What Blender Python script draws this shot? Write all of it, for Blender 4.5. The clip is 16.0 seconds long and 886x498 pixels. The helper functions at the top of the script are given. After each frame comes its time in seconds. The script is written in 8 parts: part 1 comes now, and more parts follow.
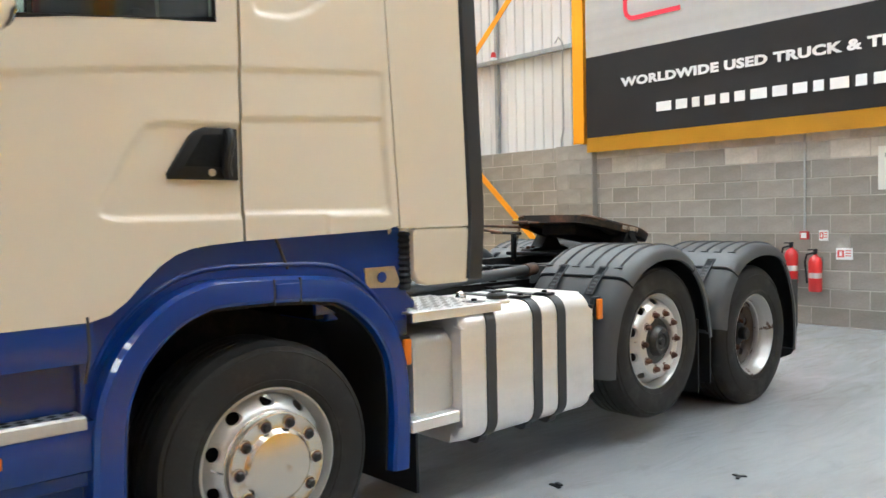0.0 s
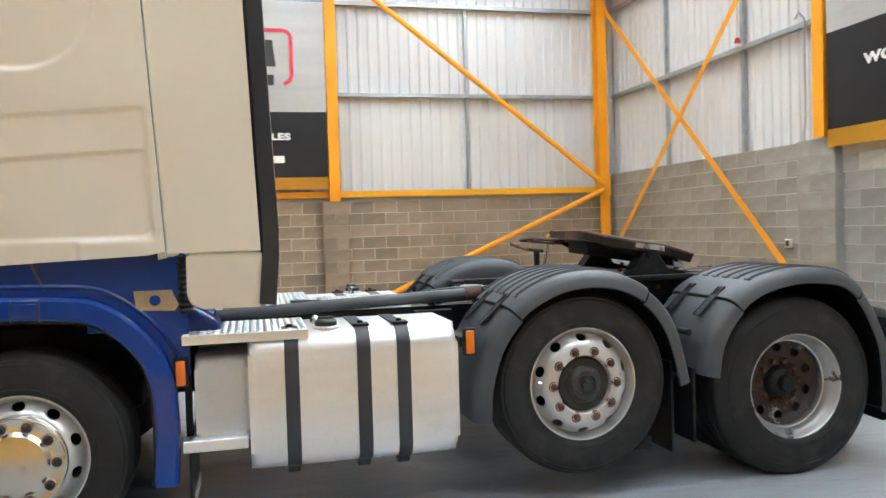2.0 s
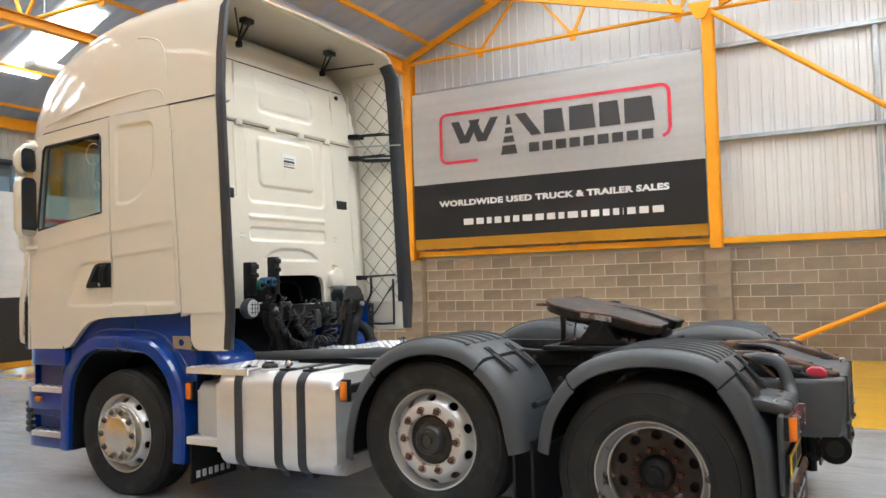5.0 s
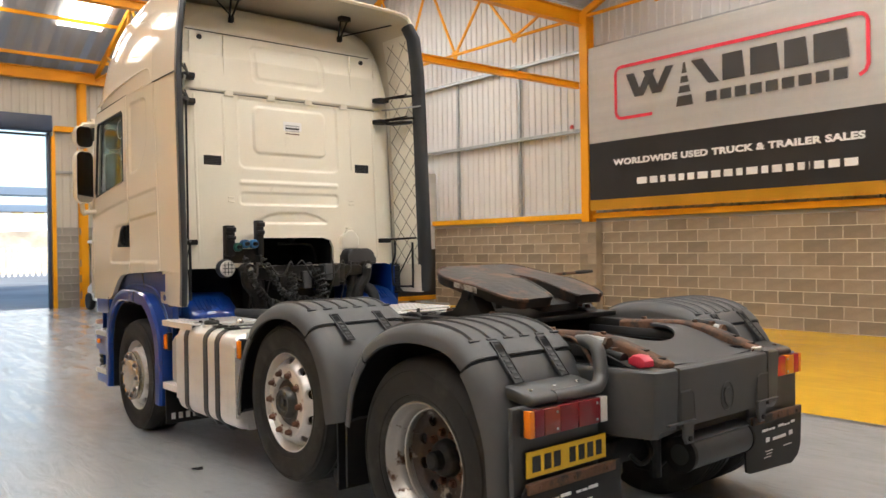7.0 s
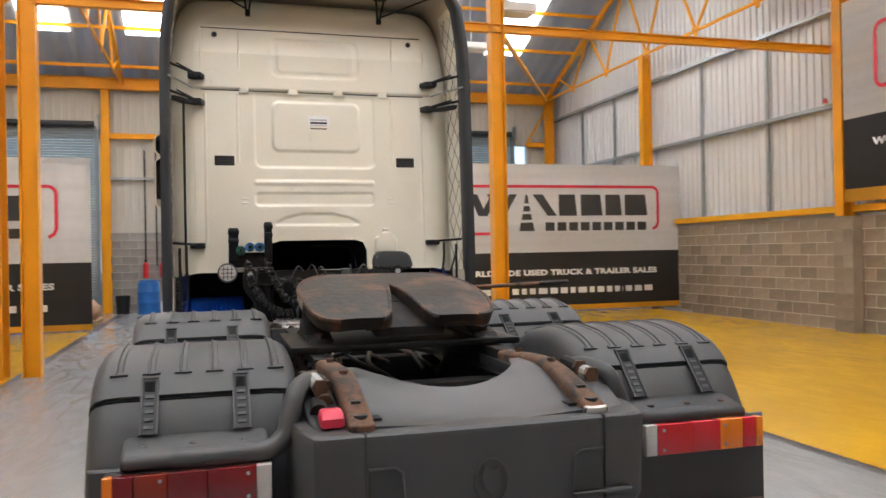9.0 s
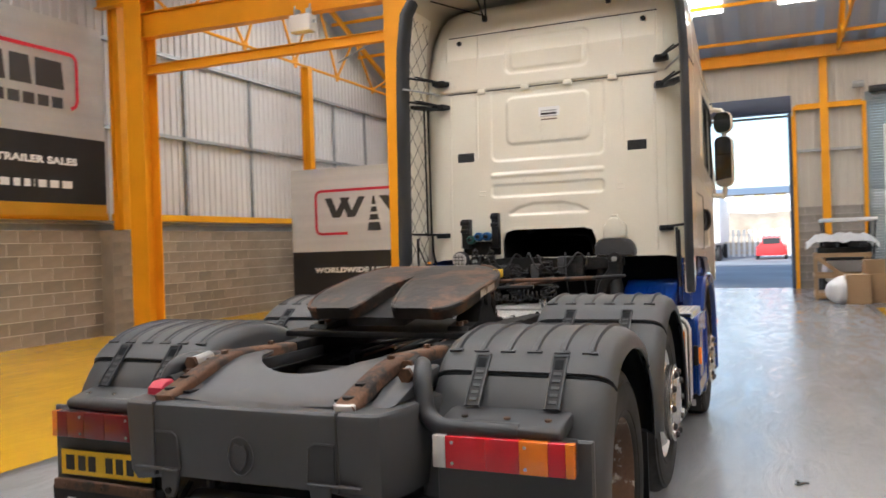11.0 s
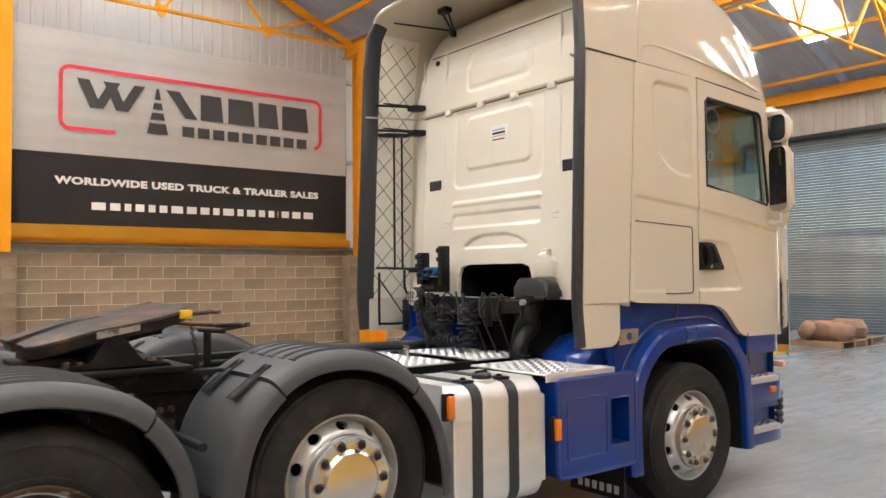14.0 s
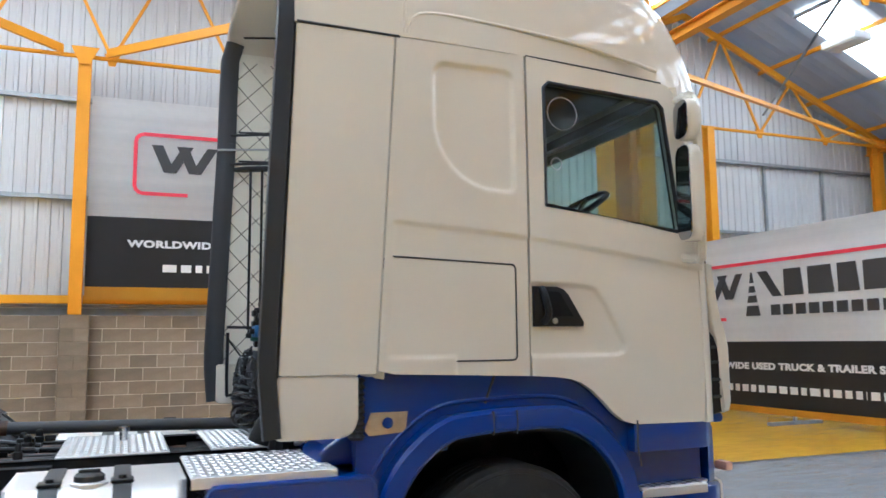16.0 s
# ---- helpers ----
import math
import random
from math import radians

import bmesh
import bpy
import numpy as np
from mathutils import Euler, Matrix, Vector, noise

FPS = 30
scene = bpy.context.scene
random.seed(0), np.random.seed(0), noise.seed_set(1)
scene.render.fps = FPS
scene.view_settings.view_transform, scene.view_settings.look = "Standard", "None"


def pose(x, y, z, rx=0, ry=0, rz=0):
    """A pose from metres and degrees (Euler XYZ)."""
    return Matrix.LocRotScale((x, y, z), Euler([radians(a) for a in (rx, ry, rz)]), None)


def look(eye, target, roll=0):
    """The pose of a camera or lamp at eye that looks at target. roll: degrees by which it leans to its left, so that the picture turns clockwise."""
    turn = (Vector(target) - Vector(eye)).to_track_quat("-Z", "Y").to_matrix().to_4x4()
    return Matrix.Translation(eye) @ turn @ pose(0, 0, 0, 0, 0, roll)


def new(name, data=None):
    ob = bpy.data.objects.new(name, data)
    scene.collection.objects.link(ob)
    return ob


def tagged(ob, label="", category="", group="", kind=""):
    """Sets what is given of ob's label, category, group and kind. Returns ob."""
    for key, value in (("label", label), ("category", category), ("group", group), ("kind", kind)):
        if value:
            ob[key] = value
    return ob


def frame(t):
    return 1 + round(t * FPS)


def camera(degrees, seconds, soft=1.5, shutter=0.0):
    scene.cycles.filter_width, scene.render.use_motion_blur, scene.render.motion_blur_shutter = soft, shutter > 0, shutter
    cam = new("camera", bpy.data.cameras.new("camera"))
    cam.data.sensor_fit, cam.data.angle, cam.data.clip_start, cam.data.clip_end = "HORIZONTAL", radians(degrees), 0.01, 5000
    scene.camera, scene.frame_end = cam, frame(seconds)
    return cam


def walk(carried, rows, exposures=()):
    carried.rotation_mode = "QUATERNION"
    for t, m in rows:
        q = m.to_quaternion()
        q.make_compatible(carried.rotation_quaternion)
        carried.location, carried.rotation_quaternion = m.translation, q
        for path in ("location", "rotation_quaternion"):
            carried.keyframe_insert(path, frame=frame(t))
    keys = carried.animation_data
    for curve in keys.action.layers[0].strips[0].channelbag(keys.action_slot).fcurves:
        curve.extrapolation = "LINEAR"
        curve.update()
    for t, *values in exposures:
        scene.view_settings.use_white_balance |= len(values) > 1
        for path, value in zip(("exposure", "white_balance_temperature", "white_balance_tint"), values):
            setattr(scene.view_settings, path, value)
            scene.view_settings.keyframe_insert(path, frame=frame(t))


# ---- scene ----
cam = camera(58.8, 16.0, 1.5, 0.25)
PATH = [
    (0, (1.658, 3.944, 1.442), (0.313, 2.466, 1.356), -1.2),
    (0.5, (1.025, 4.32, 1.452), (-0.159, 2.711, 1.358), -2.1),
    (1, (0.36, 4.607, 1.443), (-0.64, 2.878, 1.343), -1.7),
    (1.5, (-0.301, 4.873, 1.467), (-1.063, 3.026, 1.383), -1.8),
    (2, (-0.972, 5.065, 1.469), (-1.442, 3.121, 1.416), -1.7),
    (2.5, (-1.659, 5.324, 1.5), (-1.78, 3.328, 1.475), -0.9),
    (3, (-2.303, 5.511, 1.516), (-2.117, 3.519, 1.528), -0.8),
    (3.5, (-3.015, 5.611, 1.548), (-2.645, 3.646, 1.589), -1.1),
    (4, (-3.692, 5.631, 1.548), (-3.122, 3.714, 1.591), -1.1),
    (4.2, (-3.955, 5.601, 1.588), (-3.294, 3.715, 1.648), -1.1),
    (6.3, (-6.485, 4.379, 1.536), (-5.154, 2.886, 1.558), -2.6),
    (6.5, (-6.63, 4.171, 1.54), (-5.244, 2.73, 1.555), -2.4),
    (7, (-6.935, 3.536, 1.555), (-5.403, 2.251, 1.548), -0.9),
    (7.5, (-7.1, 2.88, 1.551), (-5.448, 1.753, 1.527), -0.3),
    (8, (-7.246, 2.185, 1.555), (-5.492, 1.224, 1.523), -0.5),
    (8.2, (-7.255, 1.911, 1.517), (-5.472, 1.006, 1.481), -0.7),
    (10.3, (-7.24, -0.881, 1.568), (-5.263, -0.586, 1.644), -1.2),
    (10.5, (-7.213, -1.148, 1.567), (-5.261, -0.719, 1.63), -1.5),
    (11, (-7.185, -1.828, 1.546), (-5.349, -1.035, 1.534), -1.9),
    (11.5, (-7.056, -2.468, 1.512), (-5.366, -1.402, 1.419), -2.3),
    (12, (-6.84, -3.1, 1.512), (-5.286, -1.847, 1.382), -2.3),
    (12.5, (-6.443, -3.619, 1.504), (-4.993, -2.247, 1.379), -2.0),
    (13, (-5.891, -4.039, 1.558), (-4.498, -2.605, 1.512), -1.4),
    (13.5, (-5.232, -4.274, 1.552), (-3.908, -2.774, 1.572), -0.6),
    (14, (-4.554, -4.396, 1.556), (-3.326, -2.819, 1.628), -0.5),
    (14.5, (-3.834, -4.416, 1.557), (-2.702, -2.772, 1.687), -0.8),
    (15, (-3.11, -4.422, 1.549), (-2.071, -2.725, 1.752), -0.9),
    (15.5, (-2.358, -4.466, 1.548), (-1.446, -2.703, 1.793), -0.8),
    (16, (-1.61, -4.537, 1.526), (-0.867, -2.695, 1.759), -0.6),
]
EXPOSURES = [(0, 1.59, 5150, 2), (3.5, 1.46, 4850, 3), (5.5, 1.38, 5450, 6), (7, 1.24, 6000, 9), (8.2, 1.16, 6050, 10), (10.5, 1.09, 4550, 10), (11.2, 1.14, 6000, 11), (12.5, 1.36, 5950, 9), (13.5, 1.4, 6050, 9), (14.2, 1.36, 5450, 9), (15, 1.25, 4800, 8), (16, 1.22, 4680, 5)]
walk(cam, [(t, look(eye, target, roll)) for t, eye, target, roll in PATH], EXPOSURES)
SKY, ROOFLIGHT = 0.125, 2.8

# ---- world, sun and exposure ----
world = bpy.data.worlds.new("world")
scene.world = world
world.use_nodes = True
_n = world.node_tree.nodes
_sky = _n.new("ShaderNodeTexSky")
_sky.sky_type = "NISHITA"
_sky.sun_disc = False
_sky.sun_elevation = radians(20)
_sky.sun_rotation = radians(250)
world.node_tree.links.new(_sky.outputs[0], _n["Background"].inputs[0])
_n["Background"].inputs[1].default_value = SKY

sun = new("sun", bpy.data.lights.new("sun", "SUN"))
sun.data.energy, sun.data.angle, sun.data.color = 3.7, radians(0.6), (1.0, 0.95, 0.88)
sun.matrix_world = look((-40, 9, 15), (0, 0, 0))


# ---- materials ----
def shader(name):
    m = bpy.data.materials.new(name)
    m.use_nodes = True
    return m, m.node_tree.nodes, m.node_tree.links, m.node_tree.nodes["Principled BSDF"]


def noise_node(n, l, scale, detail=4, rough=0.55, stretch=None):
    co = n.new("ShaderNodeTexCoord")
    t = n.new("ShaderNodeTexNoise")
    t.inputs["Scale"].default_value, t.inputs["Detail"].default_value, t.inputs["Roughness"].default_value = scale, detail, rough
    if stretch:
        mp = n.new("ShaderNodeMapping")
        mp.inputs["Scale"].default_value = stretch
        l.new(co.outputs["Object"], mp.inputs[0])
        l.new(mp.outputs[0], t.inputs["Vector"])
    else:
        l.new(co.outputs["Object"], t.inputs["Vector"])
    return t


def ramp_node(n, l, src, stops):
    r = n.new("ShaderNodeValToRGB")
    e = r.color_ramp.elements
    while len(e) < len(stops):
        e.new(0.5)
    for el, (p, c) in zip(e, stops):
        el.position, el.color = p, (*c, 1)
    l.new(src, r.inputs[0])
    return r


def surface(name, colour, rough=0.5, metal=0.0, vary=0.12, fine=60.0, coarse=1.5, bump=0.05, coat=0.0, per_piece=0.0,
            dirt=None, dirt_at=(0.55, 0.75), dirt_scale=4.0, spec=0.5, stretch=None, rough_vary=0.12):
    """A painted, cast or moulded surface: two scales of tone, uneven gloss, fine relief, stains of a shape of their own."""
    m, n, l, p = shader(name)
    a = noise_node(n, l, coarse, 3, 0.5, stretch)
    b = noise_node(n, l, fine, 3)
    mix = n.new("ShaderNodeMix")
    mix.data_type = "RGBA"
    lo = tuple(max(0, c * (1 - vary)) for c in colour)
    hi = tuple(min(1, c * (1 + vary)) for c in colour)
    r = ramp_node(n, l, a.outputs[0], [(0.3, lo), (0.7, hi)])
    g = ramp_node(n, l, b.outputs[0], [(0.3, (1 - vary * 0.6,) * 3), (0.7, (1, 1, 1))])
    mix.blend_type = "MULTIPLY"
    mix.inputs[0].default_value = 1
    l.new(r.outputs[0], mix.inputs[6])
    l.new(g.outputs[0], mix.inputs[7])
    out = mix.outputs[2]
    if per_piece:
        info = n.new("ShaderNodeObjectInfo")
        rp = ramp_node(n, l, info.outputs["Random"], [(0, (1 - per_piece,) * 3), (1, (1 + per_piece,) * 3)])
        mx = n.new("ShaderNodeMix")
        mx.data_type, mx.blend_type = "RGBA", "MULTIPLY"
        mx.inputs[0].default_value = 1
        l.new(out, mx.inputs[6])
        l.new(rp.outputs[0], mx.inputs[7])
        out = mx.outputs[2]
    if dirt:
        d = noise_node(n, l, dirt_scale, 8, 0.65)
        f = ramp_node(n, l, d.outputs[0], [(dirt_at[0], (0, 0, 0)), (dirt_at[1], (1, 1, 1))])
        mx = n.new("ShaderNodeMix")
        mx.data_type = "RGBA"
        l.new(f.outputs[0], mx.inputs[0])
        l.new(out, mx.inputs[6])
        mx.inputs[7].default_value = (*dirt, 1)
        out = mx.outputs[2]
    l.new(out, p.inputs["Base Color"])
    rr = n.new("ShaderNodeMapRange")
    lo_r, hi_r = max(0.02, rough - rough_vary), min(1, rough + rough_vary)
    if lo_r < 0.285 < hi_r:
        lo_r, hi_r = (0.29, max(hi_r, 0.34)) if rough >= 0.28 else (min(lo_r, 0.2), 0.262)
    rr.inputs["To Min"].default_value, rr.inputs["To Max"].default_value = lo_r, hi_r
    l.new(a.outputs[0], rr.inputs[0])
    l.new(rr.outputs[0], p.inputs["Roughness"])
    p.inputs["Metallic"].default_value = metal
    p.inputs["Specular IOR Level"].default_value = spec
    p.inputs["Coat Weight"].default_value = coat
    p.inputs["Coat Roughness"].default_value = 0.06
    if bump:
        bp = n.new("ShaderNodeBump")
        bp.inputs["Strength"].default_value, bp.inputs["Distance"].default_value = bump, 0.01
        l.new(b.outputs[0], bp.inputs["Height"])
        l.new(bp.outputs[0], p.inputs["Normal"])
    return m


def glow(name, colour, strength):
    m, n, l, p = shader(name)
    p.inputs["Base Color"].default_value = (*colour, 1)
    p.inputs["Emission Color"].default_value = (*colour, 1)
    p.inputs["Emission Strength"].default_value = strength
    return m


def glass(name, tint, rough=0.02):
    m, n, l, p = shader(name)
    p.inputs["Base Color"].default_value = (*tint, 1)
    p.inputs["Roughness"].default_value = rough
    p.inputs["Transmission Weight"].default_value = 1.0
    p.inputs["IOR"].default_value = 1.45
    return m


CREAM = surface("cream_paint", (0.71, 0.655, 0.545), 0.45, vary=0.015, spec=0.2, coat=0.8, bump=0.01, fine=200)
WHITE_BACK = surface("cream_back_panel_paint", (0.77, 0.735, 0.625), 0.32, vary=0.04, coat=0.5, bump=0.02, dirt=(0.42, 0.38, 0.3), dirt_at=(0.66, 0.95))
BLUE = surface("dark_blue_paint", (0.002, 0.036, 0.245), 0.32, vary=0.08, spec=0.2, coat=1.0, bump=0.01, fine=200)
GREY_PL = surface("grey_moulded_plastic", (0.066, 0.069, 0.073), 0.47, spec=0.4, vary=0.12, bump=0.06, fine=260, dirt=(0.105, 0.10, 0.095), dirt_at=(0.54, 0.9), dirt_scale=2)
GREY_SM = surface("smooth_grey_plastic", (0.060, 0.064, 0.070), 0.38, vary=0.1, bump=0.02, fine=200, dirt=(0.13, 0.10, 0.08), dirt_at=(0.62, 0.85), dirt_scale=5)
BLACK_GREY = surface("dark_grey_plastic", (0.035, 0.037, 0.040), 0.48, vary=0.15, bump=0.06, fine=200, dirt=(0.08, 0.075, 0.07), dirt_at=(0.6, 0.95), dirt_scale=4)
LINER = surface("dirty_black_liner", (0.012, 0.013, 0.015), 0.8, vary=0.3, bump=0.15, fine=60, dirt=(0.03, 0.028, 0.026), dirt_at=(0.55, 0.85), dirt_scale=6, spec=0.1)
BLACK_PL = surface("black_plastic", (0.012, 0.0125, 0.014), 0.45, spec=0.3, vary=0.2, bump=0.05, fine=200)
RUBBER = surface("tyre_rubber", (0.025, 0.024, 0.023), 0.66, vary=0.2, bump=0.12, fine=120, dirt=(0.075, 0.068, 0.06), dirt_at=(0.5, 0.9), dirt_scale=5, spec=0.25)
CHASSIS = surface("greasy_chassis_paint", (0.011, 0.011, 0.011), 0.55, spec=0.25, vary=0.4, bump=0.15, fine=50, dirt=(0.045, 0.036, 0.03), dirt_at=(0.52, 0.8), dirt_scale=9)
RUST = surface("rusty_steel", (0.13, 0.065, 0.035), 0.75, vary=0.35, bump=0.25, fine=70, dirt=(0.030, 0.024, 0.021), dirt_at=(0.48, 0.60), dirt_scale=11)
RUSTY_RIM = surface("rusty_grey_wheel", (0.060, 0.040, 0.030), 0.6, metal=0.2, vary=0.4, bump=0.15, dirt=(0.36, 0.34, 0.31), dirt_at=(0.60, 0.66), dirt_scale=8)
RUSTY_DISC = surface("rusty_wheel_disc", (0.055, 0.036, 0.027), 0.7, vary=0.4, bump=0.2, dirt=(0.30, 0.29, 0.27), dirt_at=(0.62, 0.70), dirt_scale=8)
PALE_BARREL = surface("pale_wheel_barrel", (0.50, 0.49, 0.47), 0.36, metal=0.7, vary=0.1, bump=0.06, dirt=(0.10, 0.060, 0.04), dirt_at=(0.56, 0.61), dirt_scale=8)
RUSTY_BARREL = surface("rusty_wheel_barrel", (0.17, 0.10, 0.065), 0.55, metal=0.4, vary=0.3, bump=0.15, dirt=(0.60, 0.57, 0.53), dirt_at=(0.56, 0.62), dirt_scale=9)
WORN_DISC = surface("worn_pale_wheel_disc", (0.66, 0.63, 0.58), 0.4, metal=0.35, vary=0.1, bump=0.08, dirt=(0.22, 0.10, 0.05), dirt_at=(0.60, 0.72), dirt_scale=13)
HUBM = surface("greasy_hub", (0.05, 0.05, 0.048), 0.45, metal=0.5, vary=0.4, bump=0.15, fine=40, dirt=(0.12, 0.10, 0.08), dirt_at=(0.5, 0.8), dirt_scale=16)
TRIM = surface("worn_gold_trim", (0.72, 0.67, 0.57), 0.24, metal=0.9, vary=0.06, bump=0.02, dirt=(0.50, 0.36, 0.16), dirt_at=(0.56, 0.72), dirt_scale=9)
TRIM_SILVER = surface("polished_trim", (0.70, 0.69, 0.66), 0.24, metal=0.9, vary=0.05, bump=0.01, dirt=(0.5, 0.44, 0.36), dirt_at=(0.6, 0.9), dirt_scale=8)
NUT_DARK = surface("dark_wheel_nut", (0.05, 0.045, 0.042), 0.45, metal=0.5, vary=0.3, bump=0.1)
GREASE = surface("greasy_steel", (0.030, 0.026, 0.022), 0.52, spec=0.4, metal=0.0, vary=0.5, bump=0.35, fine=22, coarse=4, dirt=(0.15, 0.068, 0.035), dirt_at=(0.51, 0.68), dirt_scale=5.0)
RUSTEDGE = surface("rust_brown_edge", (0.12, 0.060, 0.032), 0.6, metal=0.2, vary=0.4, bump=0.2, dirt=(0.02, 0.02, 0.02), dirt_at=(0.45, 0.6), dirt_scale=7)
LABELW = surface("worn_paper_label", (0.42, 0.38, 0.33), 0.6, vary=0.2, dirt=(0.10, 0.07, 0.05), dirt_at=(0.5, 0.65), dirt_scale=18)
SILVER = surface("silver_wheel_paint", (0.58, 0.575, 0.56), 0.33, metal=0.7, vary=0.08, bump=0.03, dirt=(0.22, 0.19, 0.15), dirt_at=(0.62, 0.9), dirt_scale=10)
ALU = surface("brushed_aluminium", (0.88, 0.875, 0.86), 0.36, metal=0.6, vary=0.05, bump=0.04, stretch=(1, 1, 6), dirt=(0.70, 0.69, 0.66), dirt_at=(0.55, 0.9))
ALU_DULL = surface("dull_aluminium", (0.62, 0.61, 0.58), 0.5, metal=0.4, vary=0.08, bump=0.04, dirt=(0.45, 0.43, 0.4), dirt_at=(0.5, 0.85))
CHEQUER = surface("tread_plate_aluminium", (0.62, 0.62, 0.615), 0.35, metal=0.6, vary=0.1, bump=0.05, dirt=(0.35, 0.34, 0.32), dirt_at=(0.6, 0.9), dirt_scale=6)
STRAP = surface("dark_grey_strap", (0.045, 0.048, 0.052), 0.5, vary=0.15, bump=0.08)
CAPGOLD = surface("worn_hub_cap", (0.58, 0.52, 0.40), 0.3, metal=0.7, vary=0.12, dirt=(0.35, 0.28, 0.18), dirt_at=(0.5, 0.8), dirt_scale=12)
NUT = surface("rusty_nut", (0.14, 0.065, 0.04), 0.65, metal=0.3, vary=0.3, bump=0.2)
CHROME = surface("polished_metal", (0.8, 0.8, 0.8), 0.15, metal=1.0, vary=0.05, bump=0)
# red and amber lenses of the left lamp, with its shade in the colour
RED_SHADED = surface("shaded_red_lens", (0.20, 0.008, 0.014), 0.18, vary=0.2, coat=0.5, bump=0.05, fine=300)
AMBER_SHADED = surface("shaded_amber_lens", (0.24, 0.025, 0.012), 0.18, vary=0.1, coat=0.5, bump=0.03, fine=300)
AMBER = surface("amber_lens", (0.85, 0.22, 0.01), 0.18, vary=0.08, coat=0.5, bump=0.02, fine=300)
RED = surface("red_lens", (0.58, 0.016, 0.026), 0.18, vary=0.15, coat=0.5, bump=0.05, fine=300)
CLEAR = surface("clear_lens", (0.62, 0.6, 0.58), 0.2, vary=0.1, coat=0.5, bump=0.05, fine=300)
PEACH = surface("peach_lamp_lens", (0.75, 0.42, 0.28), 0.25, vary=0.1, coat=0.4)
PINK = surface("red_plastic_cap", (0.55, 0.03, 0.07), 0.4, vary=0.1)
PLATE = surface("yellow_number_plate", (0.80, 0.52, 0.01), 0.35, vary=0.05, bump=0.01)
INK = surface("black_ink", (0.015, 0.015, 0.016), 0.5, vary=0.1, bump=0)
WHITE_INK = surface("white_ink", (0.80, 0.80, 0.80), 0.5, vary=0.04, bump=0)
CABLE = surface("black_coil_hose", (0.018, 0.018, 0.019), 0.5, vary=0.2, bump=0.03)
CABLE_BLUE = surface("blue_coupling", (0.03, 0.14, 0.35), 0.5, vary=0.2)
CABLE_GREEN = surface("green_hose", (0.015, 0.10, 0.08), 0.5, vary=0.2)
QUILT = surface("cream_quilted_lining", (0.83, 0.80, 0.70), 0.55, vary=0.06, bump=0.1, fine=80, dirt=(0.35, 0.33, 0.27), dirt_at=(0.62, 0.95))
SEATM = surface("dark_seat_fabric", (0.035, 0.037, 0.042), 0.9, vary=0.2, bump=0.2)
DARK = surface("dark_interior_trim", (0.05, 0.05, 0.05), 0.7, vary=0.15)
SEAM = surface("grey_brown_seam", (0.20, 0.18, 0.14), 0.7, vary=0.2, bump=0.1)
RUBBER_EDGE = surface("dark_grey_edge_rubber", (0.028, 0.031, 0.036), 0.36, vary=0.15, spec=0.5, bump=0.05, fine=120)
GLASS = glass("cab_window_glass", (0.56, 0.68, 0.66))
MIRROR = surface("mirror_glass", (0.46, 0.48, 0.52), 0.03, metal=1.0, vary=0.0, bump=0, rough_vary=0.0)

ORANGE = surface("orange_steel_paint", (0.80, 0.345, 0.004), 0.42, vary=0.07, bump=0.03, spec=0.25, dirt=(0.55, 0.24, 0.02), dirt_at=(0.66, 0.95), dirt_scale=3)
YRAIL = surface("yellow_rail_paint", (0.80, 0.40, 0.008), 0.4, spec=0.25, vary=0.08, bump=0.02)
GALV = surface("galvanised_steel", (0.40, 0.42, 0.43), 0.4, metal=0.6, vary=0.15, bump=0.03, coarse=6)
CLAD = surface("white_liner_sheet", (0.665, 0.655, 0.645), 0.42, vary=0.04, bump=0.01, coarse=0.8, dirt=(0.62, 0.60, 0.57), dirt_at=(0.6, 0.95), dirt_scale=0.9)
CLAD_TOP = surface("cream_liner_sheet", (0.52, 0.49, 0.42), 0.45, vary=0.05, bump=0.01, coarse=0.8)
ROOFSHEET = surface("pale_roof_liner", (0.55, 0.53, 0.50), 0.6, vary=0.06, bump=0.02, coarse=0.7)
BLOCK = surface("concrete_block", (0.29, 0.24, 0.185), 0.88, vary=0.16, fine=45, coarse=3, bump=0.4, per_piece=0.2, spec=0.25)
BLOCK_GREY = surface("grey_concrete_block", (0.30, 0.278, 0.25), 0.88, vary=0.16, fine=45, coarse=3, bump=0.4, per_piece=0.13, spec=0.25)
MORTAR_GREY = surface("grey_mortar", (0.46, 0.43, 0.385), 0.95, vary=0.12, fine=60, bump=0.3, spec=0.2)
BLOCK_PALE = surface("pale_concrete_block", (0.50, 0.47, 0.42), 0.9, vary=0.14, fine=40, coarse=5, bump=0.4, per_piece=0.15, spec=0.25)
MORTAR = surface("mortar", (0.60, 0.53, 0.425), 0.95, vary=0.12, fine=60, bump=0.3, spec=0.2)
CAPPING = surface("grey_flashing", (0.32, 0.33, 0.34), 0.45, metal=0.3, vary=0.1)
SHUTTER = surface("grey_roller_shutter", (0.21, 0.24, 0.25), 0.42, metal=0.4, vary=0.1, bump=0.03)
NAVY = surface("navy_shutter_box", (0.03, 0.045, 0.085), 0.4, vary=0.15)
BAN_SILVER = surface("silver_banner_vinyl", (0.83, 0.81, 0.785), 0.34, metal=0.08, vary=0.07, fine=8, coarse=0.7, bump=0.03, stretch=(0.15, 1, 6))
BAN_DARK = surface("charcoal_banner_vinyl", (0.058, 0.055, 0.055), 0.55, spec=0.3, vary=0.12, coarse=0.8, bump=0.02)
BAN_YEL = surface("yellow_banner_vinyl", (0.80, 0.42, 0.02), 0.42, vary=0.08, coarse=1.2, bump=0.02)
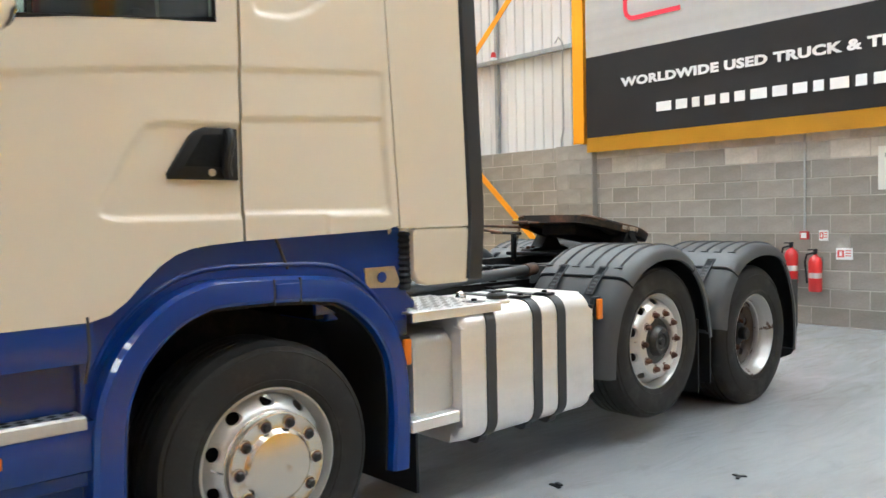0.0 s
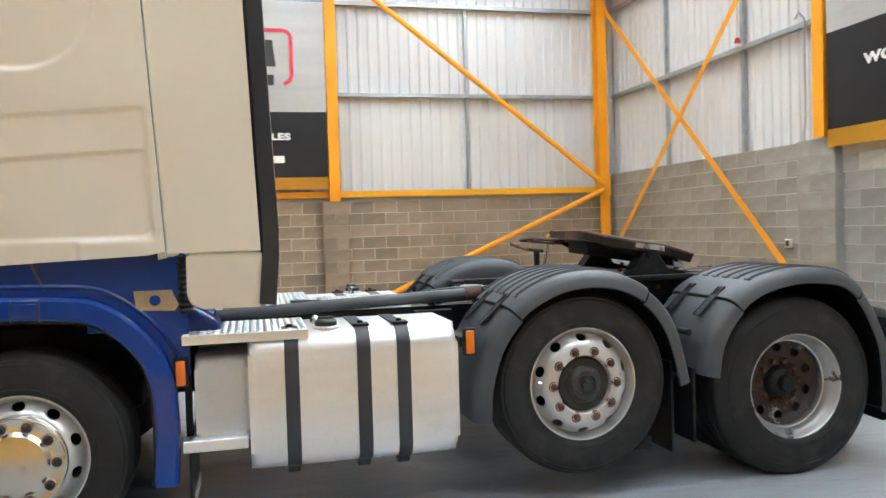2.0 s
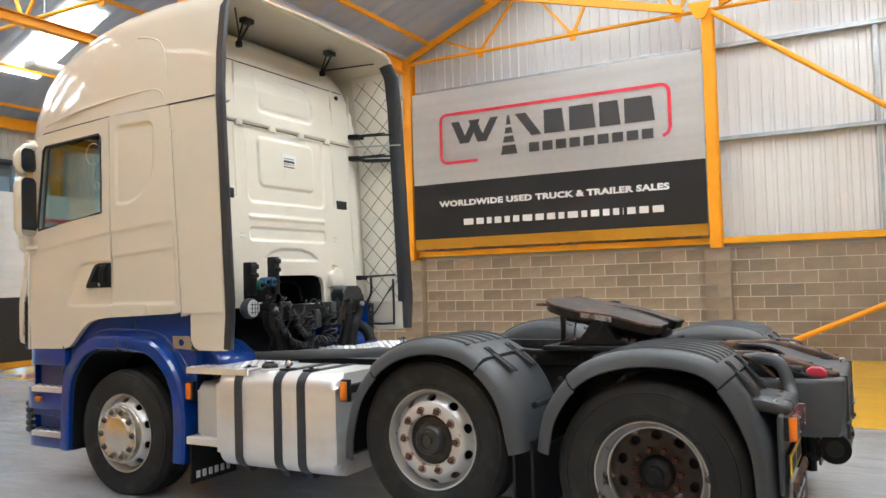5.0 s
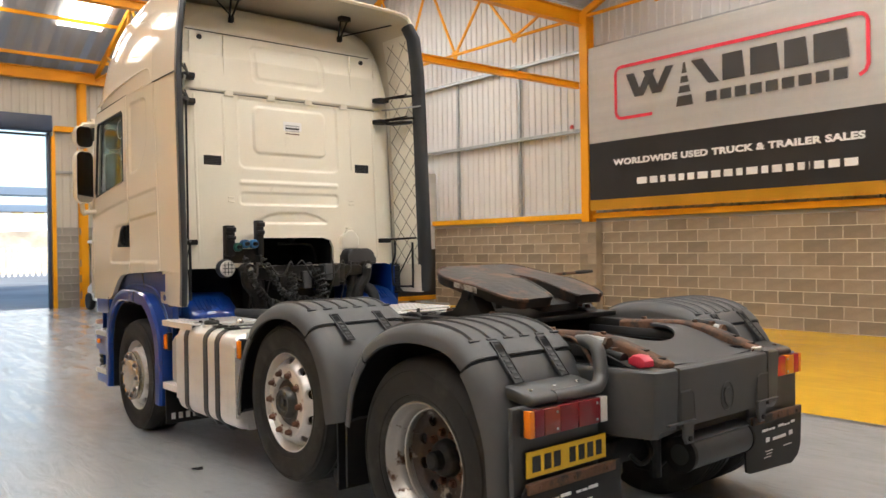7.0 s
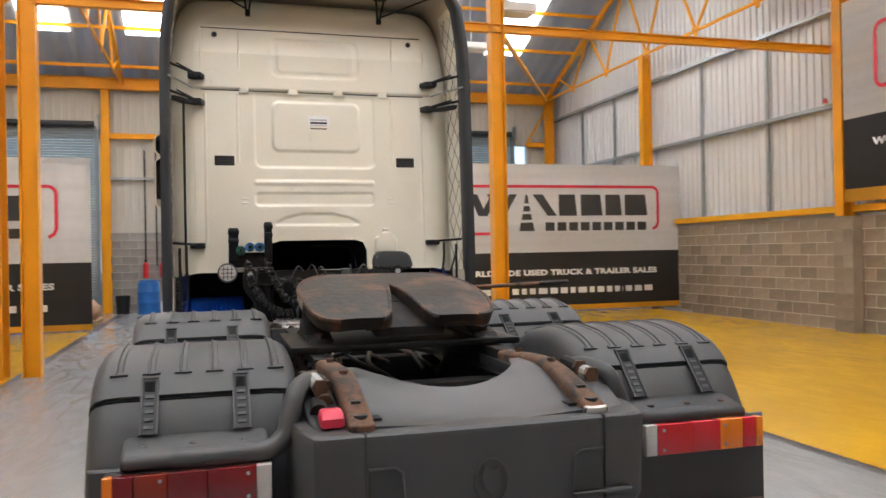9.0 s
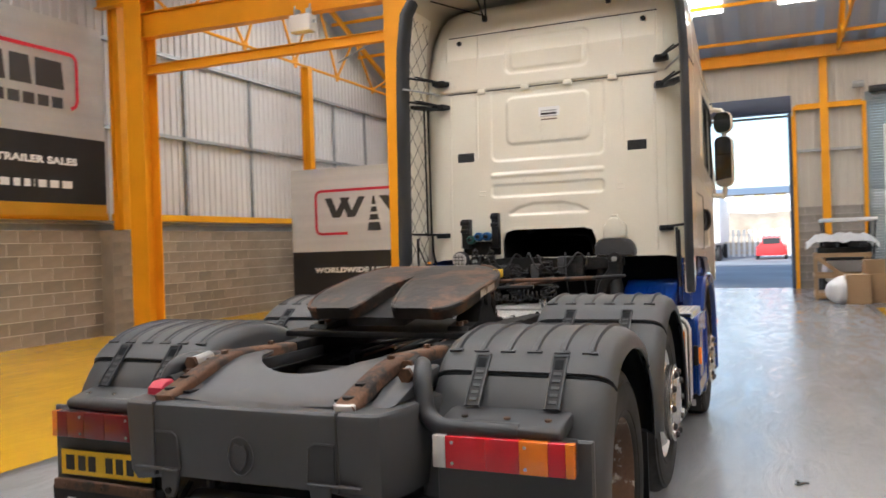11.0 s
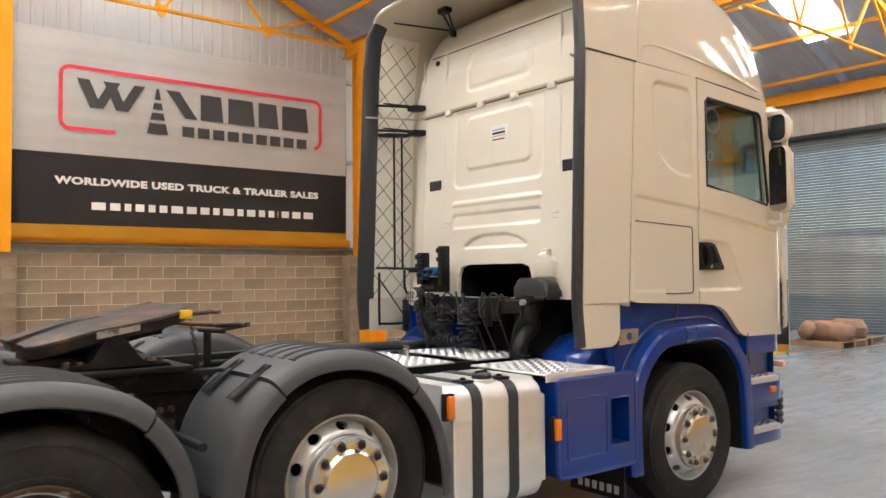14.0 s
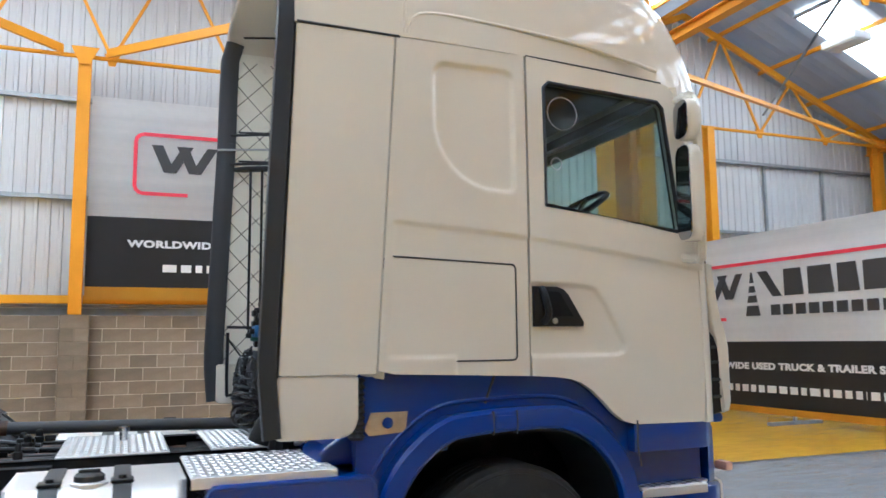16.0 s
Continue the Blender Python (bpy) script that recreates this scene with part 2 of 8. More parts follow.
BAN_RED = surface("red_banner_ink", (0.68, 0.03, 0.06), 0.45, vary=0.05, bump=0)
PLY = surface("raw_timber", (0.42, 0.28, 0.15), 0.75, vary=0.2, bump=0.15, stretch=(1, 1, 8))
CARD = surface("brown_cardboard", (0.40, 0.26, 0.14), 0.85, vary=0.12, bump=0.08)
FILMW = surface("white_plastic_film", (0.75, 0.76, 0.77), 0.35, vary=0.1, bump=0.2, fine=20)
RED_P = surface("red_enamel", (0.55, 0.02, 0.02), 0.3, vary=0.1, coat=0.3)
SIGNR = surface("red_sign_ink", (0.65, 0.05, 0.04), 0.5, vary=0.05, bump=0)
DRUMB = surface("blue_plastic_drum", (0.02, 0.13, 0.42), 0.4, vary=0.12)
SACK = surface("brown_sacking", (0.36, 0.22, 0.14), 0.9, vary=0.25, bump=0.3)
ORANGE_BAG = surface("orange_bag", (0.75, 0.16, 0.04), 0.6, vary=0.15, bump=0.2)
CONDUIT = surface("grey_conduit", (0.38, 0.39, 0.39), 0.45, vary=0.08)
SKYLIGHT = glow("translucent_rooflight", (0.95, 0.91, 0.84), ROOFLIGHT)
LAMPW = surface("white_lamp_housing", (0.72, 0.72, 0.70), 0.4, vary=0.05)
YARD = surface("concrete_yard", (0.36, 0.36, 0.355), 0.85, vary=0.2, coarse=0.3, fine=9, bump=0.1)
STONE = surface("pale_rubble", (0.50, 0.48, 0.45), 0.9, vary=0.3, bump=0.4, coarse=2)
BANK = surface("earth_bank", (0.46, 0.38, 0.28), 0.95, vary=0.3, coarse=0.5, fine=5, bump=0.4)
CLADBLUE = surface("blue_cladding", (0.34, 0.44, 0.54), 0.5, vary=0.1)
CLADYEL = surface("ochre_cladding", (0.58, 0.45, 0.27), 0.5, vary=0.1)


def floor_material(name, colour, rough, stain, relief=0.5, seal=0.3):
    """Sealed resin floor: wiped streaks in the gloss, scuffs and tyre dirt in the colour, a gently uneven surface."""
    m, n, l, p = shader(name)
    a = noise_node(n, l, 0.35, 3, 0.5)
    c = noise_node(n, l, 7.0, 6, 0.7)
    w = noise_node(n, l, 0.8, 7, 0.66, (0.6, 1.3, 1.0))
    lo = tuple(v * 0.84 for v in colour)
    out = ramp_node(n, l, a.outputs[0], [(0.32, lo), (0.68, colour)]).outputs[0]
    for src, p0, p1, k in ((c, 0.56, 0.82, 0.5), (w, 0.52, 0.74, 0.45)):
        mx = n.new("ShaderNodeMix")
        mx.data_type = "RGBA"
        f = ramp_node(n, l, src.outputs[0], [(p0, (0, 0, 0)), (p1, (k, k, k))])
        l.new(f.outputs[0], mx.inputs[0])
        l.new(out, mx.inputs[6])
        mx.inputs[7].default_value = (*stain, 1)
        out = mx.outputs[2]
    l.new(out, p.inputs["Base Color"])
    sw = noise_node(n, l, 2.6, 8, 0.66, (0.45, 1.6, 1.0))
    sw.inputs["Distortion"].default_value = 1.8
    patch = noise_node(n, l, 0.9, 6, 0.6, (1.0, 1.25, 1.0))
    patch.inputs["Distortion"].default_value = 0.6
    swipe = noise_node(n, l, 2.4, 5, 0.55, (0.22, 2.0, 1.0))
    both = n.new("ShaderNodeMix")
    both.inputs[0].default_value = 0.36
    l.new(patch.outputs[0], both.inputs[2])
    l.new(swipe.outputs[0], both.inputs[3])
    rr = n.new("ShaderNodeMapRange")
    rr.inputs["From Min"].default_value, rr.inputs["From Max"].default_value = 0.42, 0.60
    rr.inputs["To Min"].default_value, rr.inputs["To Max"].default_value = rough[0], rough[1]
    l.new(sw.outputs[0], rr.inputs[0])
    worn = n.new("ShaderNodeMapRange")             # where the seal is worn off the floor shines less
    worn.inputs["From Min"].default_value, worn.inputs["From Max"].default_value = 0.43, 0.62
    worn.inputs["To Min"].default_value, worn.inputs["To Max"].default_value = 0.50, seal
    l.new(both.outputs[0], worn.inputs[0])
    l.new(worn.outputs[0], p.inputs["Specular IOR Level"])
    l.new(rr.outputs[0], p.inputs["Roughness"])
    bp = n.new("ShaderNodeBump")
    bp.inputs["Strength"].default_value, bp.inputs["Distance"].default_value = relief, 0.02
    l.new(sw.outputs[0], bp.inputs["Height"])
    l.new(bp.outputs[0], p.inputs["Normal"])
    return m


FLOOR_GREY = floor_material("grey_resin_floor", (0.37, 0.385, 0.405), (0.09, 0.262), (0.20, 0.19, 0.18), relief=0.4, seal=0.24)
FLOOR_YEL = floor_material("yellow_resin_floor", (0.80, 0.46, 0.01), (0.16, 0.262), (0.60, 0.33, 0.02), relief=0.2)
FLOOR_LINE = floor_material("dark_floor_line", (0.12, 0.12, 0.125), (0.3, 0.5), (0.08, 0.08, 0.08))


# ---- mesh helpers ----
def finish(bm, smooth=None):
    bmesh.ops.recalc_face_normals(bm, faces=bm.faces)
    me = bpy.data.meshes.new("mesh")
    bm.to_mesh(me)
    bm.free()
    if smooth is not None:
        me.shade_smooth()
        me.set_sharp_from_angle(angle=radians(smooth))
    return me


def part(name, bm, material, parent=None, label="", smooth=35):
    me = finish(bm, smooth) if isinstance(bm, bmesh.types.BMesh) else bm
    if material and not me.materials:
        me.materials.append(material)
    ob = new(name, me)
    if parent:
        ob.parent = parent
    if label:
        tagged(ob, label)
    return ob


def thing(name, label, category, at=(0, 0, 0), group="", turn=0):
    ob = new(name)
    ob.empty_display_size = 0.1
    ob.matrix_world = pose(*at, 0, 0, turn)
    return tagged(ob, label, category, group)


def box(x0, x1, y0, y1, z0, z1, bevel=0.0, seg=2, bm=None):
    own = bm or bmesh.new()
    v = [own.verts.new((x, y, z)) for x in (x0, x1) for y in (y0, y1) for z in (z0, z1)]
    fs = [own.faces.new([v[i] for i in q]) for q in ((0, 1, 3, 2), (4, 6, 7, 5), (0, 4, 5, 1), (2, 3, 7, 6), (0, 2, 6, 4), (1, 5, 7, 3))]
    if bevel:
        es = list({e for f in fs for e in f.edges})
        bmesh.ops.bevel(own, geom=es, offset=bevel, segments=seg, profile=0.5, affect="EDGES")
    return own


def slab(points, axis, a, b, bevel=0.0, seg=2, bm=None):
    """A polygon extruded along axis from a to b. Points are the other two coordinates in xyz order."""
    own = bm or bmesh.new()

    def at(p, d):
        c = list(p)
        c.insert("xyz".index(axis), d)
        return own.verts.new(c)
    lo, hi = [at(p, a) for p in points], [at(p, b) for p in points]
    fs = [own.faces.new(lo[::-1]), own.faces.new(hi)]
    k = len(points)
    for i in range(k):
        fs.append(own.faces.new((lo[i], lo[(i + 1) % k], hi[(i + 1) % k], hi[i])))
    if bevel:
        es = list({e for f in fs[:2] for e in f.edges})
        bmesh.ops.bevel(own, geom=es, offset=bevel, segments=seg, profile=0.5, affect="EDGES")
    return own


def lathe(profile, axis, centre, seg=32, bm=None, close=False, caps=True):
    """Turns (radius, distance along axis) pairs about an axis through centre."""
    own = bm or bmesh.new()
    k = "xyz".index(axis)
    rings = []
    for r, d in profile:
        ring = []
        for i in range(seg):
            a = 2 * math.pi * i / seg
            c = [r * math.cos(a), r * math.sin(a)]
            c.insert(k, d)
            ring.append(own.verts.new(Vector(c) + Vector(centre)))
        rings.append(ring)
    pairs = list(zip(rings, rings[1:]))
    if close:
        pairs.append((rings[-1], rings[0]))
    for p, q in pairs:
        for i in range(seg):
            own.faces.new((p[i], p[(i + 1) % seg], q[(i + 1) % seg], q[i]))
    if caps and not close:
        for ring in (rings[0], rings[-1]):
            if (ring[0].co - ring[seg // 2].co).length > 1e-4:
                own.faces.new(ring)
    return own


def tube(path, r, seg=8, bm=None, closed=False):
    """A round bar along a path."""
    own = bm or bmesh.new()
    pts = [Vector(p) for p in path]
    k = len(pts)
    rings, up = [], None
    for i, p in enumerate(pts):
        a = pts[i - 1] if (i or closed) else p
        b = pts[(i + 1) % k] if (i < k - 1 or closed) else p
        d = (b - a).normalized()
        if up is None:
            up = Vector((0, 0, 1)) if abs(d.z) < 0.9 else Vector((1, 0, 0))
        s = d.cross(up).normalized()
        up = s.cross(d).normalized()
        rings.append([own.verts.new(p + r * (math.cos(2 * math.pi * j / seg) * s + math.sin(2 * math.pi * j / seg) * up)) for j in range(seg)])
    for i in range(k if closed else k - 1):
        p, q = rings[i], rings[(i + 1) % k]
        for j in range(seg):
            own.faces.new((p[j], p[(j + 1) % seg], q[(j + 1) % seg], q[j]))
    if not closed:
        own.faces.new(rings[0][::-1])
        own.faces.new(rings[-1])
    return own


def beam(a, b, w, h, bm=None, up=(0, 0, 1)):
    """A rectangular bar from a to b, w wide and h high."""
    own = bm or bmesh.new()
    a, b = Vector(a), Vector(b)
    d = (b - a).normalized()
    u = Vector(up)
    if abs(d.dot(u)) > 0.98:
        u = Vector((1, 0, 0))
    s = d.cross(u).normalized()
    u = s.cross(d).normalized()
    vs = [[own.verts.new(p + s * w * i / 2 + u * h * j / 2) for i, j in ((-1, -1), (1, -1), (1, 1), (-1, 1))] for p in (a, b)]
    own.faces.new(vs[0][::-1])
    own.faces.new(vs[1])
    for i in range(4):
        own.faces.new((vs[0][i], vs[0][(i + 1) % 4], vs[1][(i + 1) % 4], vs[1][i]))
    return own


def ibeam(a, b, w, h, t=0.016, up=(0, 0, 1), bm=None):
    """A rolled steel joist: two flanges and a web."""
    own = bm or bmesh.new()
    a, b = Vector(a), Vector(b)
    d = (b - a).normalized()
    u = Vector(up)
    s = d.cross(u).normalized()
    u = s.cross(d).normalized()
    for k in (-1, 1):
        o = u * k * (h / 2 - t / 2)
        beam(a + o, b + o, w, t, own, up=u)
    beam(a, b, t, h - 2 * t, own, up=u)
    return own


def rounded(x0, x1, y0, y1, r, seg=5):
    """The outline of a rectangle with round corners; r may be one radius or four (from x1,y1 anticlockwise)."""
    rs = r if isinstance(r, (tuple, list)) else (r,) * 4
    pts = []
    for (cx, cy, a), q in zip(((x1, y1, 0), (x0, y1, 90), (x0, y0, 180), (x1, y0, 270)), rs):
        ox, oy = cx - q * (1 if cx == x1 else -1), cy - q * (1 if cy == y1 else -1)
        if q < 1e-4:
            pts.append((cx, cy))
            continue
        for i in range(seg + 1):
            t = radians(a + 90 * i / seg)
            pts.append((ox + q * math.cos(t), oy + q * math.sin(t)))
    return pts


def plate(outline, holes, to3d, thick, bm=None):
    """A flat sheet with holes, thick along the mapping's third axis. to3d(u, v, d) gives the place."""
    from mathutils.geometry import tessellate_polygon
    own = bm or bmesh.new()
    loops = [outline] + list(holes)
    flat = [p for lp in loops for p in lp]
    tris = tessellate_polygon([[Vector((p[0], p[1], 0)) for p in lp] for lp in loops])
    lay = [[own.verts.new(to3d(p[0], p[1], d)) for p in flat] for d in (0, thick)]
    for t in tris:
        if len(set(t)) == 3:
            own.faces.new([lay[0][i] for i in t])
            own.faces.new([lay[1][i] for i in t[::-1]])
    s = 0
    for lp in loops:
        k = len(lp)
        for i in range(k):
            j = (i + 1) % k
            own.faces.new((lay[0][s + i], lay[0][s + j], lay[1][s + j], lay[1][s + i]))
        s += k
    return own


def depth_in(poly, u, v):
    """Signed distance of a point from a polygon, positive inside."""
    best, inside = 1e9, False
    k = len(poly)
    for i in range(k):
        (ax, ay), (cx, cy) = poly[i], poly[(i + 1) % k]
        ex, ey = cx - ax, cy - ay
        t = max(0.0, min(1.0, ((u - ax) * ex + (v - ay) * ey) / (ex * ex + ey * ey + 1e-12)))
        best = min(best, (u - ax - ex * t) ** 2 + (v - ay - ey * t) ** 2)
        if (ay > v) != (cy > v) and u < ax + ex * (v - ay) / (cy - ay):
            inside = not inside
    return math.sqrt(best) * (1 if inside else -1)


def pressed(outline, holes, to3d, thick, steps, cell=0.0105):
    """A pressed sheet with a turned edge. steps: (polygon, depth, width) of the areas sunk into it (proud where depth is negative)."""
    from mathutils.geometry import tessellate_polygon
    bm = bmesh.new()
    loops = [outline] + list(holes)
    flat = [bm.verts.new((p[0], p[1], 0)) for lp in loops for p in lp]
    for t in tessellate_polygon([[Vector((p[0], p[1], 0)) for p in lp] for lp in loops]):
        if len(set(t)) == 3:
            bm.faces.new([flat[i] for i in t])
    bmesh.ops.dissolve_limit(bm, angle_limit=0.01, verts=bm.verts[:], edges=bm.edges[:])
    for axis in (0, 1):
        lo, hi = min(p[axis] for p in outline), max(p[axis] for p in outline)
        n = int((hi - lo) / cell)
        for i in range(1, n):
            no, co = [0, 0, 0], [0, 0, 0]
            no[axis], co[axis] = 1, lo + (hi - lo) * i / n
            bmesh.ops.bisect_plane(bm, geom=bm.verts[:] + bm.edges[:] + bm.faces[:], dist=0.0002, plane_co=co, plane_no=no)
    rim = [e for e in bm.edges if e.is_boundary]
    ext = bmesh.ops.extrude_edge_only(bm, edges=rim)["geom"]
    backs = {v for v in ext if isinstance(v, bmesh.types.BMVert)}
    for v in bm.verts:
        u, w, d = v.co.x, v.co.y, 0.0
        if v in backs:
            d = thick
        else:
            for poly, deep, wide in steps:
                f = max(0.0, min(1.0, depth_in(poly, u, w) / wide + 0.5))
                d += deep * f * f * (3 - 2 * f)
        v.co = to3d(u, w, d)
    return bm


def text_mesh(words, size, fat=0.0, align="LEFT", depth=0.002, spacing=1.0):
    cu = bpy.data.curves.new("words", "FONT")
    cu.body, cu.size, cu.align_x, cu.extrude, cu.offset, cu.space_character = words, size, align, depth, fat, spacing
    cu.resolution_u = 3
    ob = bpy.data.objects.new("words", cu)
    scene.collection.objects.link(ob)
    dg = bpy.context.evaluated_depsgraph_get()
    me = bpy.data.meshes.new_from_object(ob.evaluated_get(dg))
    bpy.data.objects.remove(ob)
    bpy.data.curves.remove(cu)
    return me


def structure(name, bm, material, label, category, smooth=35):
    return tagged(part(name, bm, material, None, "", smooth), label, category, kind="structure")


# ---- the hall ----
XR, XF, YR, YL = -8.2, 16.7, -9.9, 10.2          # inner faces of the block walls
RIDGES, VALLEY, EAVE, PITCH = (-2.05, 10.4), 4.1, 6.55, 0.42
TOP = EAVE + 6.2 * PITCH


def roof_z(x):
    if x < VALLEY:
        return EAVE + PITCH * (6.15 - abs(x - RIDGES[0]))
    return EAVE + PITCH * (6.3 - abs(x - RIDGES[1]))


structure("floor", box(XR - 0.3, XF + 0.25, -3.38, 3.28, -0.2, 0.0), FLOOR_GREY, "polished pale grey resin floor of the hall", "floor")
YEND = 10.6                                        # the yellow ends behind the free-standing banners
for k, (y0, y1) in enumerate(((YR - 0.3, -3.5), (3.4, YL + 0.3))):
    structure(f"floor_yellow_{k + 1}", box(XR - 0.3, YEND, y0, y1, -0.2, 0.0), FLOOR_YEL, "glossy yellow resin floor along the wall", "floor")
    structure(f"floor_grey_{k + 1}", box(YEND, XF + 0.25, y0, y1, -0.2, 0.0), FLOOR_GREY, "polished pale grey resin floor near the doors", "floor")
structure("floor_line_1", box(XR - 0.3, XF + 0.25, -3.5, -3.38, -0.2, -0.001), FLOOR_LINE, "dark grey line between the grey and yellow floor", "floor line")
structure("floor_line_2", box(XR - 0.3, XF + 0.25, 3.28, 3.4, -0.2, -0.001), FLOOR_LINE, "dark grey line between the grey and yellow floor", "floor line")


def corrugated(u0, u1, v_lo, v_hi, to3d, pitch=0.2, depth=0.028):
    """Profiled sheet: a trapezoid wave along u, between two heights that may follow the roof."""
    bm = bmesh.new()
    prev, u, k = None, u0, 0
    steps = ((0.30, 0), (0.35, 1), (0.65, 1), (0.70, 0))
    us = []
    while u < u1:
        us += [(u + f * pitch, d * depth) for f, d in steps if u + f * pitch < u1]
        u += pitch
    us = [(u0, 0)] + us + [(u1, 0)]
    for uu, d in us:
        col = (bm.verts.new(to3d(uu, v_lo(uu), d)), bm.verts.new(to3d(uu, v_hi(uu), d)))
        if prev:
            bm.faces.new((prev[0], col[0], col[1], prev[1]))
        prev = col
    return bm


# liner sheets, with the roof's slope at the gables
structure("wall_right_liner", corrugated(XR - 0.2, XF + 0.2, lambda u: 2.15, lambda u: roof_z(u) + 0.1, lambda u, v, d: (u, YR - 0.22 + d, v)), CLAD,
          "white ribbed metal liner sheets above the block wall", "wall", None)
structure("wall_left_liner", corrugated(XR - 0.2, XF + 0.2, lambda u: 2.15, lambda u: roof_z(u) + 0.1, lambda u, v, d: (u, YL + 0.17 - d, v)), CLAD,
          "white ribbed metal liner sheets above the block wall", "wall", None)
structure("wall_rear_liner", corrugated(YR - 0.2, YL + 0.2, lambda u: 2.3, lambda u: EAVE + 0.1, lambda u, v, d: (XR - 0.2 + d, u, v)), CLAD,
          "white ribbed metal liner sheets of the rear wall", "wall", None)
# outer skins that close the hall
structure("wall_right", box(XR - 0.45, XF + 0.3, YR - 0.34, YR - 0.26, 0, TOP + 0.1), GALV, "plain outer skin of the side wall", "wall")
structure("wall_left", box(XR - 0.45, XF + 0.3, YL + 0.2, YL + 0.28, 0, TOP + 0.1), GALV, "plain outer skin of the side wall", "wall")
structure("wall_rear", box(XR - 0.45, XR - 0.36, YR - 0.26, YL + 0.2, 0, EAVE + 0.2), GALV, "plain outer skin of the rear wall", "wall")

# front wall with the open door and the closed shutters


k = 0
for y0, y1 in ((YR - 0.26, -9.0), (-4.0, -2.1), (2.0, 3.95), (8.4, YL + 0.2)):
    k += 1
    structure(f"wall_front_liner_{k}", corrugated(y0, y1, lambda u: 2.25, lambda u: 4.95, lambda u, v, d: (XF + 0.06 - d, u, v)), CLAD_TOP,
              "cream ribbed liner sheets of the front wall", "wall", None)
    structure(f"wall_front_{k}", box(XF + 0.08, XF + 0.2, y0, y1, 0, 4.95), GALV, "outer skin of the front wall", "wall")
structure("wall_front_liner_5", corrugated(YR - 0.26, YL + 0.2, lambda u: 4.95, lambda u: EAVE + 0.1, lambda u, v, d: (XF + 0.06 - d, u, v)), CLAD_TOP,
          "cream ribbed liner sheets over the shutter doors", "wall", None)
structure("wall_front_5", box(XF + 0.08, XF + 0.2, YR - 0.26, YL + 0.2, 4.95, EAVE + 0.2), GALV, "outer skin over the shutter doors", "wall")

# roof of two spans
for i, (xa, xb) in enumerate(((XR - 0.45, RIDGES[0]), (RIDGES[0], VALLEY), (VALLEY, RIDGES[1]), (RIDGES[1], XF + 0.3))):
    za, zb = roof_z(xa), roof_z(xb)
    bm = bmesh.new()
    n = 100
    prev = None
    for j in range(n + 1):
        y = YR - 0.34 + (YL - YR + 0.62) * j / n
        o = 0.03 if j % 2 else 0.0
        col = (bm.verts.new((xa, y, za + 0.12 + o)), bm.verts.new((xb, y, zb + 0.12 + o)))
        if prev:
            bm.faces.new((prev[0], col[0], col[1], prev[1]))
        prev = col
    bmesh.ops.solidify(bm, geom=bm.faces[:], thickness=0.05)
    structure(f"ceiling_{i + 1}", bm, ROOFSHEET, "pale underside of the pitched metal roof", "ceiling", None)
# rooflights
rl = None
for xa, xb in ((XR, RIDGES[0]), (RIDGES[0], VALLEY), (VALLEY, RIDGES[1]), (RIDGES[1], XF)):
    for y in (-7.5, -4.9, -2.45, 0.0, 2.45, 4.9, 7.5):
        # rear-span panels are unseen; the rear slope's are lengthened to brighten the cab back
        f0, f1 = (0.10, 0.90) if xa == XR else (0.30, 0.62) if xb == VALLEY else (0.24, 0.70)
        x0, x1 = xa + (xb - xa) * f0, xa + (xb - xa) * f1
        bm = bmesh.new()
        for s0, s1 in ((0, 1),):
            q = [bm.verts.new((x, y + d, roof_z(x) + 0.045)) for x, d in ((x0, -0.55), (x1, -0.55), (x1, 0.55), (x0, 0.55))]
            bm.faces.new(q)
        bmesh.ops.solidify(bm, geom=bm.faces[:], thickness=0.012)
        tagged(part("rooflight", bm, SKYLIGHT, None, "", None), "translucent white rooflight panel in the roof slope", "rooflight", "rooflights", "structure")


# ---- block walls: courses of blocks on a mortar core ----
def block_mesh(length, mat):
    me = finish(box(-length / 2, length / 2, -0.011, 0.011, -0.106, 0.106, 0.004, 1), None)
    me.materials.append(mat)
    return me


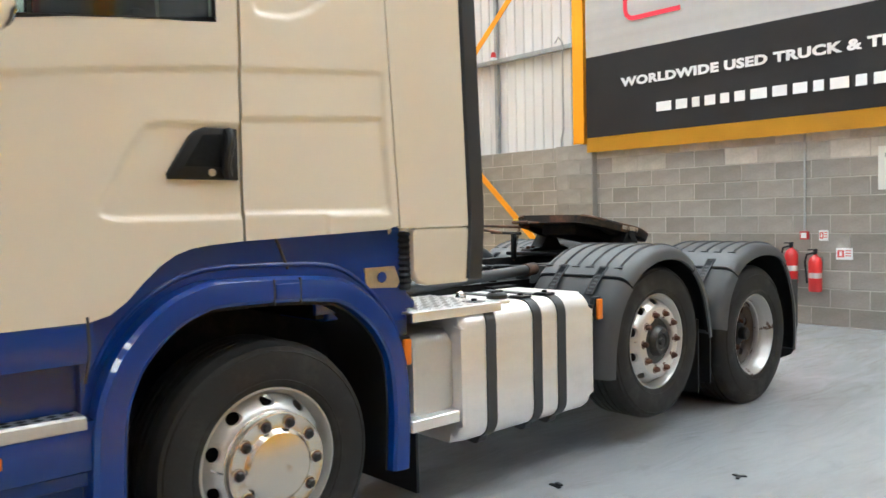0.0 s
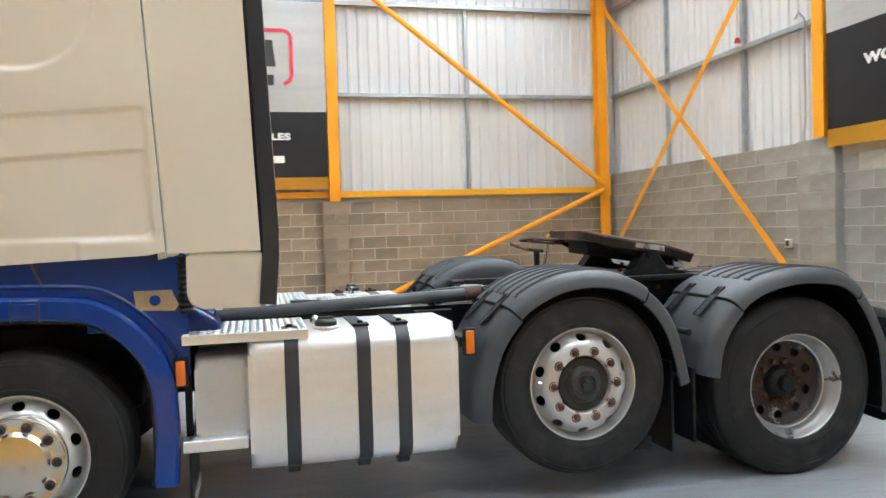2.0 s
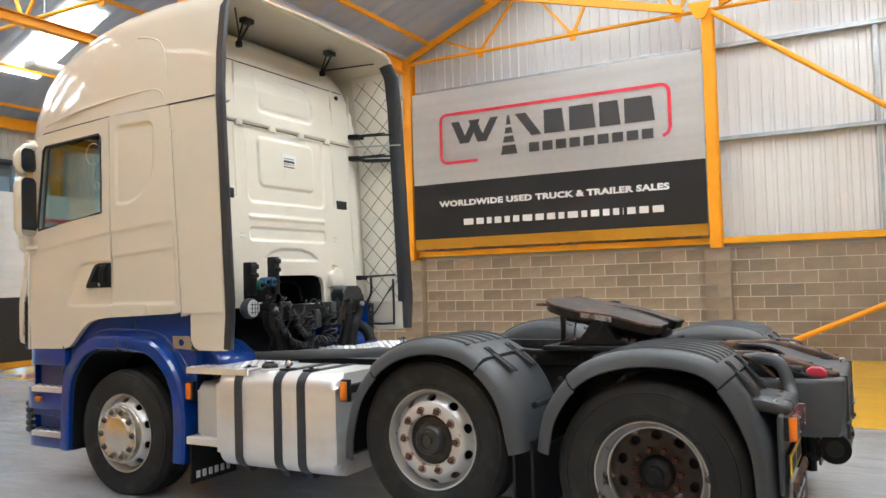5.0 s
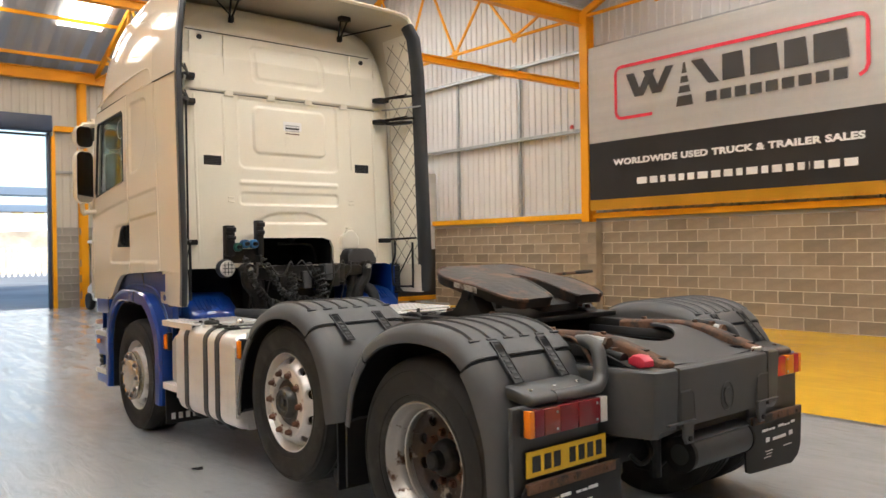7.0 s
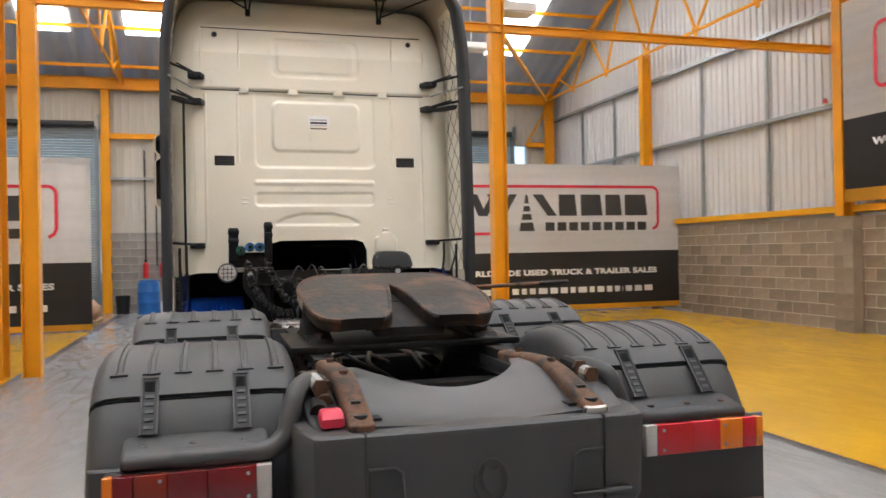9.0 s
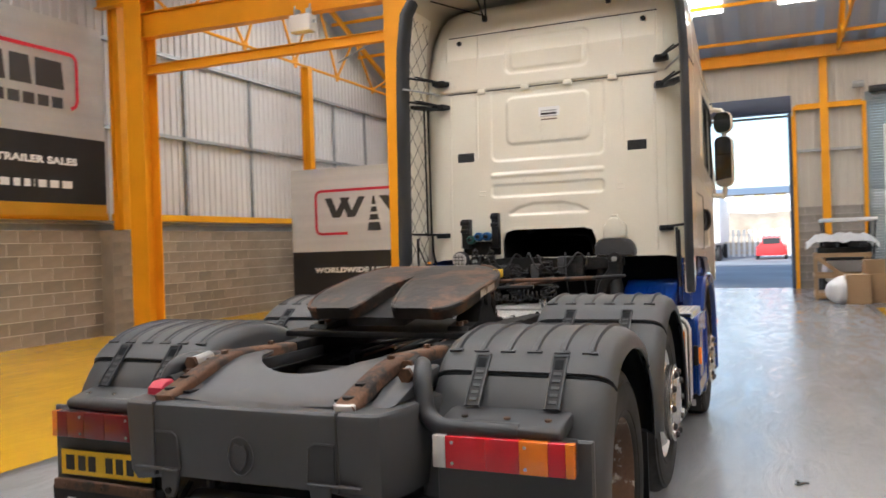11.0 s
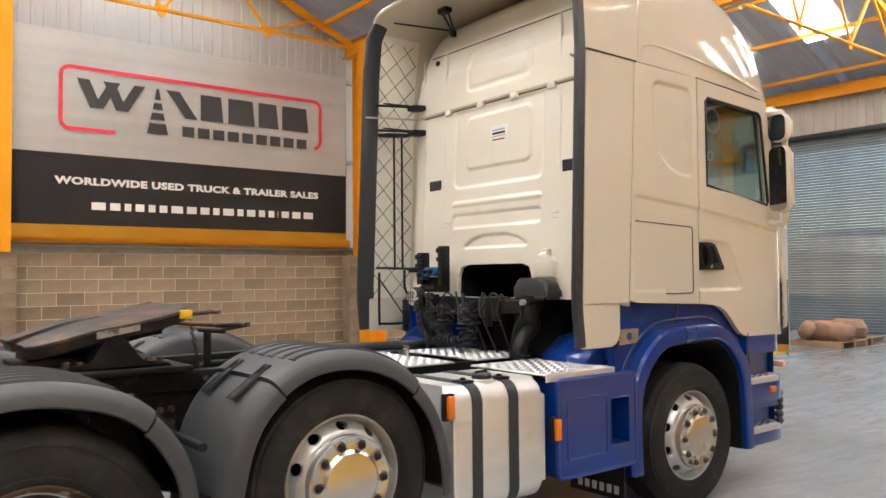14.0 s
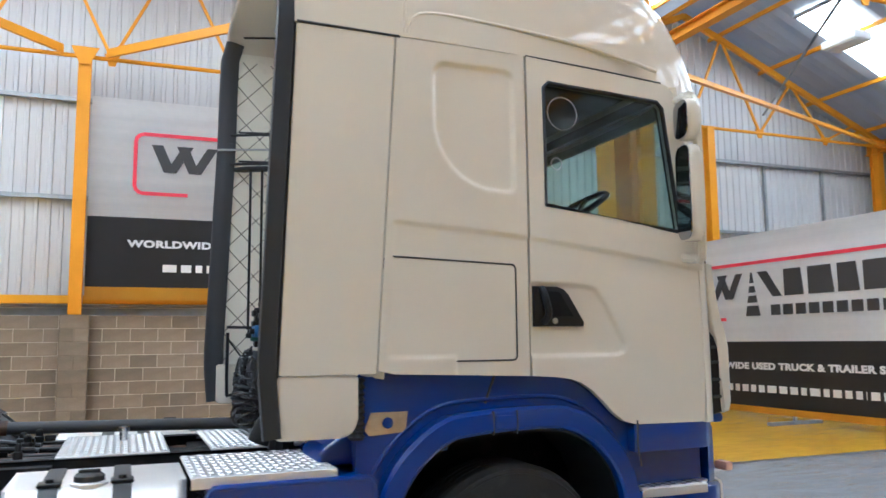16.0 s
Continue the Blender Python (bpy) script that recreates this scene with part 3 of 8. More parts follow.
def block_wall(name, a, b, inward, courses, mat, near, label, thick=0.2, core_mat=None, pale=None):
    """A block wall from a to b (plan points); inward: the side that faces the hall. near: the stretch (from, to in metres along) built block by block."""
    a, b, w = Vector((*a, 0)), Vector((*b, 0)), Vector((*inward, 0))
    d = (b - a).normalized()
    total = (b - a).length
    height = courses * 0.225
    core = bmesh.new()
    o = a + w * 0.0065
    vs = [core.verts.new(p + Vector((0, 0, z))) for z in (0, height) for p in (o, o + d * total, o + d * total - w * thick, o - w * thick)]
    for q in ((0, 1, 2, 3), (4, 5, 6, 7), (0, 1, 5, 4), (1, 2, 6, 5), (2, 3, 7, 6), (3, 0, 4, 7)):
        core.faces.new([vs[i] for i in q])
    wall = structure(name, core, core_mat or MORTAR, label, "wall", None)
    rest = bmesh.new()
    turn = Matrix.Rotation(math.atan2(d.y, d.x), 4, "Z")
    full, half = block_mesh(0.437, mat), block_mesh(0.212, mat)
    count = 0
    rng = random.Random(7)
    for c in range(courses):
        u = 0.0
        first = c % 2
        while u < total - 0.1:
            ln = 0.225 if (u == 0 and first) or total - u < 0.44 else 0.45
            m = Matrix.Translation(a + d * (u + ln / 2) + w * rng.uniform(-0.0015, 0.0015) + Vector((0, 0, 0.1125 + c * 0.225))) @ turn
            if near[0] <= u <= near[1] and count < 300:
                light = pale and pale[1] <= u <= pale[2] and (c == courses - 1 or (c == courses - 2 and rng.random() < 0.55))
                ob = new("block", (full if ln > 0.3 else half) if not light else pale[0] if ln > 0.3 else pale[3])
                ob.parent = wall
                ob.matrix_basis = m
                count += 1
            else:
                h = (ln - 0.01) / 2
                box(-h, h, -0.011, 0.011, -0.107, 0.107, bm=rest)
                for v in rest.verts[-8:]:
                    v.co = m @ v.co
            u += ln
            rest.verts.ensure_lookup_table()
    if len(rest.verts):
        ob = part("blocks", rest, mat, wall, "", None)
        ob["kind"] = "stuff"
    else:
        rest.free()
    return wall


def box8(bm, m, hx, hy, hz):
    v = [bm.verts.new(m @ Vector((x, y, z))) for x in (-hx, hx) for y in (-hy, hy) for z in (-hz, hz)]
    for q in ((0, 1, 3, 2), (4, 6, 7, 5), (0, 4, 5, 1), (2, 3, 7, 6), (0, 2, 6, 4), (1, 5, 7, 3)):
        bm.faces.new([v[i] for i in q])


# ---- steel frame ----
def steel(name, bm, label, category="steelwork", mat=None, group=""):
    return tagged(part(name, bm, mat or ORANGE, None, "", None), label, category, group, "structure")


def column(x, y, axis, z1=6.45, w=0.2, h=0.25, z0=0.0):
    up = (1, 0, 0) if axis == "x" else (0, 1, 0)
    return steel("steel_column", ibeam((x, y, z0), (x, y, z1), w, h, up=up), "orange painted steel wall column", "column", group="steel columns")


for x in (-2.5, 4.0, 10.55):
    column(x, YR + 0.15, "y", z0=2.03)
for x in (-2.4, 4.3, 10.9):
    column(x, YL - 0.37, "y", z0=2.03)
for y in (-3.56, 3.4):
    column(XR + 0.06, y, "x", EAVE, z0=2.48)
    column(XF - 0.12, y + (0.6 if y < 0 else 0.35), "x", EAVE)
for x, y in ((XR + 0.25, YR + 0.1), (XR + 0.25, YL - 0.3), (XF - 0.25, YR + 0.2), (XF - 0.25, YL - 0.3)):
    column(x, y, "y")
# posts under the valley, and the goal-post frame on one side
steel("valley_post", ibeam((VALLEY, -3.35, 0), (VALLEY, -3.35, EAVE), 0.2, 0.22, up=(0, 1, 0)), "orange steel post under the roof valley", "column")
steel("valley_post", ibeam((VALLEY, 3.15, 0), (VALLEY, 3.15, EAVE), 0.2, 0.22, up=(0, 1, 0)), "orange steel post under the roof valley", "column")
for y in (3.66, 9.05):
    steel("frame_leg", ibeam((VALLEY, y, 0), (VALLEY, y, 6.4), 0.40, 0.38, 0.02, up=(1, 0, 0)), "heavy orange steel leg of the goal-post frame", "column")
steel("frame_beam", ibeam((VALLEY, 3.2, 5.68), (VALLEY, 9.3, 5.78), 0.2, 0.46, 0.017), "deep orange steel beam of the goal-post frame", "beam")
steel("frame_beam", ibeam((VALLEY, 3.86, 4.92), (VALLEY, 8.9, 4.95), 0.12, 0.17, 0.012), "slim orange steel beam of the goal-post frame", "beam")
steel("tie_beam", ibeam((VALLEY, YR + 0.3, 4.95), (VALLEY, 3.1, 4.95), 0.12, 0.13, 0.012), "slim orange steel tie beam across the hall", "beam")
steel("valley_beam", ibeam((VALLEY, YR + 0.1, EAVE - 0.15), (VALLEY, YL - 0.1, EAVE - 0.15), 0.18, 0.3, 0.013), "orange steel beam under the roof valley", "beam")
steel("eaves_beam", ibeam((XF - 0.2, YR, EAVE - 0.12), (XF - 0.2, YL, EAVE - 0.12), 0.2, 0.32, 0.02), "orange steel eaves beam of the front wall", "beam")
steel("eaves_beam", ibeam((XR + 0.2, YR, EAVE - 0.12), (XR + 0.2, YL, EAVE - 0.12), 0.2, 0.32, 0.02), "orange steel eaves beam of the rear wall", "beam")


def truss(x0, x1, y):
    """A pitched roof truss: rafters, bottom chord, lattice and gussets."""
    t = thing("roof_truss", "orange painted lattice roof truss with bolted gussets", "roof truss", group="roof trusses")
    xm = (x0 + x1) / 2
    zb = EAVE - 0.12
    part("rafter", beam((x0, y, roof_z(x0) - 0.1), (xm, y, roof_z(xm - 0.01) - 0.1), 0.09, 0.14), ORANGE, t, smooth=None)
    part("rafter", beam((x1, y, roof_z(x1 - 0.01) - 0.1), (xm, y, roof_z(xm - 0.01) - 0.1), 0.09, 0.14), ORANGE, t, smooth=None)
    part("bottom_chord", tube([(x0, y, zb), (x1, y, zb)], 0.038, 8), ORANGE, t)
    lows = [x0 + (x1 - x0) * f for f in (0.16, 0.33, 0.5, 0.67, 0.84)]
    tops = [x0 + (x1 - x0) * f for f in (0.08, 0.245, 0.415, 0.585, 0.755, 0.92)]
    for i, xl in enumerate(lows):
        for xt in (tops[i], tops[i + 1]):
            part("strut", beam((xl, y, zb), (xt, y, roof_z(xt) - 0.12), 0.05, 0.05), ORANGE, t, smooth=None)
        part("gusset", slab([(xl - 0.13, zb + 0.09), (xl + 0.13, zb + 0.09), (xl + 0.05, zb - 0.12), (xl - 0.05, zb - 0.12)], "y", y - 0.012, y + 0.012), ORANGE, t, smooth=None)
    return t


for y in (YR + 0.22, -3.35, 3.3, YL - 0.42):
    truss(XR + 0.15, VALLEY, y)
    truss(VALLEY, XF - 0.15, y)
for i in range(1, 5):
    for xa, xb in ((XR, RIDGES[0]), (RIDGES[0], VALLEY), (VALLEY, RIDGES[1]), (RIDGES[1], XF)):
        x = xa + (xb - xa) * (i - 0.35) / 4.1
        steel("purlin", beam((x, YR, roof_z(x) - 0.02), (x, YL, roof_z(x) - 0.02), 0.06, 0.09), "orange purlin under the roof sheets", "purlin", group="purlins")
# wind braces from the posts to the roof and in the walls
for a, b in (((VALLEY, -3.35, 5.0), (XF - 0.3, -9.6, 6.4)), ((VALLEY, 3.3, 5.0), (XF - 0.3, 9.6, 6.4))):
    steel("roof_brace", beam(a, b, 0.07, 0.07), "orange bracing bar under the roof", "brace")
for a, b in (((-2.6, YR + 0.3, 6.35), (-7.9, YR + 0.3, 2.25)), ((-7.9, YR + 0.3, 2.15), (-2.9, YR + 0.3, 0.0))):
    steel("wall_brace", tube([a, b], 0.05, 10), "orange tubular wall brace", "brace")
for a, b in (((XR + 0.15, -9.8, 5.85), (XR + 0.15, -3.95, 0.5)), ((XR + 0.18, -3.9, 5.9), (XR + 0.18, -9.8, 0.6))):
    steel("wall_brace", beam(a, b, 0.10, 0.012, up=(1, 0, 0)), "flat orange cross brace on the rear wall", "brace")
steel("gusset_plate", box(XR + 0.13, XR + 0.45, YR + 0.24, YR + 0.26, 2.05, 2.42), "orange gusset plate at the corner column", "gusset")
# raised ties to the roof seen beside the cab
for sy, yw in ((1, YL - 0.5), (-1, YR + 0.3)):
    for x0, x1, y1 in ((-2.05, 3.95, 3.55), (-2.75, -8.0, 4.2)):
        steel("plan_brace", beam((x0, yw, 6.5), (x1, sy * y1, 6.5), 0.05, 0.15), "flat orange bracing bar across the roof", "brace")
    steel("brace_gusset", slab([(-2.62, 6.56), (-2.18, 6.56), (-2.32, 6.26), (-2.48, 6.26)], "y", yw - 0.06 * sy, yw - 0.04 * sy), "orange gusset under the roof braces", "gusset")

# sheeting rails, studs and yellow base rails
for z, d in ((4.06, 0.07), (5.8, 0.08)):
    steel("sheeting_rail", box(XR, XF, YR - 0.17, YR - 0.05, z - 0.035, z + 0.035), "galvanised sheeting rail", "rail", GALV, "sheeting rails")
    steel("sheeting_rail", box(XR, XF, YL + 0.02, YL + 0.12, z - 0.035, z + 0.035), "galvanised sheeting rail", "rail", GALV, "sheeting rails")
    steel("sheeting_rail", box(XR - 0.15, XR - 0.05, YR, YL, z - 0.035, z + 0.035), "galvanised sheeting rail", "rail", GALV, "sheeting rails")
for x in (-5.2, 0.7, 6.3, 8.55, 12.7, 14.7):
    steel("stud", box(x - 0.03, x + 0.03, YR - 0.165, YR - 0.10, 2.2, 5.8), "galvanised stud behind the rails", "stud", GALV, "studs")
for x in (-5.3, 0.7, 6.65, 9.0, 13.0, 14.9):
    steel("stud", box(x - 0.03, x + 0.03, YL + 0.06, YL + 0.125, 2.2, 5.8), "galvanised stud behind the rails", "stud", GALV, "studs")
for y in (-7.8, -5.55, 5.6, 7.8):
    steel("stud", box(XR - 0.165, XR - 0.1, y - 0.03, y + 0.03, 2.3, 5.9), "galvanised stud behind the rails", "stud", GALV, "studs")
for x0, x1 in ((XR + 0.3, -2.6), (-2.4, 3.9), (4.1, 10.45), (10.65, XF - 0.3)):
    steel("base_rail", box(x0, x1, YR - 0.02, YR + 0.1, 2.1, 2.22, 0.006, 1), "yellow painted rail on top of the block wall", "rail", YRAIL, "base rails")
for x0, x1 in ((XR + 0.3, -2.5), (-2.3, 4.2), (4.4, 10.8), (11.0, XF - 0.3)):
    steel("base_rail", box(x0, x1, YL - 0.12, YL + 0.02, 2.22, 2.36, 0.006, 1), "yellow painted rail on top of the block wall", "rail", YRAIL, "base rails")
structure("trim_1", box(XR, XF, YR - 0.16, YR + 0.012, 2.02, 2.09), CAPPING, "grey flashing on top of the block wall", "flashing")
structure("trim_2", box(XR, XF, YL - 0.012, YL + 0.16, 2.17, 2.21), CAPPING, "grey flashing on top of the block wall", "flashing")

# thin conduits, boxes and signs on the rear wall
steel("conduit", tube([(XR + 0.03, -4.02, 1.2), (XR + 0.03, -4.02, 2.6), (XR + 0.06, -3.95, 2.75), (XR + 0.06, -3.95, 4.1), (XR + 0.12, -3.98, 4.18), (XR + 0.12, -4.05, 4.1)], 0.014), "grey conduit rising up the rear wall", "conduit", CONDUIT)
steel("conduit", tube([(XR + 0.03, -0.22, 1.12), (XR + 0.03, -0.22, 2.55), (XR + 0.14, -0.2, 2.68)], 0.014), "grey conduit rising up the rear wall", "conduit", CONDUIT)


def wall_box(name, x, y, z, w, h, mat, label, category):
    t = thing(name, label, category, (x, y, z))
    part("body", box(0, 0.05, -w / 2, w / 2, -h / 2, h / 2, 0.006), mat, t)
    part("face", box(0.051, 0.056, -w / 3, w / 3, -h / 3, h / 3), WHITE_INK if mat is RED_P else INK, t)
    return t


wall_box("socket_box", XR + 0.012, -4.36, 1.12, 0.12, 0.12, LAMPW, "small white socket box at the end of a conduit", "socket")
wall_box("alarm_point", XR + 0.012, -0.22, 1.1, 0.1, 0.1, RED_P, "red fire alarm call point on the block wall", "alarm")
for y, z, w, h in ((0.0, 1.1, 0.11, 0.13), (0.24, 0.88, 0.19, 0.14)):
    t = thing("safety_sign", "small red and white fire safety sign on the wall", "sign", (XR + 0.012, y, z))
    part("board", box(0, 0.004, -w / 2, w / 2, -h / 2, h / 2), WHITE_INK, t)
    part("symbol", box(0.0045, 0.006, -w * 0.42, -w * 0.02, -h * 0.3, h * 0.3), SIGNR, t)
    part("symbol_mark", box(0.0062, 0.007, -w * 0.3, -w * 0.14, -h * 0.2, h * 0.2), WHITE_INK, t)
    for k in (-0.2, 0.02, 0.24):
        part("word_bar", box(0.0045, 0.006, w * 0.06, w * 0.4, h * k, h * (k + 0.08)), SIGNR, t)
t = thing("notice_board", "pale notice sheet fixed to the block wall", "notice", (XR + 0.012, 0.78, 1.88))
part("sheet", box(0, 0.006, -0.17, 0.25, -0.25, 0.25), LAMPW, t)
part("word_bar", box(0.0065, 0.008, -0.1, 0.2, 0.12, 0.17), CONDUIT, t)


def extinguisher(y, z):
    t = thing("fire_extinguisher", "red fire extinguisher with black hose hung on the wall", "fire extinguisher", (XR + 0.012, y, z), "fire extinguishers")
    part("cylinder", lathe([(0, 0), (0.07, 0), (0.078, 0.02), (0.078, 0.36), (0.06, 0.41), (0.025, 0.44), (0.02, 0.46), (0, 0.46)], "z", (0.1, 0, 0), 20), RED_P, t)
    part("valve", box(0.07, 0.13, -0.015, 0.015, 0.45, 0.52, 0.006), BLACK_PL, t)
    part("handle", box(0.08, 0.11, -0.09, 0.02, 0.50, 0.515, 0.004), BLACK_PL, t)
    part("hose", tube([(0.12, -0.02, 0.47), (0.13, -0.09, 0.45), (0.12, -0.115, 0.36), (0.12, -0.10, 0.2), (0.12, -0.09, 0.1)], 0.012), BLACK_PL, t)
    part("label_band", lathe([(0.0785, 0.165), (0.0792, 0.17), (0.0792, 0.225), (0.0785, 0.23)], "z", (0.1, 0, 0), 20), CLEAR, t)
    part("bracket", box(0, 0.03, -0.04, 0.04, 0.1, 0.42), GALV, t)


extinguisher(-0.06, 0.42)
extinguisher(-0.35, 0.5)


# ---- banners ----
def banner(at, turn, width, height, label, lift=0.0, frame_legs=False):
    """A printed vinyl banner: silver field, charcoal band, yellow foot. Faces -y before it is turned; u runs to +x."""
    t = thing("banner", label, "banner", at, "banners", turn)
    k = width / 6.25
    dk, yl = 1.32 * k, 0.12 * k

    def cloth(name, v0, v1, mat):
        bm = bmesh.new()
        nu, nv = 40, 8
        g = [[bm.verts.new((width * i / nu, -0.012 * math.sin(i * 0.9 + j * 0.35) * (0.3 + 0.7 * (j / nv)) * 0.5, v0 + (v1 - v0) * j / nv)) for j in range(nv + 1)] for i in range(nu + 1)]
        for i in range(nu):
            for j in range(nv):
                bm.faces.new((g[i][j], g[i + 1][j], g[i + 1][j + 1], g[i][j + 1]))
        bmesh.ops.solidify(bm, geom=bm.faces[:], thickness=0.006)
        return part(name, bm, mat, t, smooth=80)
    cloth("silver_field", dk, height, BAN_SILVER)
    cloth("charcoal_band", yl, dk, BAN_DARK)
    cloth("yellow_foot", -0.10 if not frame_legs else 0, yl, BAN_YEL)
    F = -0.022

    def mark(name, pts, mat, lift=0.0):
        return part(name, slab([(u * k, v * k) for u, v in pts], "y", F - lift, F + 0.006 - lift), mat, t, smooth=None)
    # open rounded red outline
    path = [(1.6, 1.75), (0.86, 1.75)] + [(0.86 - 0.14 * math.sin(a), 1.89 - 0.14 * math.cos(a)) for a in (0.5, 1.05, 1.57)] + \
           [(0.72 + 0.14 - 0.14 * math.cos(a), 2.66 + 0.14 * math.sin(a)) for a in (0, 0.5, 1.05, 1.57)] + \
           [(5.5 + 0.14 * math.sin(a), 2.66 + 0.14 * math.cos(a)) for a in (0, 0.5, 1.05, 1.57)] + [(5.64, 1.98), (5.6, 1.88), (5.5, 1.82)]
    bm = bmesh.new()
    prev = None
    for i, (u, v) in enumerate(path):
        a, b = path[max(0, i - 1)], path[min(len(path) - 1, i + 1)]
        d = Vector((b[0] - a[0], b[1] - a[1])).normalized()
        n = Vector((-d.y, d.x)) * 0.032
        ring = [bm.verts.new(((u + s * n.x) * k, y, (v + s * n.y) * k)) for s, y in ((-1, F), (1, F), (1, F + 0.006), (-1, F + 0.006))]
        if prev:
            for j in range(4):
                bm.faces.new((prev[j], prev[(j + 1) % 4], ring[(j + 1) % 4], ring[j]))
        prev = ring
    part("outline_stripe", bm, BAN_RED, t, smooth=None)
    lo, hi = 2.14, 2.62
    for u in (0.98, 1.40):                                   # slanted strokes of the mark
        mark("emblem_stroke", [(u, hi), (u + 0.19, hi), (u + 0.40, lo), (u + 0.21, lo)], BAN_DARK)
        mark("emblem_stroke", [(u + 0.52, hi), (u + 0.70, hi), (u + 0.42, lo), (u + 0.24, lo)], BAN_DARK, 0.003)
    for v0, v1, w0, w1 in ((1.80, 1.99, 0.185, 0.145), (2.05, 2.18, 0.13, 0.10), (2.24, 2.36, 0.09, 0.065), (2.42, 2.62, 0.055, 0.02)):
        mark("emblem_dash", [(2.33 - w0, v0), (2.33 + w0, v0), (2.33 + w1, v1), (2.33 - w1, v1)], BAN_DARK)
    mark("emblem_stroke", [(2.48, hi), (2.72, hi), (3.06, lo), (2.84, lo)], BAN_DARK)
    for u0, u1 in ((3.12, 3.56), (3.66, 4.2), (4.28, 4.7), (4.78, 5.36)):
        mark("emblem_bar", [(u0, lo), (u1, lo), (u1 - 0.05, hi), (u0, hi)], BAN_DARK)
    for i in range(9):
        u = 2.78 + i * 0.29
        mark("emblem_block", [(u, 1.80), (u + 0.22, 1.80), (u + 0.22, 1.99), (u, 1.99)], BAN_DARK)
    words = text_mesh("WORLDWIDE USED TRUCK & TRAILER SALES", 0.165 * k, 0.008 * k, spacing=1.07)
    xs = [v.co.x for v in words.vertices]
    s = 4.95 * k / (max(xs) - min(xs))
    ob = part("slogan", words, WHITE_INK, t)
    ob.matrix_basis = Matrix.Translation((0.65 * k, F, 0.81 * k)) @ Matrix.Rotation(radians(90), 4, "X") @ Matrix.Diagonal((s, 1, 1, 1))
    u = 1.20
    for w in (0.27, 0.21, 0.15, 0.19, 0.16, 0.18, 0.25, 0.22, 0.21, 0.16, 0.25, 0.16, 0.21, 0.17, 0.16, 0.05, 0.20, 0.22, 0.25):
        mark("address_bar", [(u + 0.02, 0.385), (u + w - 0.02, 0.385), (u + w - 0.02, 0.515), (u + 0.02, 0.515)], WHITE_INK)
        u += w + 0.034
    if frame_legs:
        for u in (0.05, width * 0.5, width - 0.05):
            part("upright", beam((u, 0.05, -lift + 0.02), (u, 0.05, height), 0.05, 0.05), GALV, t, smooth=None)
            part("foot", box(u - 0.04, u + 0.04, -0.55, 0.65, -lift + 0.002, -lift + 0.06), GALV, t, smooth=None)
        part("top_rail", beam((0, 0.05, height - 0.03), (width, 0.05, height - 0.03), 0.05, 0.05), GALV, t, smooth=None)
        part("foot_rail", beam((0, 0.05, 0.03), (width, 0.05, 0.03), 0.05, 0.05), GALV, t, smooth=None)
    return t


banner((-2.27, YL - 0.27, 2.38), 0, 6.28, 3.42, "large silver and charcoal vinyl banner with red outline on the wall")
banner((3.86, YR + 0.27, 2.36), 180, 6.24, 3.34, "large silver and charcoal vinyl banner with red outline on the wall")
banner((XR + 0.16, -3.42, 2.44), 90, 6.25, 3.35, "large silver and charcoal vinyl banner on the rear wall")


# ---- the lorry: x ahead, y to its left, origin under the front axle ----
truck = thing("lorry_tractor_unit", "cream and blue three-axle lorry tractor unit with grey mudguards", "lorry")


def mirror_y(bm):
    for v in bm.verts:
        v.co.y = -v.co.y
    return bm


def sided(bm, s):
    return bm if s > 0 else mirror_y(bm)


def sweep(path, section, bm=None, closed_section=True):
    """Carries a section of (out, y) pairs along a path in the xz plane; out is measured away from the path's inner side."""
    own = bm or bmesh.new()
    pts = [Vector((p[0], p[1])) for p in path]
    rings = []
    for i, p in enumerate(pts):
        a, b = pts[max(0, i - 1)], pts[min(len(pts) - 1, i + 1)]
        d = (b - a).normalized()
        n = Vector((d.y, -d.x))
        rings.append([own.verts.new((p.x + n.x * o, y, p.y + n.y * o)) for o, y in section])
    m = len(section)
    for p, q in zip(rings, rings[1:]):
        for j in range(m if closed_section else m - 1):
            own.faces.new((p[j], p[(j + 1) % m], q[(j + 1) % m], q[j]))
    if closed_section:
        own.faces.new(rings[0][::-1])
        own.faces.new(rings[-1])
    return own


def smooth_path(pts, n=4):
    """Catmull-Rom through the points."""
    out = []
    v = [Vector(p) for p in pts]
    for i in range(len(v) - 1):
        p0, p1, p2, p3 = v[max(0, i - 1)], v[i], v[i + 1], v[min(len(v) - 1, i + 2)]
        for k in range(n):
            t = k / n
            out.append(0.5 * ((2 * p1) + (p2 - p0) * t + (2 * p0 - 5 * p1 + 4 * p2 - p3) * t * t + (3 * p1 - p0 - 3 * p2 + p3) * t ** 3))
    out.append(v[-1])
    return out


def bead(pts, y, r, s, mat, name="pressed_edge", parent=None, closed=False):
    """A pressed ridge or a dark gap along points (x, z) of a side panel."""
    bm = tube([(p[0], s * y, p[1]) for p in pts], r, 10, closed=closed)
    return part(name, bm, mat, parent or truck, smooth=60)


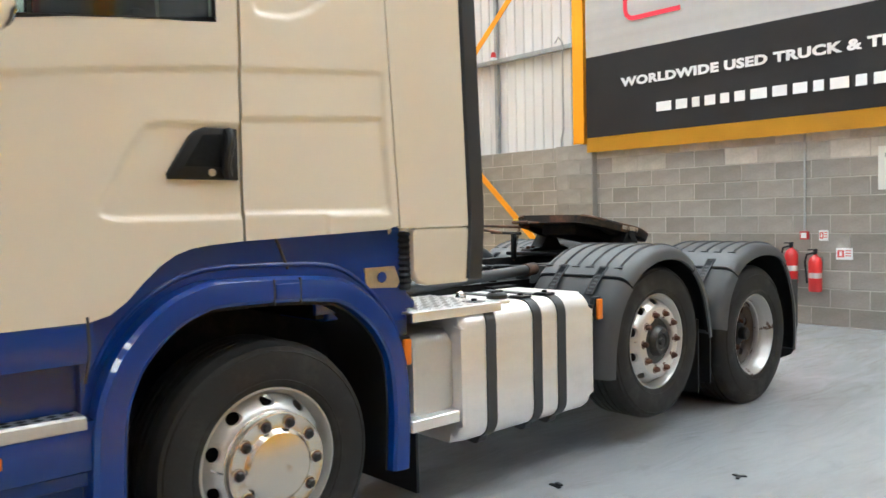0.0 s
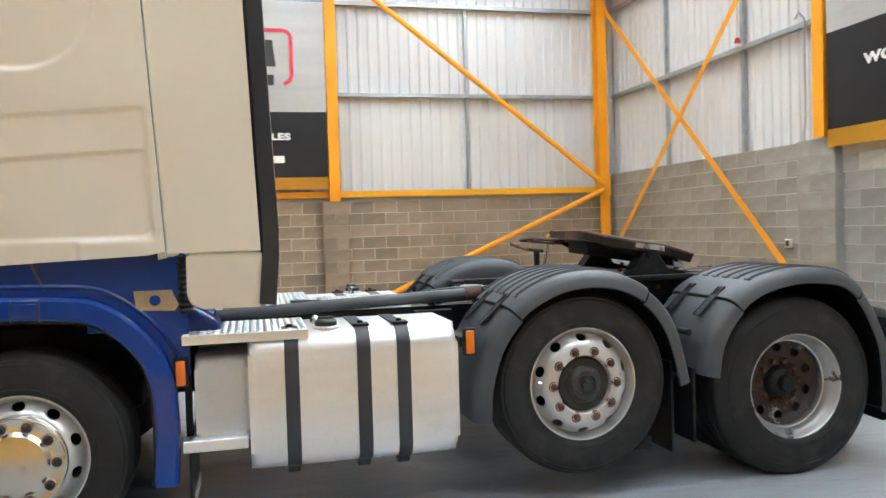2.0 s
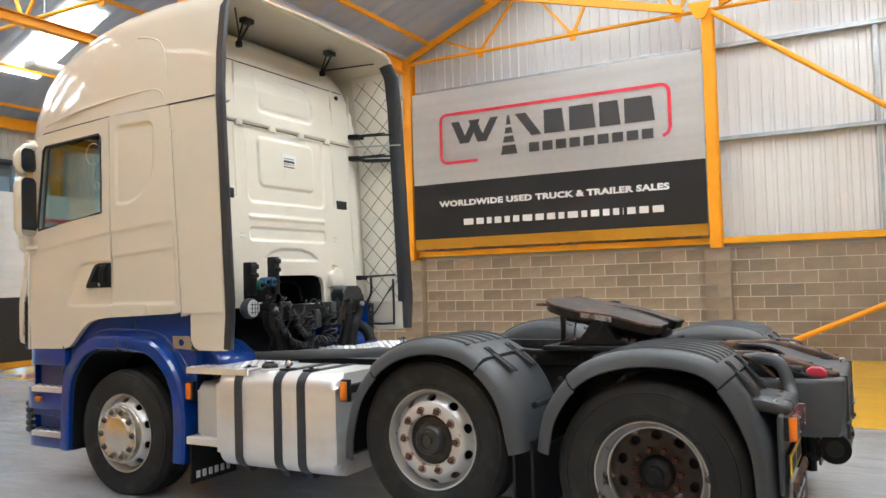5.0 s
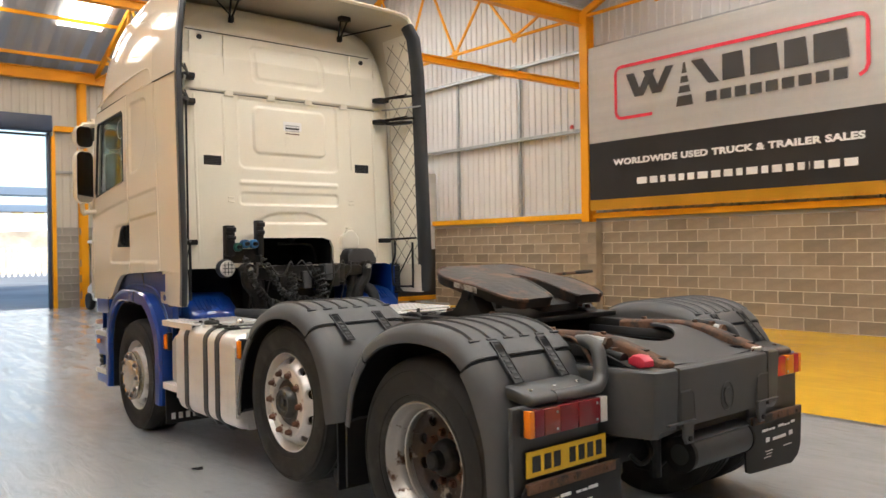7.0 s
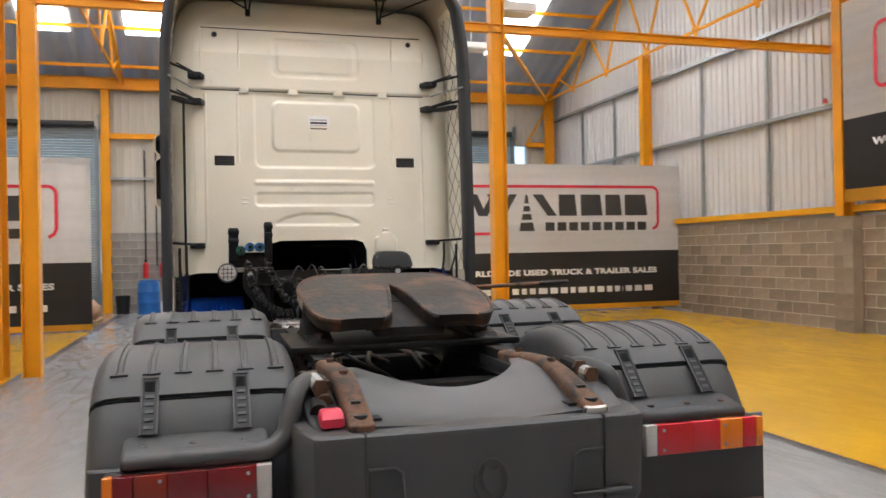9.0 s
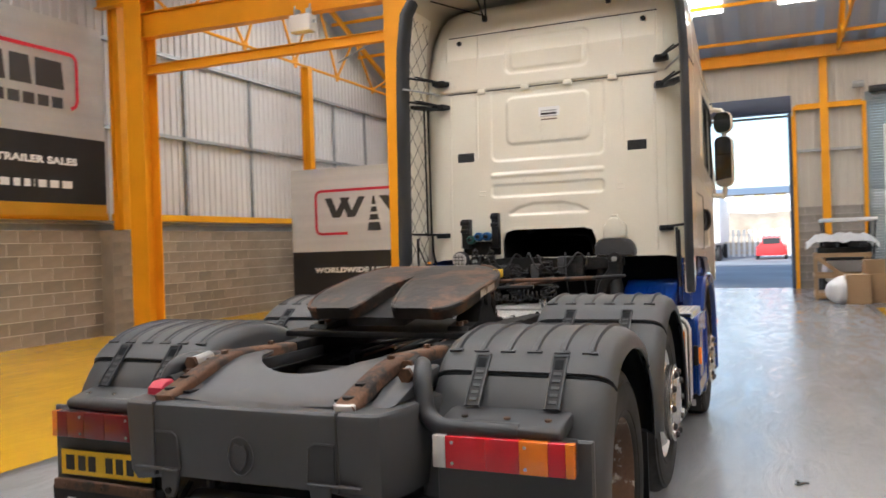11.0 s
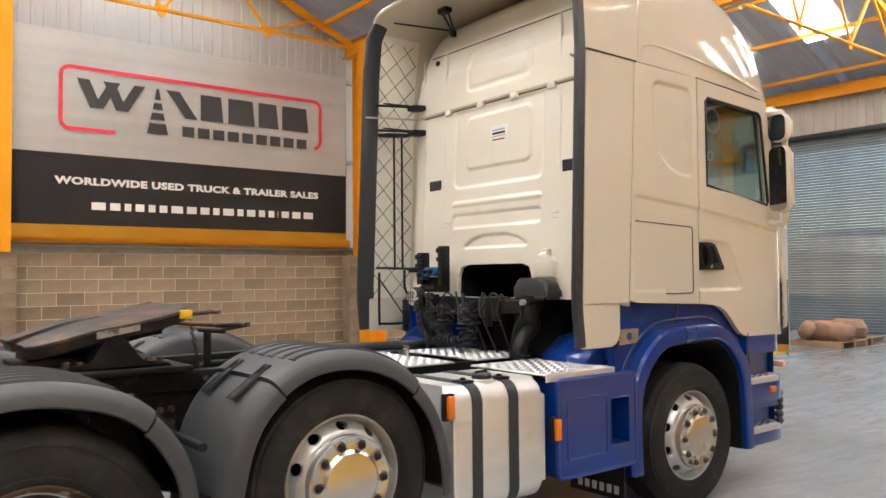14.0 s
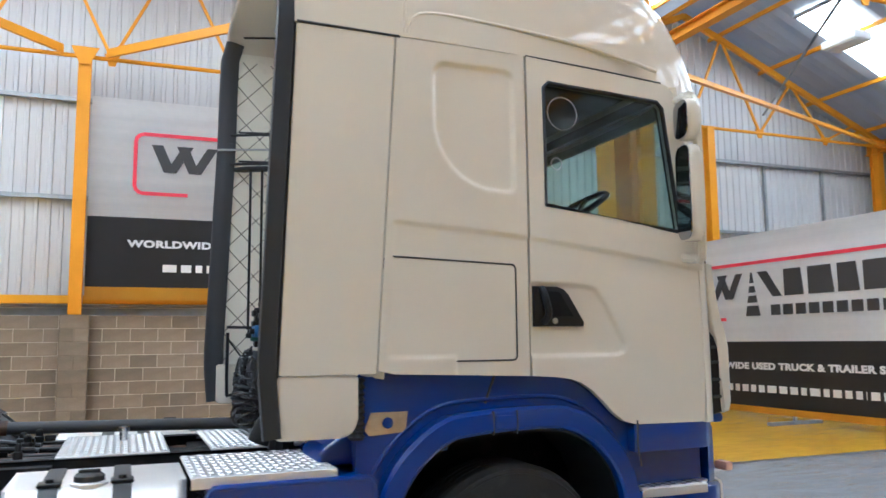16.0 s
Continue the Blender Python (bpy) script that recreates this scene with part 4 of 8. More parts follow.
def holed_ring(r0, r1, depth, hr, a_rad, a_tan, x, z, Y, n=10, phase=0.5, wall=0.02):
    """A dished ring with n oval hand holes, each in a patch of its own; depth(r) gives the dish."""
    bm = bmesh.new()
    half = math.pi / n
    rm, rh = (r0 + r1) / 2, (r1 - r0) / 2
    edge = []
    for k in range(24):
        side, f = divmod(k, 6)
        f = -1 + 2 * f / 6
        edge.append([(1, f), (-f, 1), (-1, -f), (f, -1)][side])
    for k in range(n):
        mid = 2 * math.pi * (k + phase) / n

        def at(u, v, extra=0.0):
            r, a = rm + v * rh, mid + u * half
            return bm.verts.new((x + r * math.cos(a), Y(depth(r) - extra), z + r * math.sin(a)))
        rings = []
        for f in (-1, 0, 0.12, 0.4, 0.7, 1):
            ring = []
            for u, v in edge:
                t = math.atan2(v, u)
                hu, hv = a_tan / hr / half * math.cos(t), (hr - rm) / rh + a_rad / rh * math.sin(t)
                g = max(0, f)
                ring.append(at(hu + (u - hu) * g, hv + (v - hv) * g, wall if f < 0 else 0))
            rings.append(ring)
        for p, q in zip(rings, rings[1:]):
            for i in range(24):
                bm.faces.new((p[i], p[(i + 1) % 24], q[(i + 1) % 24], q[i]))
    bmesh.ops.remove_doubles(bm, verts=bm.verts[:], dist=0.0004)
    return bm


def wheel(x, y, z, R, s, style):
    def Y(d):
        return s * (y + d)

    def turn_(profile, seg=48, close=False, caps=True):
        return lathe([(r, Y(d)) for r, d in profile], "y", (x, 0, z), seg, close=close, caps=caps)
    rear, bare = style == "rear", style == "bare"
    rim = part("wheel", turn_([(0.268, -0.24), (0.262, -0.20), (0.262, -0.07), (0.285, -0.022), (0.297, -0.014), (0.304, -0.004), (0.301, 0.005), (0.294, 0.006), (0.287, -0.004),
                               (0.281, -0.03), (0.270, -0.045), (0.262, -0.062), (0.256, -0.09), (0.250, -0.25)], 56, True), (RUSTY_BARREL if s < 0 else PALE_BARREL) if rear else SILVER, truck)
    w = 0.29
    prof = [(0.292, -0.012), (0.305, 0.010), (0.325, 0.018), (0.36, 0.024), (0.40, 0.026), (0.44, 0.021), (0.465, 0.012), (R - 0.022, -0.004), (R - 0.006, -0.022), (R, -0.04)]
    for k in range(1, 5):
        d = -0.04 - k * 0.048
        prof += [(R, d + 0.006), (R - 0.012, d + 0.004), (R - 0.012, d - 0.004), (R, d - 0.006)]
    prof += [(R, -w + 0.03), (R - 0.03, -w), (0.40, -w - 0.02), (0.292, -w + 0.02)]
    part("tyre", turn_(prof, 72, caps=False), RUBBER, rim, "worn black tyre", smooth=50)
    for r in (0.333, 0.447):
        part("sidewall_ring", lathe([(r - 0.004, Y(0.017)), (r - 0.001, Y(0.0225 if r < 0.4 else 0.0235)), (r + 0.004, Y(0.017))], "y", (x, 0, z), 56, caps=False), RUBBER, rim)
    if rear:
        part("worn_ring", turn_([(0.2565, -0.085), (0.249, -0.088), (0.247, -0.105), (0.251, -0.11)], caps=False), SILVER, rim, "bare worn metal ring")
        disc = part("wheel_disc", holed_ring(0.145, 0.249, lambda r: -0.165 + 0.04 * max(0, (r - 0.2) / 0.05) ** 2, 0.200, 0.026, 0.030, x, z, Y), RUSTY_RIM, rim, "rust-marked grey wheel disc", smooth=60)
        part("disc_centre", turn_([(0.147, -0.165), (0.135, -0.164), (0.10, -0.160), (0.09, -0.17)], caps=False), RUSTY_DISC, disc)
        part("hub", turn_([(0, -0.05), (0.035, -0.05), (0.046, -0.058), (0.05, -0.10), (0.075, -0.11), (0.088, -0.125), (0.095, -0.17), (0.05, -0.18)], 32), CHASSIS, rim, "greasy dark hub")
        base, nr = -0.163, 0.125
        part("inner_tyre", lathe([(r, Y(d - 0.34)) for r, d in prof], "y", (x, 0, z), 48, caps=False), RUBBER, rim)
    else:
        def dish(r):
            f = min(1, max(0, (0.274 - r) / 0.066))
            return -0.055 + 0.075 * math.sin(f * math.pi / 2)
        disc = part("wheel_disc", holed_ring(0.212, 0.272, dish, 0.247, 0.0185, 0.030, x, z, Y), SILVER, rim, smooth=60)
        base, nr = dish(0.19), 0.178 if bare else 0.172
        if bare:
            part("disc_centre", turn_([(0.214, base), (0.206, base + 0.005), (0.158, base + 0.007), (0.152, base + 0.003), (0.148, base - 0.03), (0.12, base - 0.04)], caps=False), WORN_DISC, disc, "worn pale disc with rust spots")
            part("hub", turn_([(0, base + 0.028), (0.022, base + 0.028), (0.026, base + 0.012), (0.05, base + 0.01), (0.055, base + 0.024), (0.078, base + 0.028), (0.092, base + 0.014), (0.10, base - 0.012), (0.135, base - 0.016), (0.147, base - 0.03)], 36), HUBM, rim, "greasy dark hub")
        else:
            part("wheel_trim", turn_([(0.222, base - 0.014), (0.208, base + 0.002), (0.208, base + 0.03), (0.211, base + 0.033), (0.211, base + 0.044), (0.205, base + 0.047), (0.196, base + 0.044),
                                      (0.150, base + 0.046), (0.140, base + 0.056), (0.132, base + 0.062), (0.06, base + 0.066), (0, base + 0.066)], 56), TRIM if style == "front" else TRIM_SILVER, rim, "polished wheel trim with a round centre cap", smooth=28)
            base += 0.045
    for k in range(10):
        a = 2 * math.pi * k / 10
        c = (x + nr * math.cos(a), 0, z + nr * math.sin(a))
        long = 0.010 if bare else 0.0
        part("wheel_nut", lathe([(0.0195, Y(base)), (0.0195, Y(base + 0.016)), (0.014, Y(base + 0.026 + long)), (0, Y(base + 0.028 + long))], "y", c, 6), NUT if bare or rear else NUT_DARK, rim, smooth=None)
        if not rear:
            part("nut_collar", lathe([(0.029, Y(base)), (0.028, Y(base + 0.006)), (0.022, Y(base + 0.007))], "y", c, 14, caps=False), NUT if bare else TRIM_SILVER, rim)
        if not bare:
            part("nut_socket", lathe([(0.0235, Y(base + 0.002)), (0.0235, Y(base + 0.0085)), (0.0, Y(base + 0.0085))], "y", c, 14), NUT, rim, smooth=None)
    if not rear:
        part("valve_stem", tube([(x + 0.235, Y(base - 0.01), z + 0.02), (x + 0.25, Y(0.0), z + 0.025)], 0.005, 6), CHROME, rim)
    part("brake_drum", lathe([(0, Y(-0.21)), (0.235, Y(-0.21)), (0.235, Y(-0.28)), (0, Y(-0.28))], "y", (x, 0, z), 28), CHASSIS, rim)
    return rim


FX, FZ = 0.09, 0.468
for s in (1, -1):
    wheel(FX, 1.165, FZ, 0.487, s, "front")
    wheel(-2.655, 1.19, 0.62, 0.49, s, "bare" if s > 0 else "trim")
    wheel(-3.96, 1.19, 0.507, 0.515, s, "rear")
for x, z in ((FX, FZ), (-2.655, 0.62), (-3.96, 0.507)):
    part("axle", tube([(x, -0.95, z), (x, 0.95, z)], 0.07, 12), CHASSIS, truck)
part("differential", lathe([(0, -0.25), (0.17, -0.22), (0.24, -0.08), (0.24, 0.08), (0.17, 0.22), (0, 0.25)], "y", (-3.96, 0, 0.55), 24), CHASSIS, truck)


# -- mudguards --
def mudguard(pts, s, y0, y1, splits, rib_span, name="mudguard"):
    """A moulded mudguard in sections: rolled outer and inner edges, ribs on the crown, latches across the joints."""
    path = smooth_path(pts, 6)
    n = len(path) - 1
    cuts = [0] + [round(f * n) for f in splits] + [n]
    sec = [(-0.13, y0 - 0.004), (-0.05, y0), (-0.015, y0 + 0.016), (0.004, y0 + 0.045), (0.012, y0 + 0.10),
           (0.012, y1 - 0.10), (0.006, y1 - 0.055), (-0.010, y1 - 0.024), (-0.036, y1 - 0.006), (-0.075, y1 + 0.002), (-0.082, y1 - 0.006),
           (-0.04, y1 - 0.02), (-0.015, y1 - 0.05), (-0.002, y1 - 0.10), (-0.002, y0 + 0.10), (-0.012, y0 + 0.045), (-0.05, y0 + 0.012), (-0.13, y0 + 0.006)]
    body = None
    for i, (a, b) in enumerate(zip(cuts, cuts[1:])):
        seg = [Vector(p) for p in path[a:b + 1]]
        lift = 0.0
        if i:
            seg[0] = seg[0] + (seg[1] - seg[0]).normalized() * 0.006
        if i < len(cuts) - 2:
            seg[-1] = seg[-1] + (seg[-2] - seg[-1]).normalized() * 0.006
        if i != 1:                              # the end sections tuck under the crown
            lift = -0.013
        o = part(name if body is None else "mudguard_section", sided(sweep(seg, [(q + lift, w) for q, w in sec]), s), GREY_PL, truck if body is None else body, smooth=50)
        body = body or o
    # black sheet added inside the guard: deepens the shade there, with the underside dirt
    part("mudguard_shade_liner", sided(sweep(path[1:-1], [(-0.030, y0 + 0.03), (-0.022, y0 + 0.10), (-0.022, y1 - 0.10), (-0.034, y1 - 0.05), (-0.07, y1 - 0.022), (-0.078, y1 - 0.026), (-0.042, y1 - 0.055), (-0.03, y1 - 0.10), (-0.03, y0 + 0.10)]), s), LINER, body, smooth=50)
    a, b = round(rib_span[0] * n), round(rib_span[1] * n)
    for k in range(6):
        yy = y0 + 0.075 + k * (y1 - y0 - 0.17) / 5
        part("rib", sided(sweep(path[a:b + 1], [(0.009, yy - 0.016), (0.0155, yy - 0.009), (0.0155, yy + 0.003), (0.0215, yy + 0.006), (0.0215, yy + 0.011), (0.009, yy + 0.016)]), s), GREY_PL, body, smooth=None)
        for c in (a, b):
            p, q = Vector(path[max(0, c - 1)]), Vector(path[min(n, c + 1)])
            d = (q - p).normalized()
            m = Vector(path[c])
            part("rib_end", sided(sweep([m - d * 0.006, m + d * 0.006], [(0.009, yy - 0.03), (0.018, yy - 0.028), (0.018, yy + 0.028), (0.009, yy + 0.03)]), s), GREY_PL, body, smooth=None)
    for ci, c in enumerate(cuts[1:-1]):
        p, q = Vector(path[max(0, c - 1)]), Vector(path[min(n, c + 1)])
        m, d = Vector(path[c]), (q - p).normalized()
        e = d * 0.007
        part("joint_gap", sided(sweep([m - e, m + e], [(q - 0.0085 if q > -0.06 else q, w) for q, w in sec]), s), LINER, body, smooth=None)
        out = 1 if ci else -1                   # the strap hangs from the crown onto the end section
        for yy in (y0 + 0.20, y1 - 0.20):
            def bar(t0, t1, w0, w1, h0, h1, nm, mat, parent):
                u = [m + d * (out * min(t0, t1)), m + d * (out * max(t0, t1))]
                if out < 0:
                    u = u[::-1]
                return part(nm, sided(sweep(u, [(h0, yy + w0), (h1, yy + w0), (h1, yy + w1), (h0, yy + w1)]), s), mat, parent, smooth=None)
            st = bar(-0.075, 0.145, -0.026, 0.026, 0.003, 0.0125, "latch", BLACK_PL, body)
            tagged(st, "black rubber mudguard latch")
            bar(-0.062, -0.02, -0.017, 0.017, 0.012, 0.0135, "latch_hook", LINER, st)
            for t in (0.0, 0.03, 0.06, 0.09, 0.12):
                bar(t - 0.006, t + 0.006, -0.014, 0.014, 0.011, 0.0165, "latch_rung", BLACK_GREY, st)
            for w in (-0.030, 0.024):
                bar(-0.078, 0.148, w, w + 0.006, 0.005, 0.0175, "latch_side", BLACK_GREY, st)
            bar(-0.082, -0.074, -0.03, 0.03, 0.005, 0.0175, "latch_end", BLACK_GREY, st)
    return body


MID = [(-2.03, 0.47), (-2.045, 0.66), (-2.12, 0.89), (-2.27, 1.07), (-2.47, 1.18), (-2.69, 1.215), (-2.90, 1.18), (-3.09, 1.06), (-3.21, 0.88), (-3.28, 0.60)]
REAR = [(-3.335, 0.62), (-3.38, 0.82), (-3.50, 1.00), (-3.68, 1.12), (-3.92, 1.175), (-4.16, 1.165), (-4.31, 1.115), (-4.42, 1.01), (-4.50, 0.87), (-4.56, 0.70), (-4.58, 0.45), (-4.57, 0.32)]
for s in (1, -1):
    mudguard(MID, s, 0.56, 1.262, (0.31, 0.74), (0.36, 0.67))
    mudguard(REAR, s, 0.56, 1.262, (0.20, 0.61), (0.27, 0.54))
    part("mud_flap", sided(box(-3.312, -3.296, 0.75, 1.2, 0.25, 0.66), s), BLACK_PL, truck)
    part("mud_flap", sided(box(-3.19, -3.175, 0.72, 1.18, 0.20, 0.70), s), BLACK_PL, truck)

# -- frame rails and running gear --
for s in (1, -1):
    for zz in (0.72, 1.0):
        part("frame_flange", sided(box(-4.75, 1.0, 0.33, 0.42, zz - 0.008, zz), s), CHASSIS, truck, smooth=None)
    part("frame_rail", sided(box(-4.75, 1.0, 0.405, 0.42, 0.72, 1.0), s), CHASSIS, truck, smooth=None)
    for k in range(18):
        part("rivet", lathe([(0.014, s * 0.42), (0.014, s * 0.43), (0, s * 0.434)], "y", (-1.9 - 0.15 * k, 0, 0.93 if k % 2 else 0.8), 6), CHASSIS, truck, smooth=None)
    for x in (-2.69, -3.965):
        part("air_spring", lathe([(0.0, 0.56), (0.11, 0.57), (0.13, 0.64), (0.11, 0.70), (0.13, 0.76), (0.1, 0.83), (0, 0.84)], "z", (x - 0.35, s * 0.55, 0), 18), RUBBER, truck)
        part("shock_absorber", tube([(x + 0.25, s * 0.5, 0.45), (x + 0.35, s * 0.46, 0.98)], 0.035), CHASSIS, truck)
    part("hanger_bracket", sided(slab([(-2.1, 0.55), (-1.95, 0.55), (-1.9, 0.98), (-2.12, 0.98)], "y", 0.42, 0.50), s), CHASSIS, truck, smooth=None)
for x in (-1.2, -2.1, -2.9, -3.85):
    part("cross_member", box(x - 0.06, x + 0.06, -0.40, 0.40, 0.76, 0.96, 0.015), CHASSIS, truck)
part("propshaft", tube([(-0.6, 0, 0.72), (-3.75, 0, 0.6)], 0.055, 12), CHASSIS, truck)
part("gearbox", box(-1.0, -0.1, -0.28, 0.28, 0.55, 0.98, 0.06), CHASSIS, truck)
part("engine", box(-0.35, 0.9, -0.38, 0.38, 0.5, 1.30, 0.05), CHASSIS, truck)
for k, (y, z) in enumerate(((0.2, 1.0), (-0.15, 1.02), (0.05, 0.99))):
    part("brake_hose", tube(smooth_path([(-2.0, y, z), (-2.4, y * 1.6, z + 0.03), (-2.9, y * 0.6, z + 0.01), (-3.3, y * 1.9, z - 0.02), (-3.7, y, z - 0.05)], 5), 0.014), CABLE, truck)
for k in range(10):
    rng = random.Random(k)
    y = rng.uniform(-0.38, 0.38)
    part("air_line", tube(smooth_path([(-1.1 - rng.random() * 0.5, y, 0.98), (-1.9, y + rng.uniform(-.1, .1), 0.985), (-2.6, y + rng.uniform(-.1, .1), 0.99), (-3.2 - rng.random() * 0.6, y, 0.96)], 4), 0.009), CABLE if k % 3 else RUST, truck)
for k in range(16):
    rng = random.Random(200 + k)
    x, y = -2.02 - 0.8 * rng.random(), rng.choice((-1, 1)) * rng.uniform(0.05, 0.38)
    w = rng.uniform(0.02, 0.05)
    if k % 3 == 0:
        part("air_valve", lathe([(w, 0.98), (w, 1.03), (w * 0.7, 1.035), (w * 0.7, 1.06), (w * 0.4, 1.07), (0, 1.07)], "z", (x, y, 0), 12), CHASSIS, truck)
    elif k % 3 == 1:
        part("valve_bracket", box(x - w, x + w, y - w * 0.6, y + w * 0.6, 0.97, 1.03 + rng.random() * 0.04, 0.008), CHASSIS if k % 2 else BLACK_GREY, truck)
    else:
        part("pipe_elbow", tube(smooth_path([(x, y, 0.98), (x, y, 1.05), (x - 0.05, y + 0.02, 1.06), (x - 0.16, y + 0.03, 1.05), (x - 0.2, y + 0.03, 0.99)], 4), 0.012), CONDUIT if k == 5 else CABLE, truck)
for k in range(5):
    part("hose_clip", box(-2.35 - 0.13 * k, -2.32 - 0.13 * k, -0.20, 0.24, 1.0, 1.022, 0.004, 1), CHASSIS, truck)
for s in (1, -1):
    part("spring_hanger", sided(slab([(-2.30, 0.98), (-2.52, 0.98), (-2.46, 1.09), (-2.36, 1.09)], "y", 0.43, 0.53, 0.01, 1), s), CHASSIS, truck)
    part("hanger_bolt", tube([(-2.41, s * 0.41, 1.05), (-2.41, s * 0.55, 1.05)], 0.02, 8), RUST, truck)
# long dark pipe beside the tank
part("pipe", tube(smooth_path([(-0.55, 0.66, 1.02), (-0.9, 0.62, 1.03), (-1.5, 0.55, 1.05), (-2.2, 0.5, 1.07)], 5), 0.035, 12), GREY_PL, truck)
part("pipe_end", tube([(-2.2, 0.5, 1.07), (-2.3, 0.49, 1.075)], 0.042, 12), RUST, truck)
# mounts between the mid and rear mudguards
for s in (1, -1):
    part("mudguard_stay", tube([(-3.31, s * 0.42, 0.85), (-3.31, s * 1.15, 0.85)], 0.02), CHASSIS, truck)
    part("step_foot", sided(box(-3.1, -3.0, 1.0, 1.1, 0.2, 0.28, 0.01), s), CHASSIS, truck)


# -- fuel tank, straps, step and tread plates --
def tank(x0, x1, s, straps, z0=0.32, z1=0.985, y0=0.55, y1=1.215):
    t = part("fuel_tank", sided(slab(rounded(y0, y1, z0, z1, 0.095, 7), "x", x1, x0, 0.05, 4), s), ALU, truck, "brushed aluminium fuel tank")
    for x in straps:
        ring = [(y, z) for y, z in rounded(y0 - 0.006, y1 + 0.006, z0 - 0.006, z1 + 0.006, 0.10, 7)]
        bm = bmesh.new()
        k = len(ring)
        ins = [(y, z) for y, z in rounded(y0 + 0.004, y1 - 0.004, z0 + 0.004, z1 - 0.004, 0.09, 7)]
        vs = [[bm.verts.new((xx, s * p[0], p[1])) for p in rr] for xx in (x - 0.034, x + 0.034) for rr in (ring, ins)]
        for i in range(k):
            j = (i + 1) % k
            bm.faces.new((vs[0][i], vs[0][j], vs[2][j], vs[2][i]))
            bm.faces.new((vs[0][i], vs[0][j], vs[1][j], vs[1][i]))
            bm.faces.new((vs[2][i], vs[2][j], vs[3][j], vs[3][i]))
        st = part("strap", bm, STRAP, t, "dark grey retaining strap", smooth=30)
        part("strap_pad", sided(box(x - 0.042, x + 0.042, y1 - 0.16, y1 - 0.07, z1 + 0.004, z1 + 0.018, 0.005), s), BLACK_PL, t)
        part("strap_bolt", lathe([(0.016, z1 + 0.015), (0.014, z1 + 0.03), (0, z1 + 0.032)], "z", (x, s * (y1 - 0.115), 0), 8), CHASSIS, t, smooth=None)
        part("strap_foot", sided(slab([(y1 - 0.16, z0 - 0.006), (y1 - 0.08, z0 - 0.004), (y1 - 0.06, z0 + 0.004), (y1 - 0.075, z0 - 0.03), (y1 - 0.10, z0 - 0.042), (y1 - 0.15, z0 - 0.038)], "x", x - 0.03, x + 0.03, 0.004, 1), s), STRAP, t)
    return t


tl = tank(-1.965, -0.93, 1, (-1.135, -1.485, -1.685))
tr = tank(-2.02, -1.36, -1, (-1.60, -1.86))
for t, x, s in ((tl, -1.315, 1), (tr, -1.72, -1)):
    cap_of = part("filler_neck", lathe([(0.070, 0.975), (0.070, 0.994), (0.058, 1.0), (0.05, 1.0)], "z", (x, s * 1.09, 0), 20), ALU, t)
    part("filler_cap", lathe([(0.052, 0.975), (0.056, 1.0), (0.056, 1.02), (0.046, 1.03), (0.02, 1.032), (0, 1.032)], "z", (x, s * 1.09, 0), 20), HUBM, cap_of, "dark round screw cap", smooth=30)
    part("cap_grip", box(x - 0.04, x + 0.04, s * 1.09 - 0.009, s * 1.09 + 0.009, 1.028, 1.044, 0.006), HUBM, cap_of)
part("gauge_sender", lathe([(0.03, 0.98), (0.03, 1.0), (0.02, 1.02), (0, 1.03)], "z", (-1.28, 0.85, 0), 12), CHROME, tl)
part("additive_tank", slab(rounded(0.70, 1.15, 0.46, 0.885, 0.06, 5), "x", -0.935, -0.68, 0.03, 3), ALU_DULL, truck, "dull aluminium additive tank")


def tread_plate(x0, x1, y0, y1, z, s, parent, name="tread_plate"):
    """A folded plate with rows of small raised studs."""
    p = part(name, sided(box(x0, x1, y0, y1, z - 0.012, z, 0.003, 1), s), CHEQUER, parent, "worn aluminium tread plate")
    part("plate_edge", sided(box(x0 + 0.001, x1 - 0.001, y1 - 0.006, y1 + 0.004, z - 0.045, z - 0.002), s), ALU, p, smooth=None)
    bm = bmesh.new()
    nx, ny = max(2, int((x1 - x0) / 0.034)), max(2, int((y1 - y0) / 0.045))
    for i in range(nx):
        for j in range(ny):
            cx, cy = x0 + (i + 0.5) * (x1 - x0) / nx, y0 + (j + 0.5 + 0.25 * (i % 2)) * (y1 - y0) / (ny + 0.5)
            a = 0.7 if (i + j) % 2 else -0.7
            m = Matrix.Translation((cx, s * cy, z)) @ Matrix.Rotation(a, 4, "Z")
            v = [bm.verts.new(m @ Vector(c)) for c in ((-0.015, -0.004, 0), (0.015, -0.004, 0), (0.015, 0.004, 0), (-0.015, 0.004, 0), (-0.01, 0, 0.005), (0.01, 0, 0.005))]
            for f in ((0, 1, 5, 4), (2, 3, 4, 5), (1, 2, 5), (3, 0, 4)):
                bm.faces.new([v[q] for q in f])
    o = part("stud_pattern", bm, CHEQUER, p, smooth=None)
    o["kind"] = "stuff"
    return p


tread_plate(-1.22, -0.632, 0.66, 1.208, 0.999, 1, truck)
tread_plate(-1.35, -0.76, 0.55, 1.22, 1.0, -1, truck)
tread_plate(-1.20, -0.72, -0.45, 0.40, 1.016, 1, truck)
tread_plate(-1.89, -1.39, -0.45, 0.40, 1.016, 1, truck)
part("filler_post", lathe([(0.02, 1.05), (0.02, 1.09), (0.03, 1.095), (0.03, 1.115), (0, 1.12)], "z", (-1.6, -0.2, 0), 12), CHROME, truck)
st = part("side_step", box(-0.92, -0.62, 1.02, 1.21, 0.445, 0.50, 0.004, 1), ALU, truck, "perforated aluminium side step")
part("step_arm", box(-0.66, -0.63, 1.05, 1.1, 0.48, 0.95), CHASSIS, truck)


